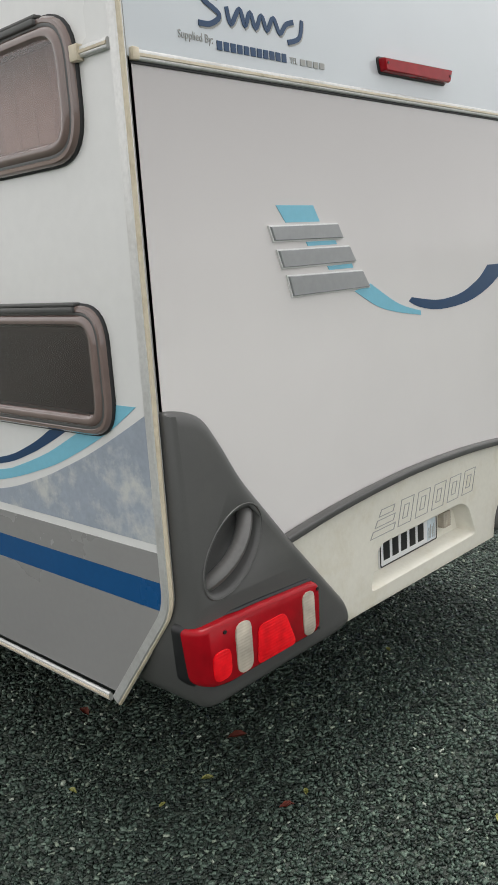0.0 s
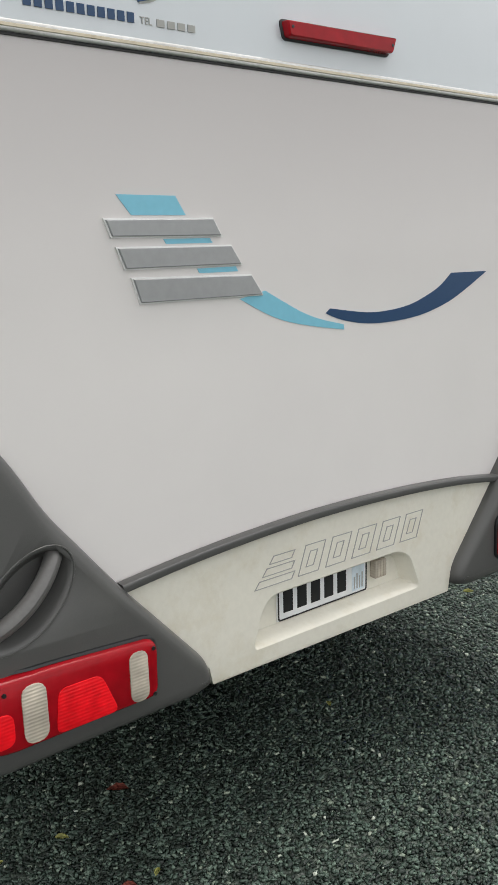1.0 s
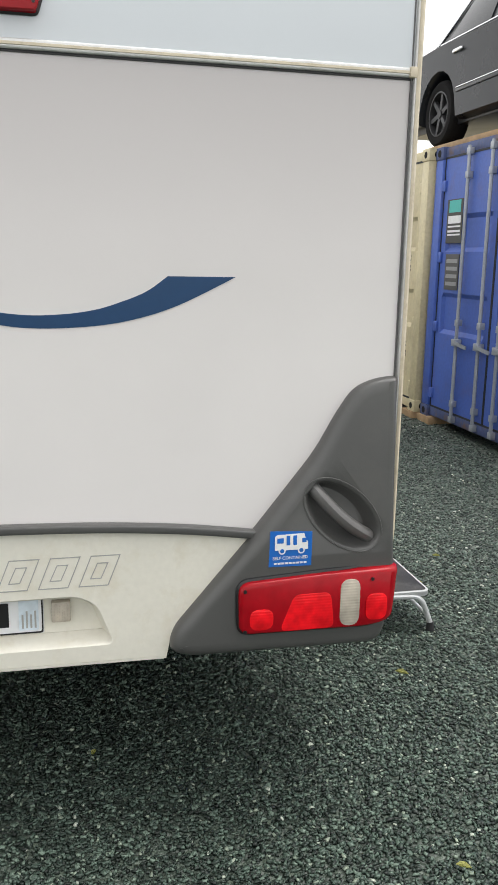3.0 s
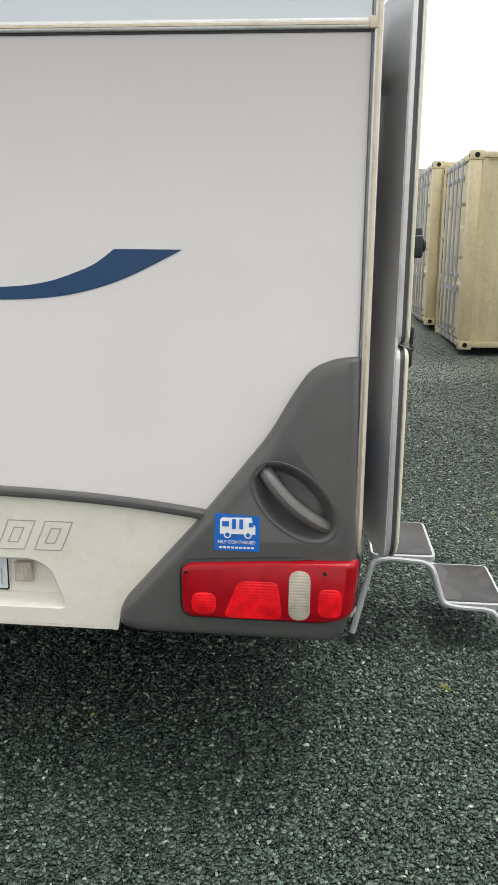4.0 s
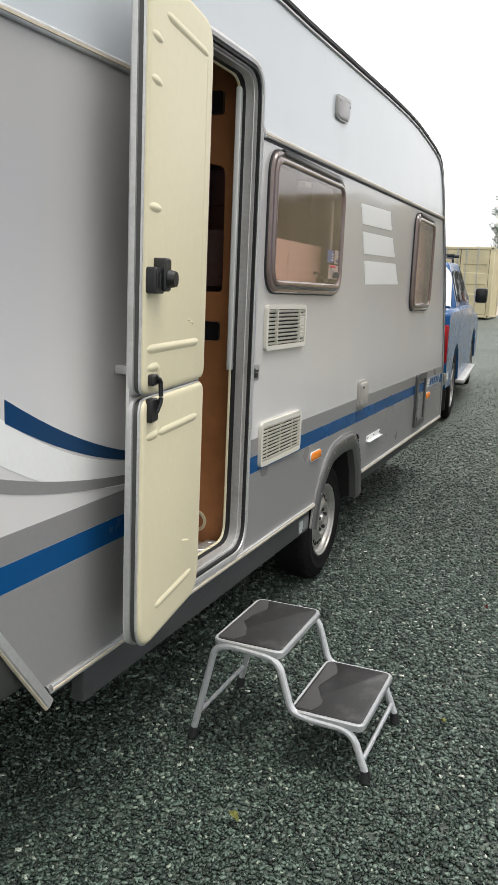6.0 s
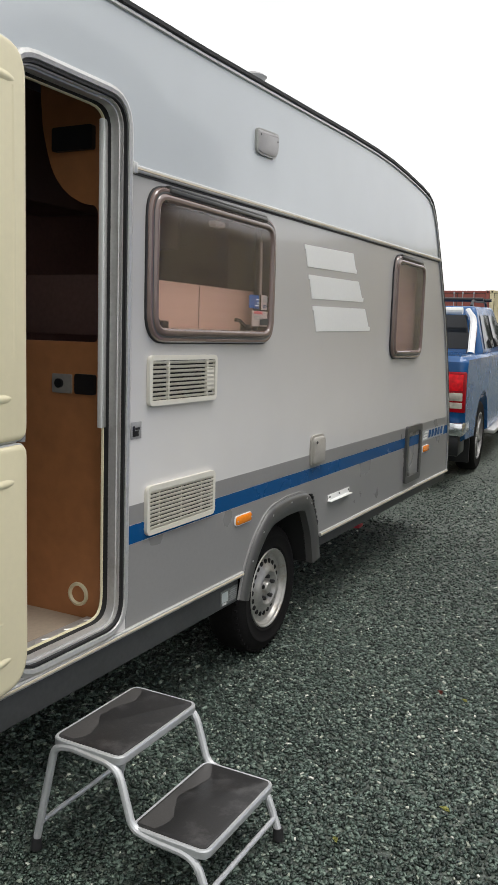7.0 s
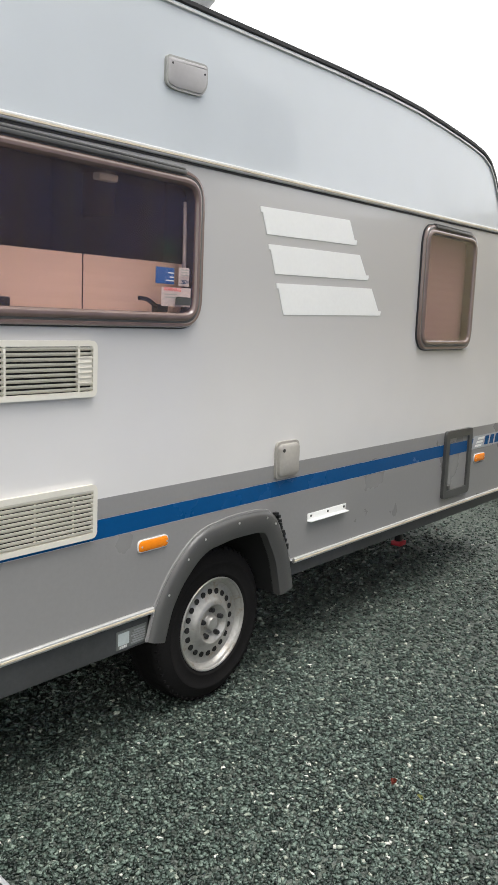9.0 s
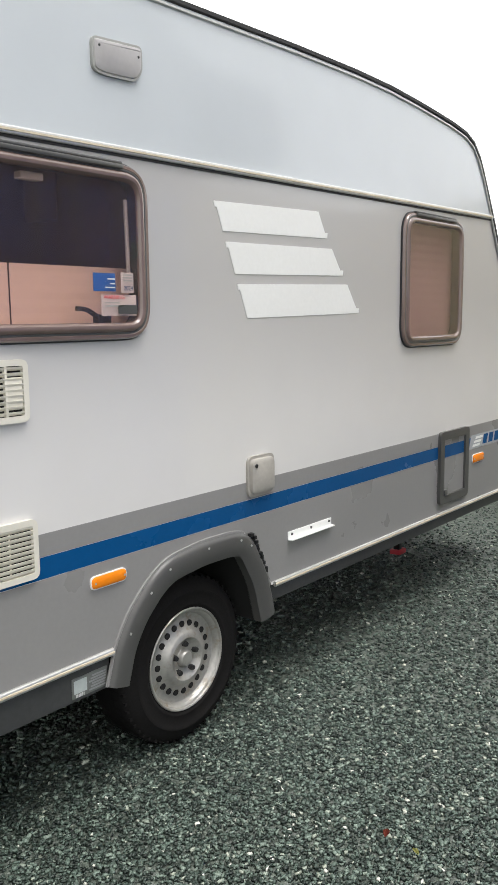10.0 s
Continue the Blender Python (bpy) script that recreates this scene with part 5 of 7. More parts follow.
# ---- doorway, door and what shows inside ----
bm = bmesh.new()
loft(bm, [[ON_SIDE(p.x, p.y, t) for p in inset(DOORWAY, d)] for d, t in ((-0.030, 0.003), (-0.028, 0.012), (-0.016, 0.018), (-0.004, 0.016), (0.0, 0.004))])
df = part("door_frame", bm, M_ALU, van, "aluminium door frame with rubber seal")
for nm, seq, m_ in (("seal", ((0.000, 0.012), (0.008, 0.012), (0.009, -0.01)), M_RUBBER), ("inner_frame", ((0.008, 0.0), (0.014, 0.0), (0.015, -0.014)), M_ALU), ("reveal", ((0.0135, -0.010), (0.019, -0.012), (0.0205, -0.048)), M_ALU), ("jamb", ((0.0195, -0.042), (0.022, -0.043), (0.023, -0.062)), M_RUBBER), ("inner_trim", ((0.022, -0.060), (0.0265, -0.061), (0.028, -0.068)), M_DOOR)):
    bm = bmesh.new()
    loft(bm, [[ON_SIDE(p.x, p.y, t) for p in inset(DOORWAY, d)] for d, t in seq])
    part(nm, bm, m_, df)
boxed("screen_track", (-2.795, -2.771, 3.312, 3.332, 1.25, 2.26), M_ALU, van, "aluminium fly screen track")
boxed("screen_track_lip", (-2.770, -2.764, 3.316, 3.336, 1.25, 2.26), M_WHITEFILM, van)

HX, HY, FX, FY = -2.275, 3.448, -1.742, 3.533
DL = math.hypot(FX - HX, FY - HY)
DD = Vector(((FX - HX) / DL, (FY - HY) / DL, 0))
DN = Vector((-DD.y, DD.x, 0))


def DOOR(u, v, t):
    p = Vector((HX, HY, 0)) + DD * u + DN * t
    return Vector((p.x, p.y, v))


leafs = (("upper_leaf", 1.272, 2.312, [0.04, 0.04, 0.09, 0.09]), ("lower_leaf", 0.566, 1.262, [0.10, 0.10, 0.04, 0.04]))
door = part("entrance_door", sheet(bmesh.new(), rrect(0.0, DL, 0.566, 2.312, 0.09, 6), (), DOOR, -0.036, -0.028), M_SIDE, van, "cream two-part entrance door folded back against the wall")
for nm, z0, z1, rad in leafs:
    lp = rounded([(0.0, z0), (DL, z0), (DL, z1), (0.0, z1)], rad, 6)
    bm = bmesh.new()
    loft(bm, [[DOOR(p.x, p.y, t) for p in inset(lp, d)] for d, t in ((0.0, -0.034), (-0.003, -0.031), (-0.003, -0.018), (0.005, -0.016), (0.005, -0.005), (-0.003, -0.003), (-0.003, 0.001), (0.0, 0.003), (0.007, 0.003), (0.016, 0.002))])
    lf = part(nm, bm, M_ALU, door, "aluminium-edged door leaf")
    bm = bmesh.new()
    loft(bm, [[DOOR(p.x, p.y, t) for p in inset(lp, 0.003)] for t in (-0.0165, -0.0045)])
    part("edge_seal", bm, M_PLASTIC, lf, "dark rubber edge strip")
    bm = bmesh.new()
    ip = inset(lp, 0.002)
    loft(bm, [[DOOR(p.x, p.y, t) for p in inset(ip, d)] for d, t in ((0, -0.002), (0.0, 0.005), (0.002, 0.0085), (0.007, 0.011), (0.016, 0.012))], cap1=True)
    part("lining", bm, M_DOOR, lf, "cream moulded plastic lining", angle=50)


def rib(u0, u1, z, w=0.014, h=0.0055, end=None):
    q = 0.014 if u1 > u0 else -0.014
    pts = [DOOR(u0 - q, z, 0.0065), DOOR(u0 + q, z, 0.011), DOOR(u1, z, 0.011)]
    pts += [DOOR(u1 + q, z + end, 0.011), DOOR(u1 + q, z + end * 1.3, 0.0045)] if end else [DOOR(u1 + 1.8 * q, z, 0.0065)]
    part("pressed_rib", sweep(bmesh.new(), path_round(pts, 0.02), [(-w * 1.2, -0.001), (-w * 0.7, h * 0.35), (-w * 0.35, h * 0.85), (0, h), (w * 0.35, h * 0.85), (w * 0.7, h * 0.35), (w * 1.2, -0.001)], up=DN), M_DOOR, door, angle=75)


for u0, u1, z, e in ((0.07, 0.40, 2.215, None), (0.455, 0.500, 2.145, None), (0.455, 0.500, 2.045, None), (0.445, 0.500, 1.745, None), (0.09, 0.500, 1.390, None), (0.505, 0.435, 1.342, -0.05), (0.08, 0.40, 1.160, None), (0.505, 0.43, 1.160, 0.07), (0.10, 0.40, 0.662, None)):
    rib(u0, u1, z, end=e)
part("pressed_rib", sweep(bmesh.new(), [DOOR(0.062, 2.20, 0.011), DOOR(0.062, 1.50, 0.011)], [(-0.012, -0.001), (-0.004, 0.0025), (0.004, 0.0025), (0.012, -0.001)], up=DN), M_DOOR, door, angle=75)
for u, z in ((0.125, 1.445), (0.125, 0.775)):
    for i in range(3):
        boxed_u = [DOOR(u + 0.022 * i, z + 0.006 * i, 0.011), DOOR(u + 0.022 * i + 0.02, z + 0.006 * i, 0.011)]
        part("embossed_mark", sweep(bmesh.new(), boxed_u, [(-0.004, -0.002), (0, 0.003), (0.004, -0.002)], up=DN), M_DOOR, door)
# lock block and catch
def door_box(name, u0, u1, z0, z1, t0, t1, m_, par, lb="", r=0.008):
    bm = bmesh.new()
    q = rrect(u0, u1, z0, z1, r, 3)
    loft(bm, [[DOOR(p.x, p.y, t) for p in inset(q, d)] for d, t in ((0, t0), (0, t1 - 0.004), (0.004, t1))], cap1=True)
    return part(name, bm, m_, par, lb)


lk = door_box("door_lock", 0.462, 0.533, 1.532, 1.598, 0.008, 0.036, M_BLACK, door, "black door lock with turn knob")
door_box("lock_lever", 0.436, 0.484, 1.538, 1.622, 0.012, 0.044, M_BLACK, lk)
for q in (0.476, 0.498, 0.519):
    door_box("lock_ridge", q, q + 0.006, 1.545, 1.586, 0.034, 0.040, M_BLACK, lk, r=0.002)
part("knob", cyl(bmesh.new(), DOOR(0.450, 1.570, 0.040), DOOR(0.450, 1.570, 0.062), 0.025, 0.020, n=14), M_BLACK, lk)
ct = door_box("leaf_catch", 0.462, 0.515, 1.200, 1.262, 0.008, 0.026, M_BLACK, door, "black catch joining the leaves")
door_box("catch_eye", 0.468, 0.512, 1.296, 1.326, 0.008, 0.028, M_BLACK, ct)
part("catch_arm", sweep(bmesh.new(), path_round([DOOR(0.490, 1.318, 0.026), DOOR(0.470, 1.310, 0.032), DOOR(0.468, 1.255, 0.034), DOOR(0.480, 1.225, 0.026)], 0.012), ring2(0.0065, 8)), M_BLACK, ct)
for z in (0.644, 1.26, 2.08):
    bm = box(bmesh.new(), -2.315, -2.262, 3.388, 3.416, z, z + 0.13, 0.004)
    for k in range(2):
        cyl(bm, (-2.289, 3.418, z + 0.067 * k), (-2.289, 3.418, z + 0.063 + 0.067 * k), 0.014, n=12)
    part("hinge", bm, M_GREYBAND, door, "grey plastic hinge")
boxed("door_stay", (-1.93, -1.86, 3.385, 3.43, 1.31, 1.335), M_ALU, van, "small aluminium door keeper")

# interior
IN = lambda u, v, t: Vector((-2.85 + t, u, v))
holep = rounded([(2.45, 1.535), (3.250, 1.537), (3.246, 2.000), (3.179, 2.010), (3.104, 2.049), (3.047, 2.119), (3.021, 2.198), (3.002, 2.276), (2.989, 2.466), (2.45, 2.466)], [0.01, 0.02, 0.03, 0.02, 0.04, 0.04, 0.03, 0.03, 0.01, 0.01], 4)
pnl = part("wardrobe_side", sheet(bmesh.new(), [Vector(p) for p in ((2.3, 0.53), (3.345, 0.53), (3.345, 2.56), (2.3, 2.56))], (holep,), IN, -0.018, 0.0), M_WOOD, van, "cherry laminate cupboard side", smooth=False)
rngp = [Vector((3.17 + 0.045 * math.cos(2 * math.pi * i / 24), 0.618 + 0.045 * math.sin(2 * math.pi * i / 24))) for i in range(24)]
bm = bmesh.new()
loft(bm, [[IN(p.x, p.y, t) for p in inset(rngp, d)] for d, t in ((0, 0), (0.002, 0.008), (0.010, 0.010), (0.014, 0.002), (0.016, -0.004))], cap1=True)
part("heating_outlet", bm, M_DOOR, pnl, "round cream heating outlet")
o = part("wall_switch", sheet(bmesh.new(), rrect(3.156, 3.246, 1.352, 1.424, 0.012), (), IN, 0.0, 0.012), M_BLACK, pnl, "black wall switch")
o = part("lock_plate", sheet(bmesh.new(), rrect(3.05, 3.138, 1.352, 1.420, 0.006), (), IN, 0.0, 0.006), mat("grey_socket", (0.30, 0.29, 0.27), 0.4), pnl, "grey socket plate with black button")
part("button", cyl(bmesh.new(), IN(3.085, 1.387, 0.005), IN(3.085, 1.387, 0.016), 0.017, n=16), M_BLACK, o)
part("speaker", sheet(bmesh.new(), rrect(3.06, 3.235, 2.185, 2.265, 0.01), (), IN, 0.0, 0.02), M_BLACK, pnl, "dark grille")
boxed("interior_floor", (-3.6, -1.62, 1.16, 3.28, 0.520, 0.532), M_LINO, van, "beige vinyl floor", bev=0)
sp_ = boxed("sill_plate", (-2.81, -2.295, 3.24, 3.375, 0.532, 0.560), M_ALU, van, "chequered aluminium sill plate", bev=0.004)
for i in range(9):
    for j in range(2):
        bm = bmesh.new()
        cx_, cy_ = -2.78 + 0.055 * i, 3.275 + 0.05 * j
        sweep(bm, [(cx_ - 0.012, cy_ - 0.012 * (1 if (i + j) % 2 else -1), 0.560), (cx_ + 0.012, cy_ + 0.012 * (1 if (i + j) % 2 else -1), 0.560)], [(-0.004, -0.001), (0, 0.002), (0.004, -0.001)])
        part("tread_bar", bm, M_ALU, sp_)
# partition, cupboards and bench carry the interior's dimness in their colours
boxed("partition", (-4.35, -2.87, 2.36, 2.39, 0.53, 2.5), M_DARKIN, van, "brown curtained partition, darkened for the dim interior")
boxed("kitchen_unit", (-4.3, -2.88, 2.75, 3.33, 0.86, 1.40), M_DIMWOOD, van, "laminate kitchen cupboard darkened for the dim interior")
boxed("wall_cupboard", (-3.52, -2.88, 2.40, 2.72, 2.08, 2.5), M_DIMWOOD, van, "laminate wall cupboard darkened for the dim interior")
boxed("tall_cupboard", (-4.30, -4.02, 2.40, 3.10, 1.40, 2.5), M_DARKIN, van, "brown tall cupboard, darkened for the dim interior")
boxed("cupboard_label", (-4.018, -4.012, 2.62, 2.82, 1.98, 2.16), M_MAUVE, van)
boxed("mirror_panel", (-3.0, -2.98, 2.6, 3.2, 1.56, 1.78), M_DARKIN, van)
boxed("seat_base", (-2.25, -1.65, 1.2, 2.9, 0.53, 1.0), M_DARKIN, van, "upholstered bench darkened for the dim interior")
# pleated blinds half drawn behind the windows
for x0, x1 in ((-3.455, -2.90), (-3.93, -3.46)):
    bm = bmesh.new()
    n_ = 14
    loft(bm, [[Vector((x, 3.285 + (0.0012 if i % 2 else 0), 1.50 + 0.021 * i)) for x in (x0, x1)] for i in range(n_)], closed=False)
    part("blind", bm, M_BEIGE, van, "pinkish beige pleated blind", smooth=False)
bm = bmesh.new()
loft(bm, [[Vector((x, 3.345 + (0.001 if i % 2 else 0), 1.44 + 0.021 * i)) for x in (-6.33, -5.59)] for i in range(33)], closed=False)
part("blind", bm, M_MAUVE, van, "mauve pleated blind, drawn", smooth=False)
bm = bmesh.new()
loft(bm, [[Vector((-2.62 + 0.04 * i, 1.20 + (0.02 if i % 2 else 0), z)) for i in range(31)] for z in (1.85, 2.2)], closed=False)
part("curtain", bm, mat("taupe_curtain", (0.42, 0.36, 0.33), 0.8, var=0.15), van, "taupe curtain")
boxed("blind_latch", (-3.555, -3.475, 3.31, 3.345, 2.008, 2.030), M_VENT, van, "ivory blind latch")


# ---- step stool ----
stool = thing("step_stool", (-2.54, 3.75, 0.0), "silver tubular two-step stool with grey rubber treads on gravel", "step stool")
for x in (-2.335, -2.755):
    prof = [(x, 3.435, 0.03), (x, 3.505, 0.345), (x, 3.56, 0.362), (x, 3.735, 0.350), (x, 3.790, 0.178), (x, 3.85, 0.166), (x, 4.0, 0.160), (x, 4.052, 0.03)]
    tube("side_tube", prof, 0.0125, M_STEPTUBE, stool, "silver painted tube", rnd=0.05)
    for y in (3.431, 4.055):
        part("rubber_foot", cyl(bmesh.new(), (x, y, -0.004), (x, y + (0.004 if y < 3.6 else -0.002), 0.035), 0.018, 0.0155, n=12), M_RUBBER, stool, "black rubber foot")
for y, z in ((3.446, 0.085), (4.040, 0.065)):
    tube("cross_tube", [(-2.755, y, z), (-2.335, y, z)], 0.008, M_STEPTUBE, stool, rnd=0.01)
for y0, y1, z in ((3.495, 3.752, 0.378), (3.782, 4.040, 0.187)):
    lp = rrect(-2.752, -2.328, y0, y1, 0.035, 6)
    bm = bmesh.new()
    loft(bm, [[Vector((p.x, p.y, z + h)) for p in inset(lp, d)] for d, h in ((0.004, -0.026), (0.0, -0.020), (0.0, -0.003), (0.003, 0.001), (0.009, 0.0))], cap0=True, cap1=True)
    tr = part("tread_frame", bm, M_STEPTUBE, stool, "silver tread frame")
    bm = bmesh.new()
    loft(bm, [[Vector((p.x, p.y, z + h)) for p in inset(lp, d)] for d, h in ((0.011, -0.002), (0.012, 0.0025), (0.015, 0.0035))], cap1=True)
    part("tread_mat", bm, M_STEP, tr, "ribbed grey rubber tread mat")
    rp = random.Random(int(z * 1000))
    # strip at the tread's back edge, coloured paler for the sheen there
    worn = [Vector((-2.732 + 0.384 * i / 14, y0 + 0.018)) for i in range(15)] + [Vector((-2.348 - 0.384 * i / 14, y0 + 0.075 + 0.020 * math.sin(i * 0.7) + rp.uniform(-0.005, 0.005) - 0.002 * i)) for i in range(15)]
    part("sheen_strip", sheet(bmesh.new(), worn, (), lambda u, v, t: Vector((u, v, z + t)), 0.0036, 0.0042), M_TREADSHEEN, tr, "pale painted sheen along the tread")


# ---- shipping containers ----
def container_paint(name, col, rust=0.35):
    return mat(name, col, 0.45, var=0.14, fine=30, broad=2.2, stain=(0.16, 0.075, 0.035), stain_amount=rust, bump=0.0008)


M_CBLUE = container_paint("worn_blue_container_paint", (0.062, 0.125, 0.45), 0.2)
M_CCREAM = container_paint("worn_cream_container_paint", (0.62, 0.54, 0.34), 0.18)
M_CRED = container_paint("faded_red_container_paint", (0.26, 0.060, 0.045), 0.3)
M_CGREY = container_paint("pale_grey_container_paint", (0.42, 0.42, 0.40), 0.3)
M_CYEL = container_paint("yellow_container_paint", (0.55, 0.40, 0.08), 0.2)
M_RUST = mat("rusted_steel", (0.13, 0.085, 0.06), 0.75, var=0.4, fine=20, broad=5, stain=(0.06, 0.085, 0.19), stain_amount=0.75, bump=0.001)
M_FLAKE = mat("flaked_blue_paint_over_rust", (0.06, 0.085, 0.20), 0.6, var=0.3, fine=25, broad=4, stain=(0.17, 0.10, 0.06), stain_amount=0.95, bump=0.001)
M_GALV = mat("galvanised_rod", (0.40, 0.42, 0.45), 0.45, 0.5, var=0.15)
M_TIMBER = mat("weathered_timber", (0.36, 0.24, 0.13), 0.75, var=0.3, fine=18, broad=3)
M_PRINTW = mat("white_stencil", (0.78, 0.78, 0.78), 0.5)
M_PRINTK = mat("dark_stencil", (0.05, 0.05, 0.045), 0.5)


def corrugated(bm, a, b, z0, z1, nrm, depth=0.036, pitch=0.278):
    """A corrugated steel wall from a to b (plan points), with its waves pushed in along nrm."""
    a, b, nrm = Vector((*a, 0)), Vector((*b, 0)), Vector((*nrm, 0))
    L = (b - a).length
    n = max(1, round(L / pitch))
    p = L / n
    pts = []
    for i in range(n):
        for f, d in ((0.0, 0), (0.26, 0), (0.50, 1), (0.76, 1)):
            pts.append(a + (b - a).normalized() * (p * (i + f)) - nrm * depth * d)
    pts.append(b)
    for off in (0.0, 0.004):
        lo = [bm.verts.new(q - nrm * off + Vector((0, 0, z0))) for q in pts]
        hi = [bm.verts.new(q - nrm * off + Vector((0, 0, z1))) for q in pts]
        for i in range(len(pts) - 1):
            bm.faces.new((lo[i], lo[i + 1], hi[i + 1], hi[i]))
    return bm


def container(x0, y0, z0, paint, label, along="y", length=6.06, posts=None, doors=True, group="shipping containers in the row", rods=((0.5, 0.9), (0.2, 0.6))):
    """Doors look to -y at y0; x0 is the lower x; 2.44 wide, 2.59 high."""
    W, H = 2.438, 2.591
    x1, y1, z1 = x0 + W, y0 + length, z0 + H
    posts = posts or paint
    c = thing("shipping_container", (x0 + W / 2, y0 + length / 2, z0), label, "container", group)
    for x in (x0, x1 - 0.16):
        for y in (y0, y1 - 0.16):
            boxed("corner_post", (x + 0.005, x + 0.155, y + 0.005, y + 0.155, z0 + 0.118, z1 - 0.118), paint if x == x0 else posts, c, "rust-streaked corner post", bev=0.012)
            for z in (z0, z1 - 0.118):
                bm = box(bmesh.new(), x, x + 0.162, y, y + 0.178, z, z + 0.118, 0.008)
                k = part("corner_casting", bm, posts, c)
                yy = y - 0.0015 if y == y0 else y + 0.1795
                xs = x - 0.0015 if x == x0 else x + 0.1635
                bm = bmesh.new()
                cyl(bm, (x + 0.081, yy, z + 0.059), (x + 0.081, yy + (0.002 if y == y0 else -0.002), z + 0.059), 0.034, n=12)
                part("casting_hole", bm, M_HOLE, k)
                part("casting_hole", cyl(bmesh.new(), (xs, y + 0.089, z + 0.059), (xs + (0.002 if x == x0 else -0.002), y + 0.089, z + 0.059), 0.034, n=12), M_HOLE, k)
    for z in (z0 + 0.02, z1 - 0.10):
        for y in (y0 + 0.03, y1 - 0.11):
            boxed("end_rail", (x0 + 0.16, x1 - 0.16, y, y + 0.08, z, z + 0.09), posts, c, bev=0.006)
        for x in (x0 + 0.01, x1 - 0.08):
            boxed("side_rail", (x, x + 0.07, y0 + 0.16, y1 - 0.16, z + 0.01, z + 0.085), paint, c, bev=0.006)
    for x, nx in ((x0 + 0.03, -1), (x1 - 0.03, 1)):
        part("side_wall", corrugated(bmesh.new(), (x, y0 + 0.155), (x, y1 - 0.155), z0 + 0.10, z1 - 0.08, (nx, 0)), paint, c, "corrugated steel side", smooth=False)
    part("end_wall", corrugated(bmesh.new(), (x0 + 0.155, y1 - 0.03), (x1 - 0.155, y1 - 0.03), z0 + 0.10, z1 - 0.08, (0, 1)), paint, c, smooth=False)
    boxed("roof", (x0 + 0.06, x1 - 0.06, y0 + 0.08, y1 - 0.08, z1 - 0.05, z1 - 0.02), paint, c, bev=0)
    if not doors:
        part("end_wall", corrugated(bmesh.new(), (x0 + 0.155, y0 + 0.03), (x1 - 0.155, y0 + 0.03), z0 + 0.10, z1 - 0.08, (0, -1)), paint, c, smooth=False)
        return c, None
    leaves = []
    mid = (x0 + x1) / 2
    for a, b in ((x0 + 0.165, mid - 0.008), (mid + 0.008, x1 - 0.165)):
        zz = [z0 + 0.12, z0 + 0.40, z0 + 0.44, z0 + 0.85, z0 + 0.89, z0 + 1.20, z0 + 1.24, z0 + 1.62, z0 + 1.66, z0 + 1.92, z0 + 1.96, z1 - 0.11]
        dd = [0.0, 0.0, 0.0, 0.0, 0.030, 0.030, 0.0, 0.0, 0.030, 0.030, 0.0, 0.0]
        fr = 0.09
        bm = bmesh.new()
        cols = [(a, 0.0), (a + fr, 0.0), (a + fr + 0.025, 1.0), (b - fr - 0.025, 1.0), (b - fr, 0.0), (b, 0.0)]
        rows_ = [[bm.verts.new((x, y0 + 0.035 + d * k, z)) for x, k in cols] for z, d in zip(zz, dd)]
        for r, q in zip(rows_, rows_[1:]):
            for i in range(len(cols) - 1):
                bm.faces.new((r[i], r[i + 1], q[i + 1], q[i]))
        box(bm, a, b, y0 + 0.068, y0 + 0.085, zz[0], zz[-1])
        lf = part("door_leaf", bm, paint, c, "steel door leaf with pressed panels", smooth=False)
        part("gasket", sheet(bmesh.new(), [Vector(p) for p in ((a - 0.006, zz[0] - 0.012), (b + 0.006, zz[0] - 0.012), (b + 0.006, zz[-1] + 0.012), (a - 0.006, zz[-1] + 0.012))], ([Vector(p) for p in ((a + 0.006, zz[0] + 0.006), (b - 0.006, zz[0] + 0.006), (b - 0.006, zz[-1] - 0.006), (a + 0.006, zz[-1] - 0.006))],), lambda u, v, t: Vector((u, y0 + t, v)), 0.030, 0.06), M_RUBBER, lf, smooth=False)
        for f in rods[0 if a < mid - 0.5 else 1]:
            x = a + (b - a) * f
            part("lock_rod", cyl(bmesh.new(), (x, y0 - 0.002, z0 + 0.06), (x, y0 - 0.002, z1 - 0.05), 0.017, n=10), M_GALV, lf, "galvanised lock rod")
            for z in (z0 + 0.07, z0 + 0.22, z0 + 0.98, z1 - 0.30, z1 - 0.10):
                boxed("rod_bracket", (x - 0.028, x + 0.028, y0 - 0.020, y0 + 0.035, z - 0.03, z + 0.03), M_GALV, lf, bev=0.006)
            bm = bmesh.new()
            sweep(bm, path_round([(x, y0 - 0.03, z0 + 0.80), (x + 0.10, y0 - 0.035, z0 + 0.79), (x + 0.24, y0 - 0.028, z0 + 0.77)], 0.04), [(-0.006, -0.016), (0.006, -0.016), (0.006, 0.016), (-0.006, 0.016)])
            box(bm, x - 0.03, x + 0.05, y0 - 0.04, y0 + 0.03, z0 + 0.765, z0 + 0.83, 0.006)
            part("lock_handle", bm, M_GALV, lf, "galvanised lock handle")
        xh = a - 0.012 if a < mid - 0.5 else b + 0.012
        for i in range(4):
            z = z0 + 0.25 + i * 0.66
            boxed("hinge", (xh - 0.06, xh + 0.06, y0 + 0.012, y0 + 0.045, z - 0.05, z + 0.05), paint, lf, bev=0.008)
        leaves.append(lf)
    return c, leaves


def stencil(words, size, x, y, z, m_, par, narrow=1.0):
    """Condensed writing on a face that looks to -y."""
    return lettering("stencil", words, size, Matrix(((narrow, 0, 0, x), (0, 0, -1, y - 0.001), (0, 1, 0, z), (0, 0, 0, 1))), m_, par, depth=0.001)


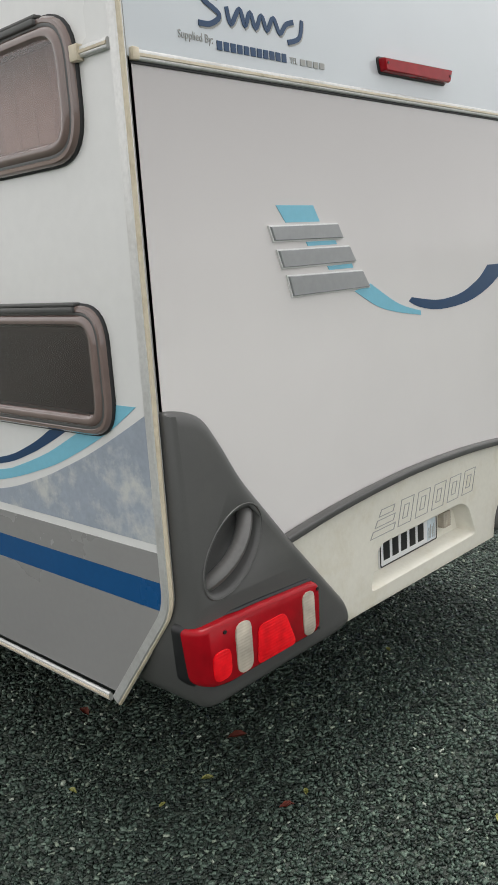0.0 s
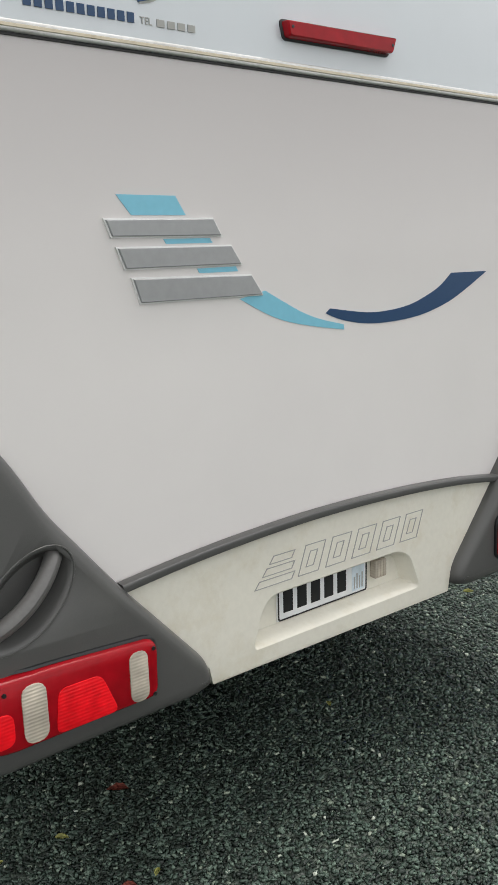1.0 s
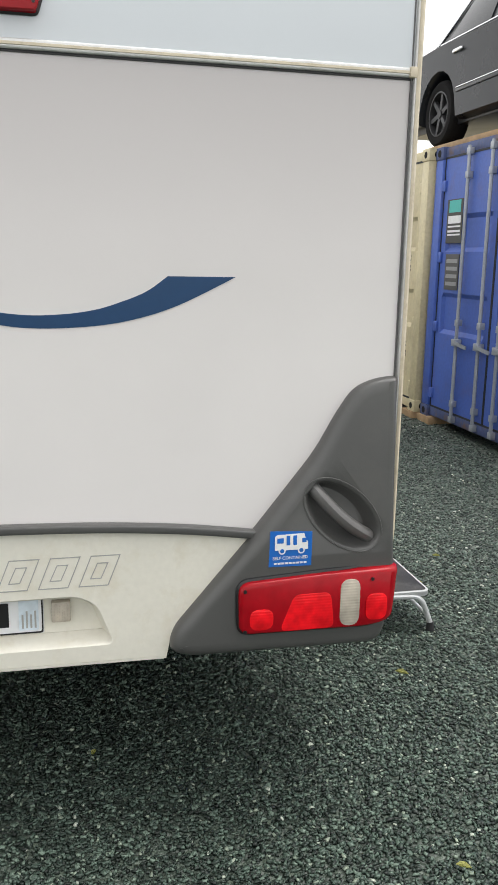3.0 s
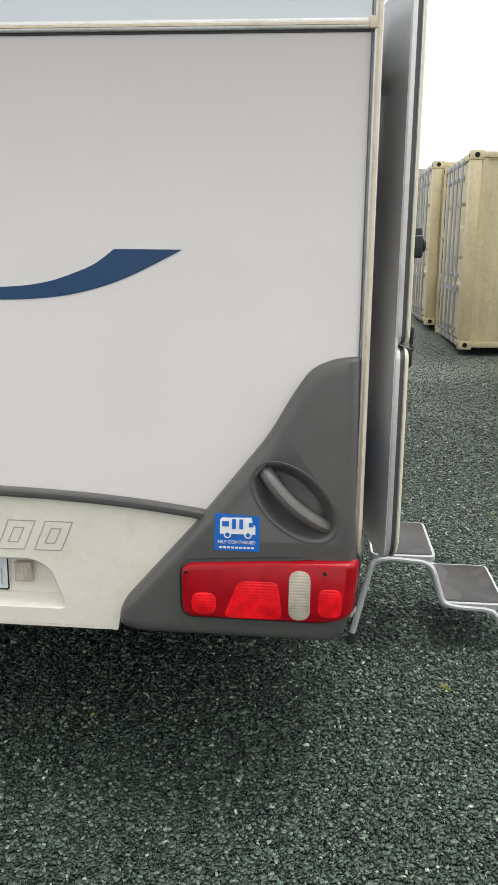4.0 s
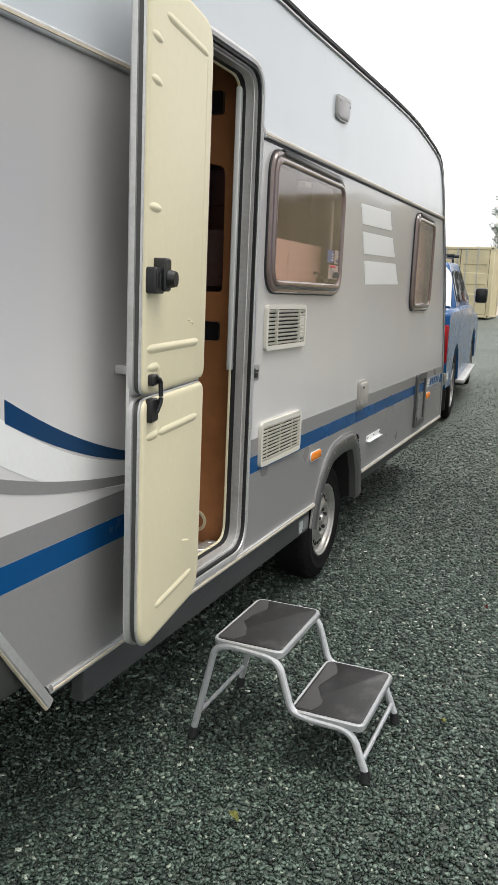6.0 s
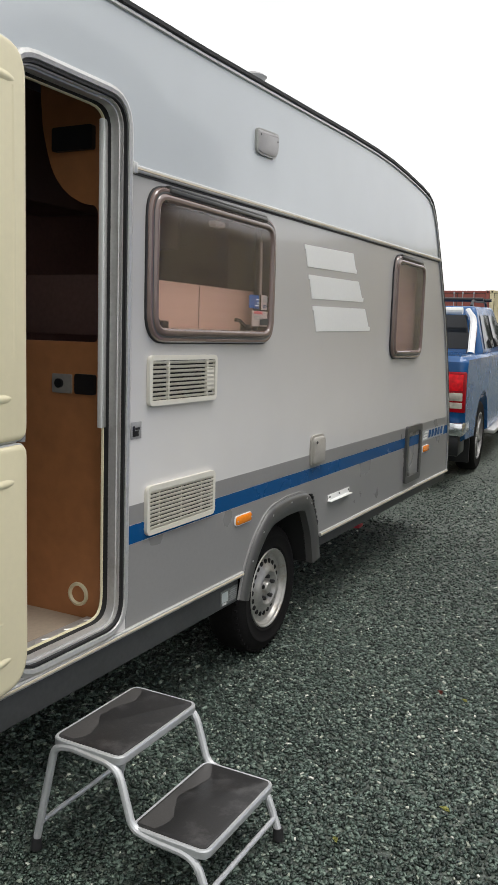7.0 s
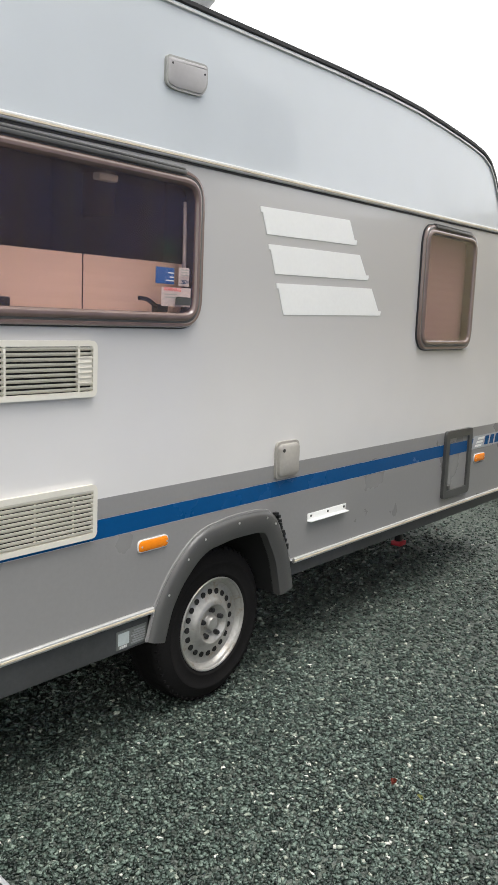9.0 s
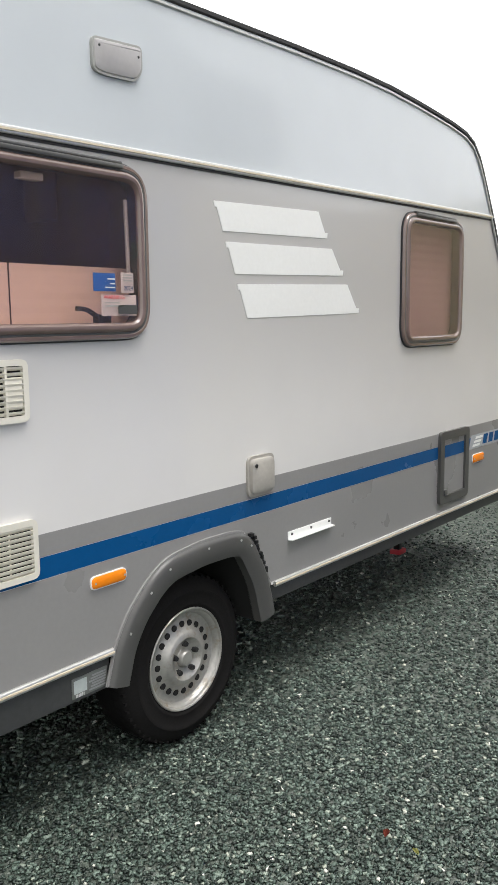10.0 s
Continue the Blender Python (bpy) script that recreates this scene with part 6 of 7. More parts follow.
# blue container, doors to the lane
BX, BY, BZ = -6.945, 6.10, 0.075
cb, lv = container(BX, BY, BZ, M_CBLUE, "worn blue shipping container with rusty posts on timber blocks", posts=M_FLAKE)
right = lv[1]
stencil("309572", 0.165, BX + 1.935, BY + 0.034, BZ + 2.005, M_PRINTW, right, 0.60)
stencil("22G1", 0.165, BX + 1.935, BY + 0.034, BZ + 1.865, M_PRINTW, right, 0.60)
for i, w in enumerate(("30.480 KGS", "67.200 LBS", "2.220 KGS", "4.890 LBS", "28.260 KGS", "62.310 LBS", "33.2 CU.M.", "1.170 CU.FT")):
    stencil(w, 0.070, BX + 1.935, BY + 0.034, BZ + 1.50 - 0.062 * i, M_PRINTW, right, 0.68)
for i, w in ((0, "MAX.GROSS"), (2, "TARE"), (4, "NET"), (6, "CU.CAP.")):
    stencil(w, 0.070, BX + 1.43, BY + 0.034, BZ + 1.50 - 0.062 * i, M_PRINTW, right, 0.62)
left = lv[0]
boxed("decal", (BX + 0.26, BX + 0.57, BY + 0.0315, BY + 0.0345, BZ + 1.70, BZ + 2.10), M_PRINTK, left, "black owner decal with green and blue block", bev=0)
boxed("decal_block", (BX + 0.30, BX + 0.53, BY + 0.0300, BY + 0.0330, BZ + 1.98, BZ + 2.09), mat("teal_film", (0.05, 0.45, 0.40), 0.4), left, bev=0)
for i, (z, h) in enumerate(((1.88, 0.07), (1.845, 0.015), (1.80, 0.02), (1.77, 0.015))):
    boxed("decal_bar", (BX + 0.29, BX + 0.54, BY + 0.0300, BY + 0.0330, BZ + z, BZ + z + h), M_PRINTW, left, bev=0)
o = boxed("rating_plate", (BX + 0.30, BX + 0.57, BY + 0.026, BY + 0.034, BZ + 1.27, BZ + 1.60), M_PLASTIC, left, "dark rating plate", bev=0)
for i in range(4):
    boxed("plate_bar", (BX + 0.325, BX + 0.545, BY + 0.024, BY + 0.0275, BZ + 1.31 + 0.07 * i, BZ + 1.345 + 0.07 * i), M_EMBLEM, o, bev=0)
# cream container beside it
CX, CY, CZ = -9.425, 6.05, 0.085
cc, lc = container(CX, CY, CZ, M_CCREAM, "cream shipping container with dark stencilled codes", rods=((0.2, 0.6), (0.14,)))
stencil("BSLU800501 6", 0.13, CX + 1.44, CY + 0.034, CZ + 2.06, M_PRINTK, lc[1], 0.62)
stencil("22G1", 0.13, CX + 1.60, CY + 0.034, CZ + 1.94, M_PRINTK, lc[1], 0.62)
for i, w in ((0, "MAX GR"), (1, "TARE"), (6, "NET"), (7, "CU CAP")):
    stencil(w, 0.085, CX + 1.42, CY + 0.034, CZ + 1.50 - 0.10 * i if i < 2 else CZ + 0.62 - 0.10 * (i - 6), M_PRINTK, lc[1])
    for k in range(2):
        boxed("stencil_bar", (CX + 1.86, CX + 2.08, CY + 0.031, CY + 0.034, (CZ + 1.52 - 0.10 * i if i < 2 else CZ + 0.64 - 0.10 * (i - 6)) + 0.035 * k, (CZ + 1.545 - 0.10 * i if i < 2 else CZ + 0.665 - 0.10 * (i - 6)) + 0.035 * k), M_PRINTK, lc[1], bev=0)
# farther along the lane
for x, y, paint, lb in ((-13.15, 5.15, M_CCREAM, "cream shipping container with rust streaks"), (-15.62, 4.98, M_CCREAM, "cream shipping container with rusty corner"), (-18.09, 4.82, M_CGREY, "pale grey corrugated shipping container")):
    container(x, y, ground_height(x + 1.2) + 0.02, paint, lb, doors=paint is not M_CGREY, posts=None)
# yard end: cream, red and yellow container ends
for y, x, paint, lb in ((-1.60, -34.5, M_CCREAM, "cream shipping container across the yard"), (-4.10, -34.8, M_CRED, "faded red shipping container across the yard"), (-6.65, -34.0, M_CYEL, "yellow shipping container across the yard")):
    c, _ = container(x, y, ground_height(x), paint, lb, length=2.44 * 1.0, group="containers across the yard")
    c.rotation_euler = (0, 0, radians(90))
# red container with yellow letters beyond the sand road
cr_, _ = container(-57.4, 4.17, ground_height(-56), M_CRED, "faded red shipping container with yellow letters", doors=False, group="containers across the yard")
M_YEL = mat("yellow_letter_paint", (0.75, 0.50, 0.06), 0.5)
for i, ch in enumerate("GOLD"):
    lettering("letter", ch, 0.46, Matrix(((0, 0, 1, -54.955), (1, 0, 0, 4.84), (0, 1, 0, ground_height(-56) + 2.12 - 0.43 * i), (0, 0, 0, 1))), M_YEL, cr_, "yellow painted letter", depth=0.004)
# timber blocks under the near containers
for x, y in ((BX + 2.30, BY + 0.05), (BX + 0.12, BY + 0.05), (CX + 2.30, CY + 0.05), (CX + 0.10, CY + 0.05)):
    b_ = boxed("timber_block", (x - 0.15, x + 0.13, y - 0.07, y + 0.22, -0.02, 0.084), M_TIMBER, None, bev=0.008)
    tagged(b_, "weathered timber packing block under a container", "block", "timber packing blocks")
for y0, y1 in ((6.18, 6.38),):
    b_ = boxed("timber_plank", (BX - 0.35, BX + 2.5, y0, y1, BZ + 2.592, BZ + 2.64), M_TIMBER, None, bev=0.006)
    tagged(b_, "long weathered plank lying on a container roof", "plank", "planks on the containers")
    b2 = copy_thing(b_, pose(0, 1.45, 0.0))


# ---- vehicles ----
M_CARDARK = mat("dusty_charcoal_paint", (0.011, 0.012, 0.015), 0.28, var=0.15, spec=0.3, stain=(0.04, 0.04, 0.04), stain_amount=0.15)
M_UTE = mat("metallic_blue_paint", (0.004, 0.075, 0.235), 0.25, 0.1, var=0.08, coat=0.25)
M_VWHITE = mat("white_truck_paint", (0.72, 0.72, 0.70), 0.35, var=0.08, coat=0.2)
M_CARGLASS = mat("dark_car_glass", (0.015, 0.017, 0.02), 0.05, var=0.05, spec=0.4)
M_CHROME = mat("chrome", (0.75, 0.76, 0.77), 0.15, 1.0, var=0.05)
M_ALLOY = mat("dull_black_alloy", (0.022, 0.022, 0.024), 0.45, 0.3, var=0.15)


def slab(name, prof, y0, y1, material, parent, edge=0.04, drop=0.02, label="", angle=40):
    """A side outline (x, z) carried across from y0 to y1 with softened edges."""
    lp = [Vector(p) for p in prof]
    loops = [(y0, drop), (y0 + edge * 0.4, drop * 0.3), (y0 + edge, 0.0), (y1 - edge, 0.0), (y1 - edge * 0.4, drop * 0.3), (y1, drop)]
    bm = bmesh.new()
    rows_ = [[bm.verts.new((p.x, y, p.y)) for p in inset(lp, d)] for y, d in loops]
    n = len(lp)
    for a, b in zip(rows_, rows_[1:]):
        for i in range(n):
            bm.faces.new((a[i], a[(i + 1) % n], b[(i + 1) % n], b[i]))
    for y, d, row in ((y0, drop, rows_[0]), (y1, drop, rows_[-1])):
        q = inset(lp, d)
        for t in geometry.tessellate_polygon([[Vector((p.x, p.y, 0)) for p in q]]):
            try:
                bm.faces.new([row[i] for i in t])
            except ValueError:
                pass
    return part(name, bm, material, parent, label, angle=angle)


def arc(cx, cz, r, a0, a1, n=10):
    return [(cx + r * math.cos(a0 + (a1 - a0) * i / n), cz + r * math.sin(a0 + (a1 - a0) * i / n)) for i in range(n + 1)]


def cabin(name, prof_low, prof_high, y0, y1, tuck, material, parent, label=""):
    """Greenhouse: bottom outline points (x, z) joined to roof points, leaning in by tuck."""
    bm = bmesh.new()
    lo = [Vector((x, y, z)) for (x, z), y in ((prof_low[0], y0), (prof_low[1], y0), (prof_low[1], y1), (prof_low[0], y1))]
    hi = [Vector((x, y, z)) for (x, z), y in ((prof_high[0], y0 + tuck), (prof_high[1], y0 + tuck), (prof_high[1], y1 - tuck), (prof_high[0], y1 - tuck))]
    a, b = [bm.verts.new(p) for p in lo], [bm.verts.new(p) for p in hi]
    for i in range(4):
        bm.faces.new((a[i], a[(i + 1) % 4], b[(i + 1) % 4], b[i]))
    bm.faces.new(b)
    bm.faces.new(a[::-1])
    bmesh.ops.bevel(bm, geom=list(bm.edges), offset=0.05, segments=3, affect="EDGES", profile=0.6)
    return part(name, bm, material, parent, label)


def pane4(name, pts, material, parent, off, label=""):
    """A flat window between four corner points, lifted along off."""
    bm = bmesh.new()
    off = Vector(off)
    c = sum((Vector(p) for p in pts), Vector()) / len(pts)
    loft(bm, [[Vector(p) - off for p in pts], [Vector(p) + off for p in pts], [Vector(p).lerp(c, 0.03) + off * 1.3 for p in pts]], cap1=True)
    return part(name, bm, material, parent, label, angle=20)


def car_wheel(cx, cy, cz, s, parent, R=0.31, spokes=6, face=None):
    bm = bmesh.new()
    rim_r = R * 0.68
    lathe(bm, [(rim_r, 0.0), (rim_r + 0.02, s * 0.008), (R - 0.03, s * 0.006), (R - 0.008, -s * 0.012), (R, -s * 0.035), (R, -s * 0.17), (R - 0.02, -s * 0.20), (rim_r, -s * 0.20)], (cx, cy, cz), 40)
    w = part("wheel", bm, M_TYRE, parent, "black tyre on a spoked alloy wheel")
    bm = bmesh.new()
    lathe(bm, [(rim_r, s * 0.002), (rim_r - 0.015, s * 0.004), (rim_r - 0.025, -s * 0.03), (rim_r - 0.03, -s * 0.12), (0.001, -s * 0.12)], (cx, cy, cz), 40)
    rim = part("rim", bm, face or M_ALLOY, w)
    for i in range(spokes):
        t = 2 * math.pi * i / spokes + 0.3
        d = Vector((math.cos(t), 0, math.sin(t)))
        q = Vector((-d.z, 0, d.x))
        bm = bmesh.new()
        a, b = Vector((cx, cy - s * 0.015, cz)) + d * 0.03, Vector((cx, cy - s * 0.008, cz)) + d * (rim_r - 0.012)
        loft(bm, [[p + q * w_ + Vector((0, s * h, 0)) for w_, h in ((-ww, -0.03), (-ww * 0.7, 0.0), (ww * 0.7, 0.0), (ww, -0.03))] for p, ww in ((a, 0.035), (b, 0.026))], cap0=True, cap1=True)
        part("spoke", bm, face or M_ALLOY, rim)
    part("hub", cyl(bmesh.new(), (cx, cy - s * 0.06, cz), (cx, cy - s * 0.006, cz), 0.05, 0.04, n=16), face or M_ALLOY, rim)
    return w


def sedan(xr, y0, zb):
    """Dark saloon parked along x on the container roofs; its tail at xr, its wheels' foot at zb."""
    c = thing("saloon_car", (xr + 2.3, y0 + 0.85, zb), "dusty charcoal saloon car parked on top of containers", "car")
    y1 = y0 + 1.70
    wr, wf = xr + 1.13, xr + 3.68
    z = lambda h: zb + h
    body = [(xr + 0.05, z(0.30)), (xr + 0.0, z(0.42)), (xr + 0.02, z(0.62)), (xr + 0.10, z(0.86)), (xr + 0.35, z(0.935)), (xr + 1.0, z(0.955)), (xr + 2.2, z(0.93)), (xr + 3.1, z(0.91)), (xr + 4.1, z(0.80)), (xr + 4.55, z(0.66)), (xr + 4.62, z(0.45)), (xr + 4.52, z(0.22)), (wf + 0.40, z(0.20))] + arc(wf, z(0.31), 0.36, 0.0, math.pi)[1:-1] + [(wf - 0.40, z(0.20)), (wr + 0.40, z(0.20))] + arc(wr, z(0.31), 0.36, 0.0, math.pi)[1:-1] + [(wr - 0.40, z(0.24))]
    b = slab("car_body", body, y0, y1, M_CARDARK, c, 0.10, 0.03)
    cabin("car_cabin", ((xr + 0.75, z(0.92)), (xr + 3.25, z(0.90))), ((xr + 1.35, z(1.37)), (xr + 2.45, z(1.38))), y0 + 0.06, y1 - 0.06, 0.17, M_CARDARK, c)
    tk = 0.17 / 0.46

    def sp_(x, h, e=0.0):
        return (xr + x, y0 + 0.06 + (h - 0.92) * tk - 0.004, z(h))
    pane4("side_window", [sp_(1.18, 0.97), sp_(1.98, 0.97), sp_(1.98, 1.30), sp_(1.45, 1.30)], M_CARGLASS, c, (0, -0.004, 0.002), "dark side window")
    pane4("side_window", [sp_(2.06, 0.97), sp_(2.98, 0.96), sp_(2.42, 1.31), sp_(2.06, 1.31)], M_CARGLASS, c, (0, -0.004, 0.002), "dark side window")
    tube("window_trim", [(xr + 1.05, y0 + 0.055, z(0.955)), (xr + 3.0, y0 + 0.055, z(0.945))], 0.010, M_CHROME, c, rnd=0.01)
    tube("window_trim", [(xr + 0.95, y0 + 0.07, z(0.96)), (xr + 1.40, y0 + 0.20, z(1.33)), (xr + 2.4, y0 + 0.215, z(1.36))], 0.009, M_CHROME, c)
    for x in (1.55, 2.45):
        bm = bmesh.new()
        box(bm, xr + x - 0.09, xr + x + 0.09, y0 - 0.03, y0 + 0.01, z(0.79), z(0.825), 0.012)
        part("door_handle", bm, M_CHROME, c, "chrome door handle")
    boxed("side_strip", (xr + 1.55, xr + 3.25, y0 - 0.012, y0 + 0.01, z(0.44), z(0.475)), M_CARDARK, c)
    boxed("chrome_strip", (xr + 1.55, xr + 3.25, y0 - 0.016, y0 - 0.010, z(0.476), z(0.484)), M_CHROME, c, bev=0.001)
    bmp = slab("rear_bumper", rounded([(xr + 0.02, z(0.26)), (xr - 0.06, z(0.36)), (xr - 0.07, z(0.50)), (xr + 0.01, z(0.59)), (xr + 0.30, z(0.60)), (xr + 0.66, z(0.56)), (xr + 0.72, z(0.27))], [0.05, 0.05, 0.05, 0.05, 0.05, 0.05, 0.03], 3), y0 - 0.015, y1 + 0.015, M_CARDARK, c, 0.05, 0.015)
    boxed("tail_lamp", (xr - 0.005, xr + 0.10, y0 + 0.0, y0 + 0.32, z(0.64), z(0.80)), M_RED, c)
    boxed("floor_pan", (xr + 0.3, xr + 4.4, y0 + 0.1, y1 - 0.1, z(0.18), z(0.32)), M_BLACK, c)
    boxed("mirror", (xr + 2.95, xr + 3.08, y0 - 0.14, y0 + 0.03, z(0.96), z(1.08)), M_CARDARK, c, bev=0.03)
    for x in (wr, wf):
        car_wheel(x, y0 + 0.03, z(0.31), -1, c)
        car_wheel(x, y1 - 0.03, z(0.31), 1, c)
    return c


sedan(-8.36, 6.20, BZ + 2.642)


def ute():
    c = thing("pickup_truck", (-9.8, 2.27, 0.14), "metallic blue double-cab pickup hitched before the caravan", "pickup truck")
    y0, y1 = 1.335, 3.205
    wr, wf, wz = -9.85, -12.95, 0.53
    xr = -8.66
    body = [(xr, 0.72), (xr - 0.01, 1.40), (xr - 0.06, 1.455), (-10.0, 1.44), (-12.0, 1.42), (-12.3, 1.36), (-13.4, 1.26), (-13.85, 1.12), (-13.95, 0.85), (-13.9, 0.55), (wf - 0.50, 0.52)] + arc(wf, wz, 0.47, math.pi, 0.0)[1:-1] + [(wf + 0.50, 0.52), (wr - 0.50, 0.52)] + arc(wr, wz, 0.47, math.pi, 0.0)[1:-1] + [(wr + 0.50, 0.56), (xr - 0.06, 0.60)]
    slab("truck_body", body, y0, y1, M_UTE, c, 0.09, 0.035, "metallic blue body")
    cabin("truck_cabin", ((-10.02, 1.42), (-12.35, 1.40)), ((-10.30, 1.965), (-11.75, 1.965)), y0 + 0.05, y1 - 0.05, 0.16, M_UTE, c, "metallic blue cabin")
    tk = 0.16 / 0.55

    def sp_(x, h):
        return (x, y1 - 0.05 - (h - 1.42) * tk + 0.004, h)
    pane4("side_window", [sp_(-10.22, 1.48), sp_(-11.0, 1.48), sp_(-11.0, 1.86), sp_(-10.42, 1.86)], M_CARGLASS, c, (0, 0.004, 0.002), "dark side window")
    pane4("side_window", [sp_(-11.08, 1.48), sp_(-12.15, 1.47), sp_(-11.72, 1.86), sp_(-11.08, 1.86)], M_CARGLASS, c, (0, 0.004, 0.002), "dark side window")

    def bp_(y, h):
        return (-10.02 - (h - 1.42) * 0.28 / 0.545 + 0.004, y, h)
    pane4("rear_window", [bp_(y0 + 0.20, 1.48), bp_(y1 - 0.20, 1.48), bp_(y1 - 0.30, 1.86), bp_(y0 + 0.30, 1.86)], M_CARGLASS, c, (0.004, 0, 0.002), "dark rear window")
    # pale sports bar behind the cabin
    for y, s in ((y1 - 0.12, 1), (y0 + 0.12, -1)):
        tube("sports_bar", [(-9.55, y, 1.44), (-9.98, y - s * 0.05, 1.80), (-10.25, y - s * 0.16, 1.90)], 0.045, M_CHROME, c, "polished sports bar leg", rnd=0.15)
    tube("sports_bar_top", [(-10.0, y1 - 0.30, 1.905), (-10.0, y0 + 0.30, 1.905)], 0.04, M_VWHITE, c, rnd=0.02)
    for y in (y0 + 0.28, y1 - 0.28):
        tube("roof_rail", [(-10.45, y, 1.97), (-10.55, y, 2.03), (-11.55, y, 2.03), (-11.65, y, 1.97)], 0.016, M_BLACK, c, "black roof rail", rnd=0.05)
    for x in (-10.7, -11.4):
        tube("roof_bar", [(x, y0 + 0.18, 2.05), (x, y1 - 0.18, 2.05)], 0.02, M_BLACK, c, "black roof bar", rnd=0.01)
    boxed("tailgate", (xr - 0.01, xr + 0.022, y0 + 0.215, y1 - 0.215, 0.80, 1.43), M_UTE, c, "blue tailgate", bev=0.012)
    boxed("tailgate_handle", (xr + 0.02, xr + 0.04, 2.15, 2.40, 1.14, 1.22), M_BLACK, c)
    for s, ya in ((1, y1), (-1, y0)):
        u = lambda a: ya - s * a
        lo_, hi_ = sorted((u(0.195), u(0.002)))
        lm = boxed("tail_lamp", (xr - 0.05, xr + 0.020, lo_, hi_, 0.905, 1.305), M_RED, c, "red and clear tail lamp", bev=0.014)
        for z0_, z1_, m_ in ((1.12, 1.28, M_REDB), (1.02, 1.10, M_LENS), (0.945, 1.005, M_LENS)):
            a, b = sorted((u(0.175), u(0.03)))
            boxed("lamp_window", (xr + 0.016, xr + 0.027, a, b, z0_, z1_), m_, lm, bev=0.006)
        boxed("mudflap", (wr + 0.50, wr + 0.53, *sorted((u(0.36), u(0.04))), 0.30, 0.72), M_RUBBER, c, "black rubber mudflap")
        boxed("bumper_end", (xr - 0.30, xr + 0.10, *sorted((u(0.62), u(-0.005))), 0.675, 0.815), M_CHROME, c, "chrome bumper end", bev=0.03)
        boxed("side_step", (wf + 0.55, wr - 0.52, *sorted((u(0.06), u(-0.09))), 0.49, 0.54), M_ALU, c, "aluminium side step", bev=0.015)
    boxed("rear_bumper", (xr - 0.25, xr + 0.09, y0 + 0.6, y1 - 0.6, 0.64, 0.80), M_BLACK, c, bev=0.03)
    boxed("valance", (xr - 0.32, xr + 0.03, y0 + 0.04, y1 - 0.04, 0.47, 0.674), M_BLACK, c, "black lower valance", bev=0.02)
    boxed("underbody", (-13.6, -8.8, y0 + 0.2, y1 - 0.2, 0.42, 0.62), M_BLACK, c)
    part("tow_ball", cyl(bmesh.new(), (-8.6, 2.27, 0.45), (-8.6, 2.27, 0.58), 0.025, n=12), M_CHROME, c)
    boxed("tow_bar", (-8.9, -8.55, 2.22, 2.32, 0.42, 0.48), M_BLACK, c)
    for y, s in ((y1 + 0.10, 1), (y0 - 0.10, -1)):
        boxed("mirror", (-12.0, -11.86, min(y, y + s * 0.16) - 0.06, max(y, y + s * 0.16) - 0.06, 1.44, 1.64), M_BLACK, c, "black door mirror", bev=0.03)
    for x, z in ((wr, wz), (wf, wz)):
        car_wheel(x, y1 - 0.02, z, 1, c, 0.39, 6, M_GREYBAND)
        car_wheel(x, y0 + 0.02, z, -1, c, 0.39, 6, M_GREYBAND)
    c.rotation_euler = (0, radians(1.6), radians(4.2))
    c.location.y -= 0.11
    return c


ute()


def truck(x, y, length, label, cab_h=2.75):
    """Far white lorry seen broadside: cab at +y's end, deck behind."""
    z = ground_height(x)
    c = thing("lorry", (x, y, z), label, "lorry", "lorries across the yard")
    cab = slab("cab", [(y, z + 0.55), (y + 0.05, z + 1.5), (y + 0.35, z + cab_h), (y + 1.9, z + cab_h), (y + 2.0, z + 0.55)], -0.0, 2.3, M_VWHITE, c, 0.1, 0.05)
    for o in c.children:
        o.data.transform(Matrix(((0, 1, 0, x - 2.3), (1, 0, 0, 0), (0, 0, 1, 0), (0, 0, 0, 1))))
    pane4("side_window", [(x + 0.01, y + 0.40, z + 1.55), (x + 0.01, y + 1.35, z + 1.55), (x + 0.01, y + 1.35, z + 2.3), (x + 0.01, y + 0.62, z + 2.3)], M_CARGLASS, c, (0.01, 0, 0))
    boxed("deck", (x - 2.3, x, y + 2.1, y + 2.1 + length, z + 0.95, z + 1.10), M_PLASTIC, c)
    boxed("tray", (x - 2.25, x - 0.05, y + 2.2, y + 2.0 + length, z + 1.10, z + 2.0), M_CGREY, c, "grey dropside tray")
    boxed("chassis", (x - 1.7, x - 0.6, y + 0.3, y + 2.0 + length, z + 0.55, z + 0.95), M_BLACK, c)
    for yy in (y + 0.95, y + 2.6 + length * 0.55):
        bm = bmesh.new()
        lathe(bm, [(0.001, 0.0), (0.26, 0.0), (0.28, 0.02), (0.46, 0.02), (0.50, -0.03), (0.50, -0.28)], (x - 0.02, yy, z + 0.5), 28, axis="x")
        part("wheel", bm, M_TYRE, c)
    return c


truck(-78, -3.2, 0.6, "white lorry cab parked across the yard")
truck(-80, 2.05, 2.2, "white lorry parked beyond the red container", 2.5)
# trailer deck standing between them
tr_ = thing("flat_trailer", (-79, 0.9, ground_height(-79)), "grey box trailer standing across the yard", "trailer")
boxed("trailer_box", (-80, -78, -0.2, 2.05, ground_height(-79) + 0.9, ground_height(-79) + 2.2), M_CGREY, tr_)
boxed("trailer_chassis", (-79.8, -78.2, -0.25, 2.1, ground_height(-79) + 0.5, ground_height(-79) + 0.9), M_BLACK, tr_)
for yy in (0.45, 1.45):
    part("wheel", cyl(bmesh.new(), (-78.4, yy, ground_height(-79) + 0.4), (-78.1, yy, ground_height(-79) + 0.4), 0.4, n=20), M_TYRE, tr_)

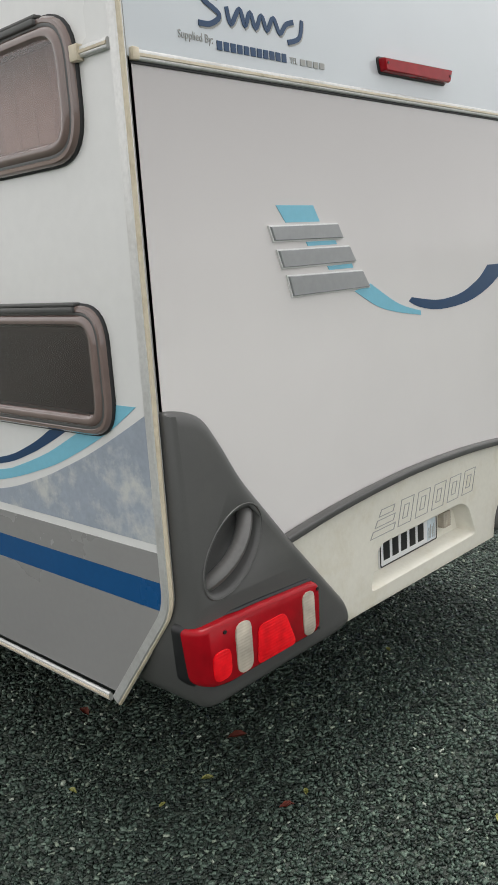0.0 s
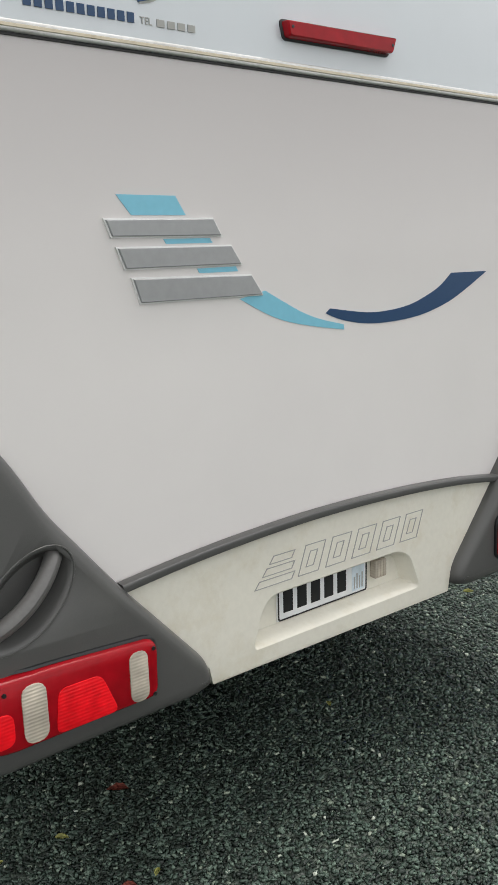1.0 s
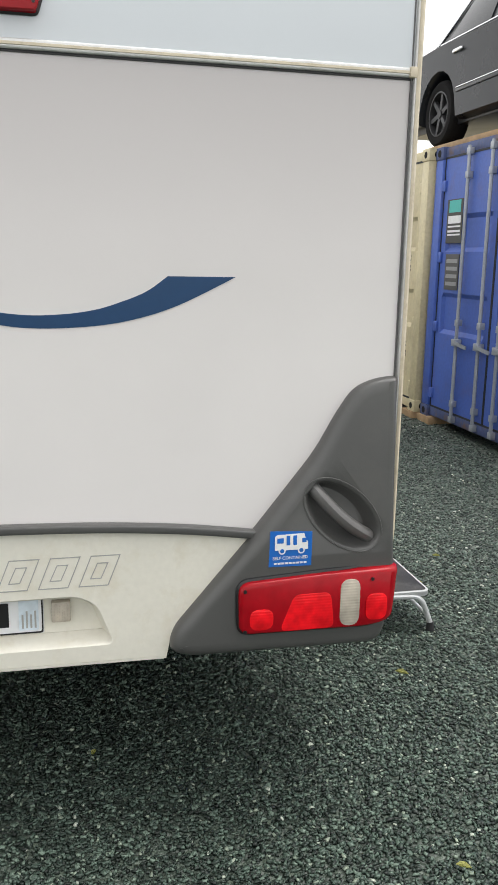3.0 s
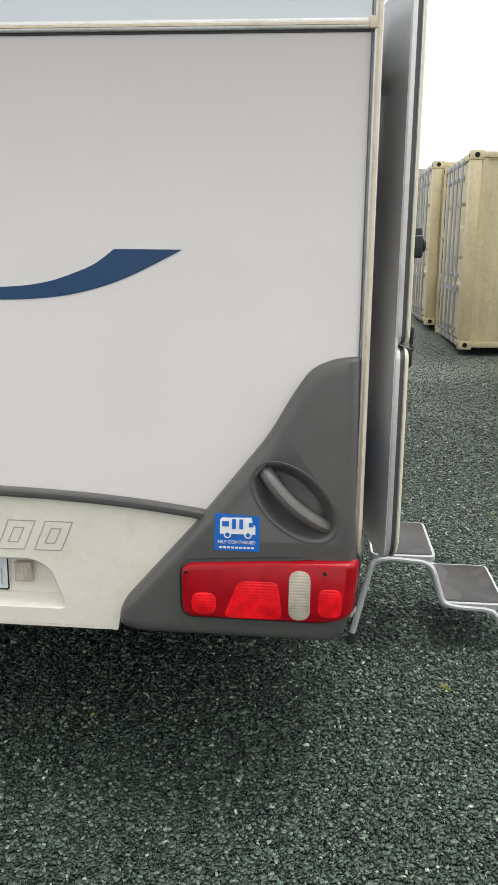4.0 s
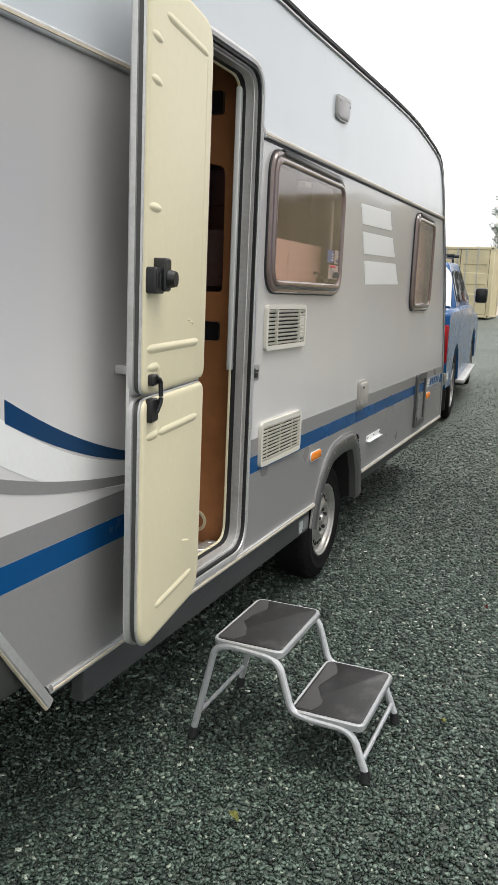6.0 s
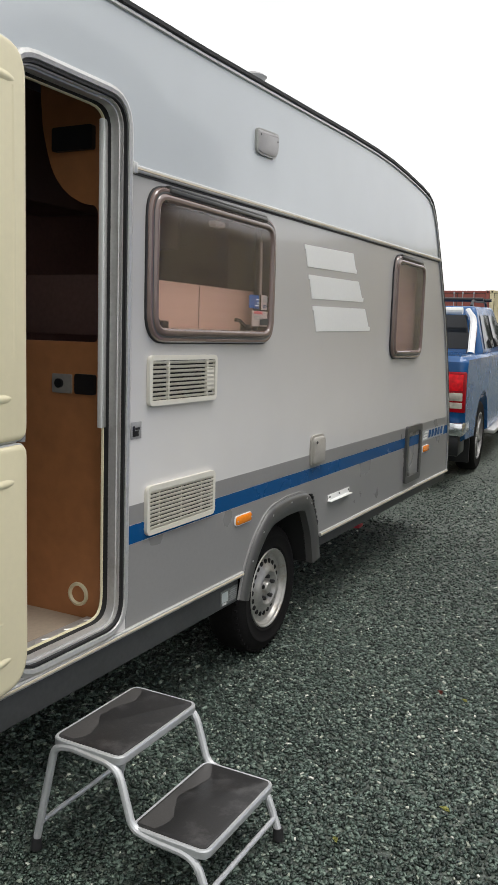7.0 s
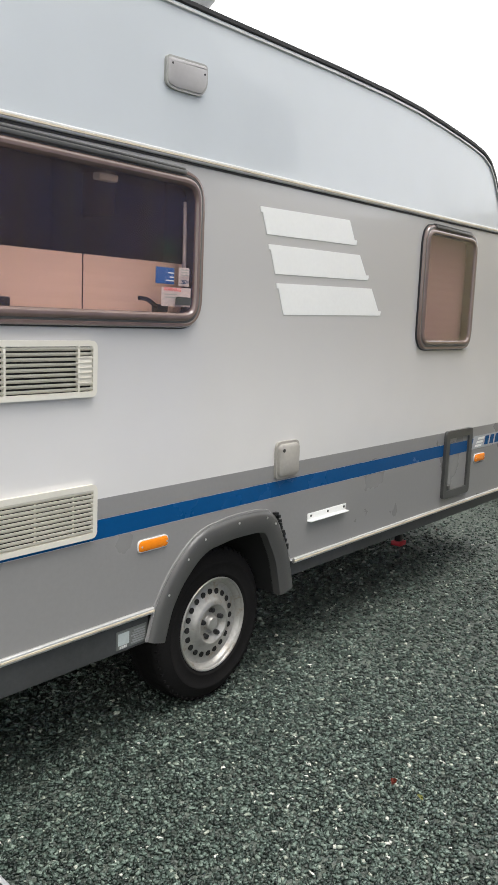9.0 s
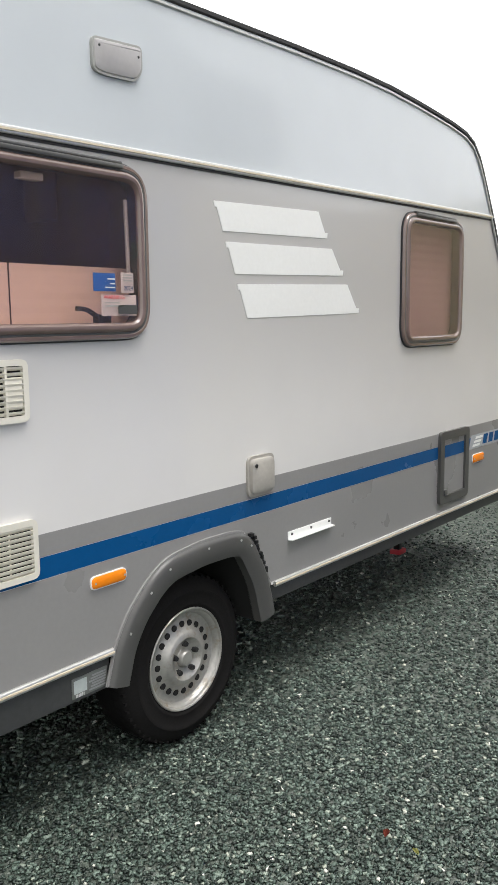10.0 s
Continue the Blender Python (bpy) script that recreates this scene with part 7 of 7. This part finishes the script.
# timber barrier by the road
fx, fz = -32.0, ground_height(-32.0)
fence = thing("timber_barrier", (fx, 4.75, fz), "weathered timber post and rail barrier by the sand road", "fence")
for y in (4.75, 7.75):
    boxed("post", (fx - 0.10, fx + 0.10, y - 0.10, y + 0.10, fz - 0.05, fz + 1.62), M_TIMBER, fence, "weathered timber post", bev=0.02)
boxed("rail", (fx + 0.10, fx + 0.18, 4.75, 7.9, fz + 1.28, fz + 1.48), M_TIMBER, fence, "weathered timber rail", bev=0.01)


# ---- trees ----
M_BARK = mat("pine_bark", (0.09, 0.065, 0.05), 0.9, var=0.3, fine=8, bump=0.01)
# dark needle green, lightened to carry the distance haze
M_NEEDLE = mat("hazed_pine_foliage", (0.085, 0.105, 0.080), 0.8, var=0.45, island=0.8)


def pine(seed, h, spread):
    rng = random.Random(seed)
    t = thing("pine_tree", (0, 0, 0), "tall dark green pine tree with uneven crown", "tree", "pines at the yard's far side")
    bm = bmesh.new()
    pts = [(rng.uniform(-0.1, 0.1) * i, rng.uniform(-0.1, 0.1) * i, h * 0.93 * i / 6) for i in range(7)]
    for i in range(6):
        cyl(bm, pts[i], pts[i + 1], 0.34 * (1 - i / 6.6), 0.34 * (1 - (i + 1) / 6.6), n=8, caps=False)
    clumps = []
    for i in range(60):
        f = 0.14 + 0.83 * (i / 59)
        a = rng.uniform(0, 2 * math.pi)
        base = Vector(pts[0]).lerp(Vector(pts[-1]), f)
        reach = spread * (1 - f) ** 0.8 * rng.uniform(0.55, 1.1) + 0.4
        tip = base + Vector((math.cos(a) * reach, math.sin(a) * reach, rng.uniform(0.1, 0.9)))
        cyl(bm, base, tip, 0.09 * (1.1 - f), 0.02, n=5, caps=False)
        for k in range(4):
            clumps.append((base.lerp(tip, 0.45 + 0.2 * k) + Vector((rng.uniform(-0.4, 0.4), rng.uniform(-0.4, 0.4), rng.uniform(-0.1, 0.5))), rng.uniform(0.45, 0.90)))
    clumps.append((Vector(pts[-1]) + Vector((0, 0, 0.2)), 0.45))
    part("trunk", bm, M_BARK, t, "tapered brown trunk with limbs")
    verts, faces = [], []
    for c, r in clumps:
        for i in range(100):
            d = Vector((rng.gauss(0, 1), rng.gauss(0, 1), rng.gauss(0, 0.7)))
            d = d.normalized() * r * rng.uniform(0.35, 1.05)
            p = c + d
            u = Vector((rng.gauss(0, 1), rng.gauss(0, 1), rng.gauss(0, 1))).normalized() * rng.uniform(0.07, 0.18)
            v = u.cross(Vector((rng.gauss(0, 1), rng.gauss(0, 1), rng.gauss(0, 1)))).normalized() * rng.uniform(0.02, 0.05)
            k = len(verts)
            verts += [p - u, p + v, p + u, p - v]
            faces.append((k, k + 1, k + 2, k + 3))
    me = bpy.data.meshes.new("crown")
    me.from_pydata(verts, [], faces)
    me.materials.append(M_NEEDLE)
    o = new("crown", me)
    o.parent = t
    o["label"] = "dense dark needles in clumps with gaps"
    return t


p_a, p_b = pine(3, 11.3, 3.9), pine(8, 10.0, 3.1)
p_a.location = (-88, -1.0, ground_height(-88))
p_b.location = (-88, 3.75, ground_height(-88))
for src, x, y, s, r in ((p_b, -88.5, 6.4, 0.88, 1.1), (p_b, -92, -4.6, 1.0, 4.0), (p_b, -91, 0.4, 0.74, 2.9), (p_b, -91, 5.2, 0.66, 0.6), (p_b, -84, -1.2, 0.42, 1.0), (p_a, -84.5, 1.4, 0.36, 3.0), (p_b, -85, 3.3, 0.45, 5.0), (p_a, -84, 5.4, 0.38, 0.3), (p_b, -86, 7.4, 0.45, 2.2), (p_a, -85, 9.6, 0.4, 4.4), (p_b, -85, -3.6, 0.42, 3.7), (p_a, -87, 12.0, 0.45, 1.9)):
    src.scale = (s, s, s)
    copy_thing(src, Matrix.Translation((x, y, ground_height(x))) @ pose(0, 0, 0, 0, 0, math.degrees(r)))
    src.scale = (1, 1, 1)


def bare_tree(seed, h, label):
    rng = random.Random(seed)
    bm = bmesh.new()

    def grow(p, d, l, r, n):
        q = p + d * l
        cyl(bm, p, q, r, r * 0.68, n=5, caps=False)
        if n:
            for k in range(3 if n > 1 else 4):
                e = (d + Vector((rng.gauss(0, 0.42), rng.gauss(0, 0.42), rng.gauss(0.1, 0.22)))).normalized()
                grow(q, e, l * rng.uniform(0.6, 0.82), r * 0.62, n - 1)
    grow(Vector((0, 0, 0)), Vector((0, 0, 1)), h * 0.26, h * 0.018, 4)
    t = thing("bare_tree", (0, 0, 0), label, "tree", "bare trees in the distance")
    part("branches", bm, mat("grey_bark", (0.17, 0.15, 0.13), 0.9, var=0.2), t, "bare grey branches")
    return t


b_a = bare_tree(4, 5.5, "small pale leafless tree among the lorries")
b_a.location = (-81, 0.75, ground_height(-81))
copy_thing(b_a, Matrix.Translation((-52, -9.5, ground_height(-52))))
copy_thing(b_a, Matrix.Translation((-50, -11.5, ground_height(-50))) @ pose(0, 0, 0, 0, 0, 130))

# ---- fallen leaves ----
M_LEAFR = mat("red_brown_leaf", (0.20, 0.035, 0.018), 0.6, var=0.3)
M_LEAFY = mat("yellow_green_leaf", (0.42, 0.42, 0.14), 0.6, var=0.3)
rng = random.Random(12)
for x, y, m_, sz in ((-2.28, 1.475, M_LEAFR, 0.035), (-1.709, 1.708, M_LEAFR, 0.035), (-1.33, 1.528, M_LEAFR, 0.025), (-1.618, 1.476, M_LEAFY, 0.022), (-1.913, 1.164, M_LEAFY, 0.02), (-1.327, 1.615, M_LEAFY, 0.018), (-1.632, 1.297, M_LEAFY, 0.016), (-0.815, 1.86, M_LEAFY, 0.018), (-3.163, 4.479, M_LEAFY, 0.022), (-2.816, 4.223, M_LEAFY, 0.018), (-4.075, 4.222, M_LEAFR, 0.024), (-4.05, 4.335, M_LEAFY, 0.018), (-1.956, 3.755, M_LEAFY, 0.028), (-1.649, 2.546, M_LEAFY, 0.018), (-0.923, 3.488, M_LEAFY, 0.022)):
    a = rng.uniform(0, 6.28)
    prof = [(-1, 0), (-0.5, 0.38), (0.1, 0.45), (0.7, 0.2), (1, 0), (0.7, -0.2), (0.1, -0.45), (-0.5, -0.38)]
    bm = bmesh.new()
    top = [bm.verts.new((x + sz * (px * math.cos(a) - py * math.sin(a)), y + sz * (px * math.sin(a) + py * math.cos(a)), 0.016 + abs(py) * sz * 0.8)) for px, py in prof]
    mid_ = bm.verts.new((x, y, 0.012))
    for i in range(8):
        bm.faces.new((top[i], top[(i + 1) % 8], mid_))
    bmesh.ops.solidify(bm, geom=bm.faces[:], thickness=0.001)
    o = part("fallen_leaf", bm, m_)
    tagged(o, "dry red-brown fallen leaf on gravel" if m_ is M_LEAFR else "small yellow-green fallen leaf on gravel", "leaf", "fallen leaves")

# ---- loose gravel ----
def gravel_material():
    m = bpy.data.materials.new("crushed_greywacke")
    m.use_nodes = True
    n, l = m.node_tree.nodes, m.node_tree.links
    b = n["Principled BSDF"]
    g = n.new("ShaderNodeNewGeometry")
    r = n.new("ShaderNodeValToRGB")
    e = r.color_ramp.elements
    e[0].position, e[0].color = 0.0, (0.009, 0.013, 0.011, 1)
    e[1].position, e[1].color = 1.0, (0.58, 0.57, 0.53, 1)
    for pos, col in ((0.40, (0.033, 0.047, 0.040)), (0.78, (0.088, 0.119, 0.101)), (0.955, (0.160, 0.198, 0.170)), (0.99, (0.29, 0.31, 0.26))):
        k = r.color_ramp.elements.new(pos)
        k.color = (*col, 1)
    l.new(g.outputs["Random Per Island"], r.inputs[0])
    tc, nz = n.new("ShaderNodeTexCoord"), n.new("ShaderNodeTexNoise")
    nz.inputs["Scale"].default_value, nz.inputs["Detail"].default_value = 160, 3
    l.new(tc.outputs["Object"], nz.inputs["Vector"])
    mr = n.new("ShaderNodeMapRange")
    mr.inputs["From Min"].default_value, mr.inputs["From Max"].default_value = 0.3, 0.7
    mr.inputs["To Min"].default_value, mr.inputs["To Max"].default_value = 0.75, 1.25
    l.new(nz.outputs[0], mr.inputs[0])
    mu = n.new("ShaderNodeMix")
    mu.data_type, mu.blend_type = "RGBA", "MULTIPLY"
    mu.inputs["Factor"].default_value = 1
    l.new(r.outputs[0], mu.inputs["A"])
    l.new(mr.outputs[0], mu.inputs["B"])
    l.new(yard_shade(n, l, tc, mu.outputs["Result"]), b.inputs["Base Color"])
    b.inputs["Roughness"].default_value = 0.42
    b.inputs["Specular IOR Level"].default_value = 0.4
    return m


def gravel():
    g = np.random.default_rng(7)
    spots = []
    for x0, x1, y0, y1, dens, s0, s1 in (
            (-2.3, 0.4, 0.6, 4.6, 9000, 0.0034, 0.0074), (-4.9, -2.3, 3.2, 4.7, 9000, 0.0034, 0.0078), (-3.4, -2.3, 0.3, 3.2, 2400, 0.005, 0.010),
            (-2.3, 0.7, -0.8, 0.6, 2000, 0.005, 0.011), (-2.3, 0.7, 4.6, 5.9, 1500, 0.006, 0.012), (0.4, 0.9, 0.6, 4.6, 1500, 0.006, 0.012),
            (-4.9, -2.3, 4.7, 6.1, 3600, 0.0038, 0.0082), (-6.8, -4.9, 3.0, 6.1, 3200, 0.004, 0.0086), (-4.9, -2.3, 2.0, 3.0, 2600, 0.006, 0.012), (-7.2, -4.9, 2.0, 2.8, 1700, 0.006, 0.012), (-9.0, -6.8, 2.9, 6.0, 1800, 0.004, 0.0084),
            (-11.5, -9.0, 3.3, 5.9, 700, 0.004, 0.008), (-14.0, -11.5, 3.0, 5.6, 250, 0.004, 0.007)):
        k = int((x1 - x0) * (y1 - y0) * dens)
        p = np.empty((k, 3))
        p[:, 0], p[:, 1] = g.uniform(x0, x1, k) + g.normal(0, 0.28, k), g.uniform(y0, y1, k) + g.normal(0, 0.28, k)
        p[:, 2] = g.uniform(s0, s1, k)
        spots.append(p)
    p = np.concatenate(spots)
    k = len(p)
    cube = np.array([[-1, -1, -1], [1, -1, -1], [1, 1, -1], [-1, 1, -1], [-1, -1, 1], [1, -1, 1], [1, 1, 1], [-1, 1, 1]], float)
    v = cube[None] * (1 + g.uniform(-0.42, 0.30, (k, 8, 3)))
    v[:, 4:, :2] *= g.uniform(0.45, 1.0, (k, 1, 1))
    v *= np.stack([g.uniform(0.85, 1.65, k), g.uniform(0.5, 1.0, k), g.uniform(0.30, 0.65, k)], 1)[:, None, :]
    a, t = g.uniform(0, 2 * np.pi, k), g.normal(0, 0.48, k)
    ca, sa, ct, st_ = np.cos(a), np.sin(a), np.cos(t), np.sin(t)
    y = v[:, :, 1] * ct[:, None] - v[:, :, 2] * st_[:, None]
    z = v[:, :, 1] * st_[:, None] + v[:, :, 2] * ct[:, None]
    x = v[:, :, 0]
    v = np.stack([x * ca[:, None] - y * sa[:, None], x * sa[:, None] + y * ca[:, None], z], 2) * p[:, 2][:, None, None]
    gh = np.interp(p[:, 0], [-55, -17, -12, -9.8, -8.0, -6.0], [1.29, 0.48, 0.24, 0.14, 0.06, 0.0])
    v += np.stack([p[:, 0], p[:, 1], gh - 0.010 + p[:, 2] * g.uniform(0.1, 0.75, k)], 1)[:, None, :]
    quads = np.array([[0, 3, 2, 1], [4, 5, 6, 7], [0, 1, 5, 4], [1, 2, 6, 5], [2, 3, 7, 6], [3, 0, 4, 7]])
    f = (quads[None] + (np.arange(k) * 8)[:, None, None]).reshape(-1)
    me = bpy.data.meshes.new("gravel")
    me.vertices.add(k * 8)
    me.vertices.foreach_set("co", v.reshape(-1))
    me.loops.add(len(f))
    me.loops.foreach_set("vertex_index", f)
    me.polygons.add(len(f) // 4)
    me.polygons.foreach_set("loop_start", np.arange(0, len(f), 4))
    me.update(calc_edges=True)
    me.validate()
    me.materials.append(gravel_material())
    return tagged(new("gravel", me), "loose crushed grey-green gravel stones over the yard", "gravel", kind="stuff")


gravel()
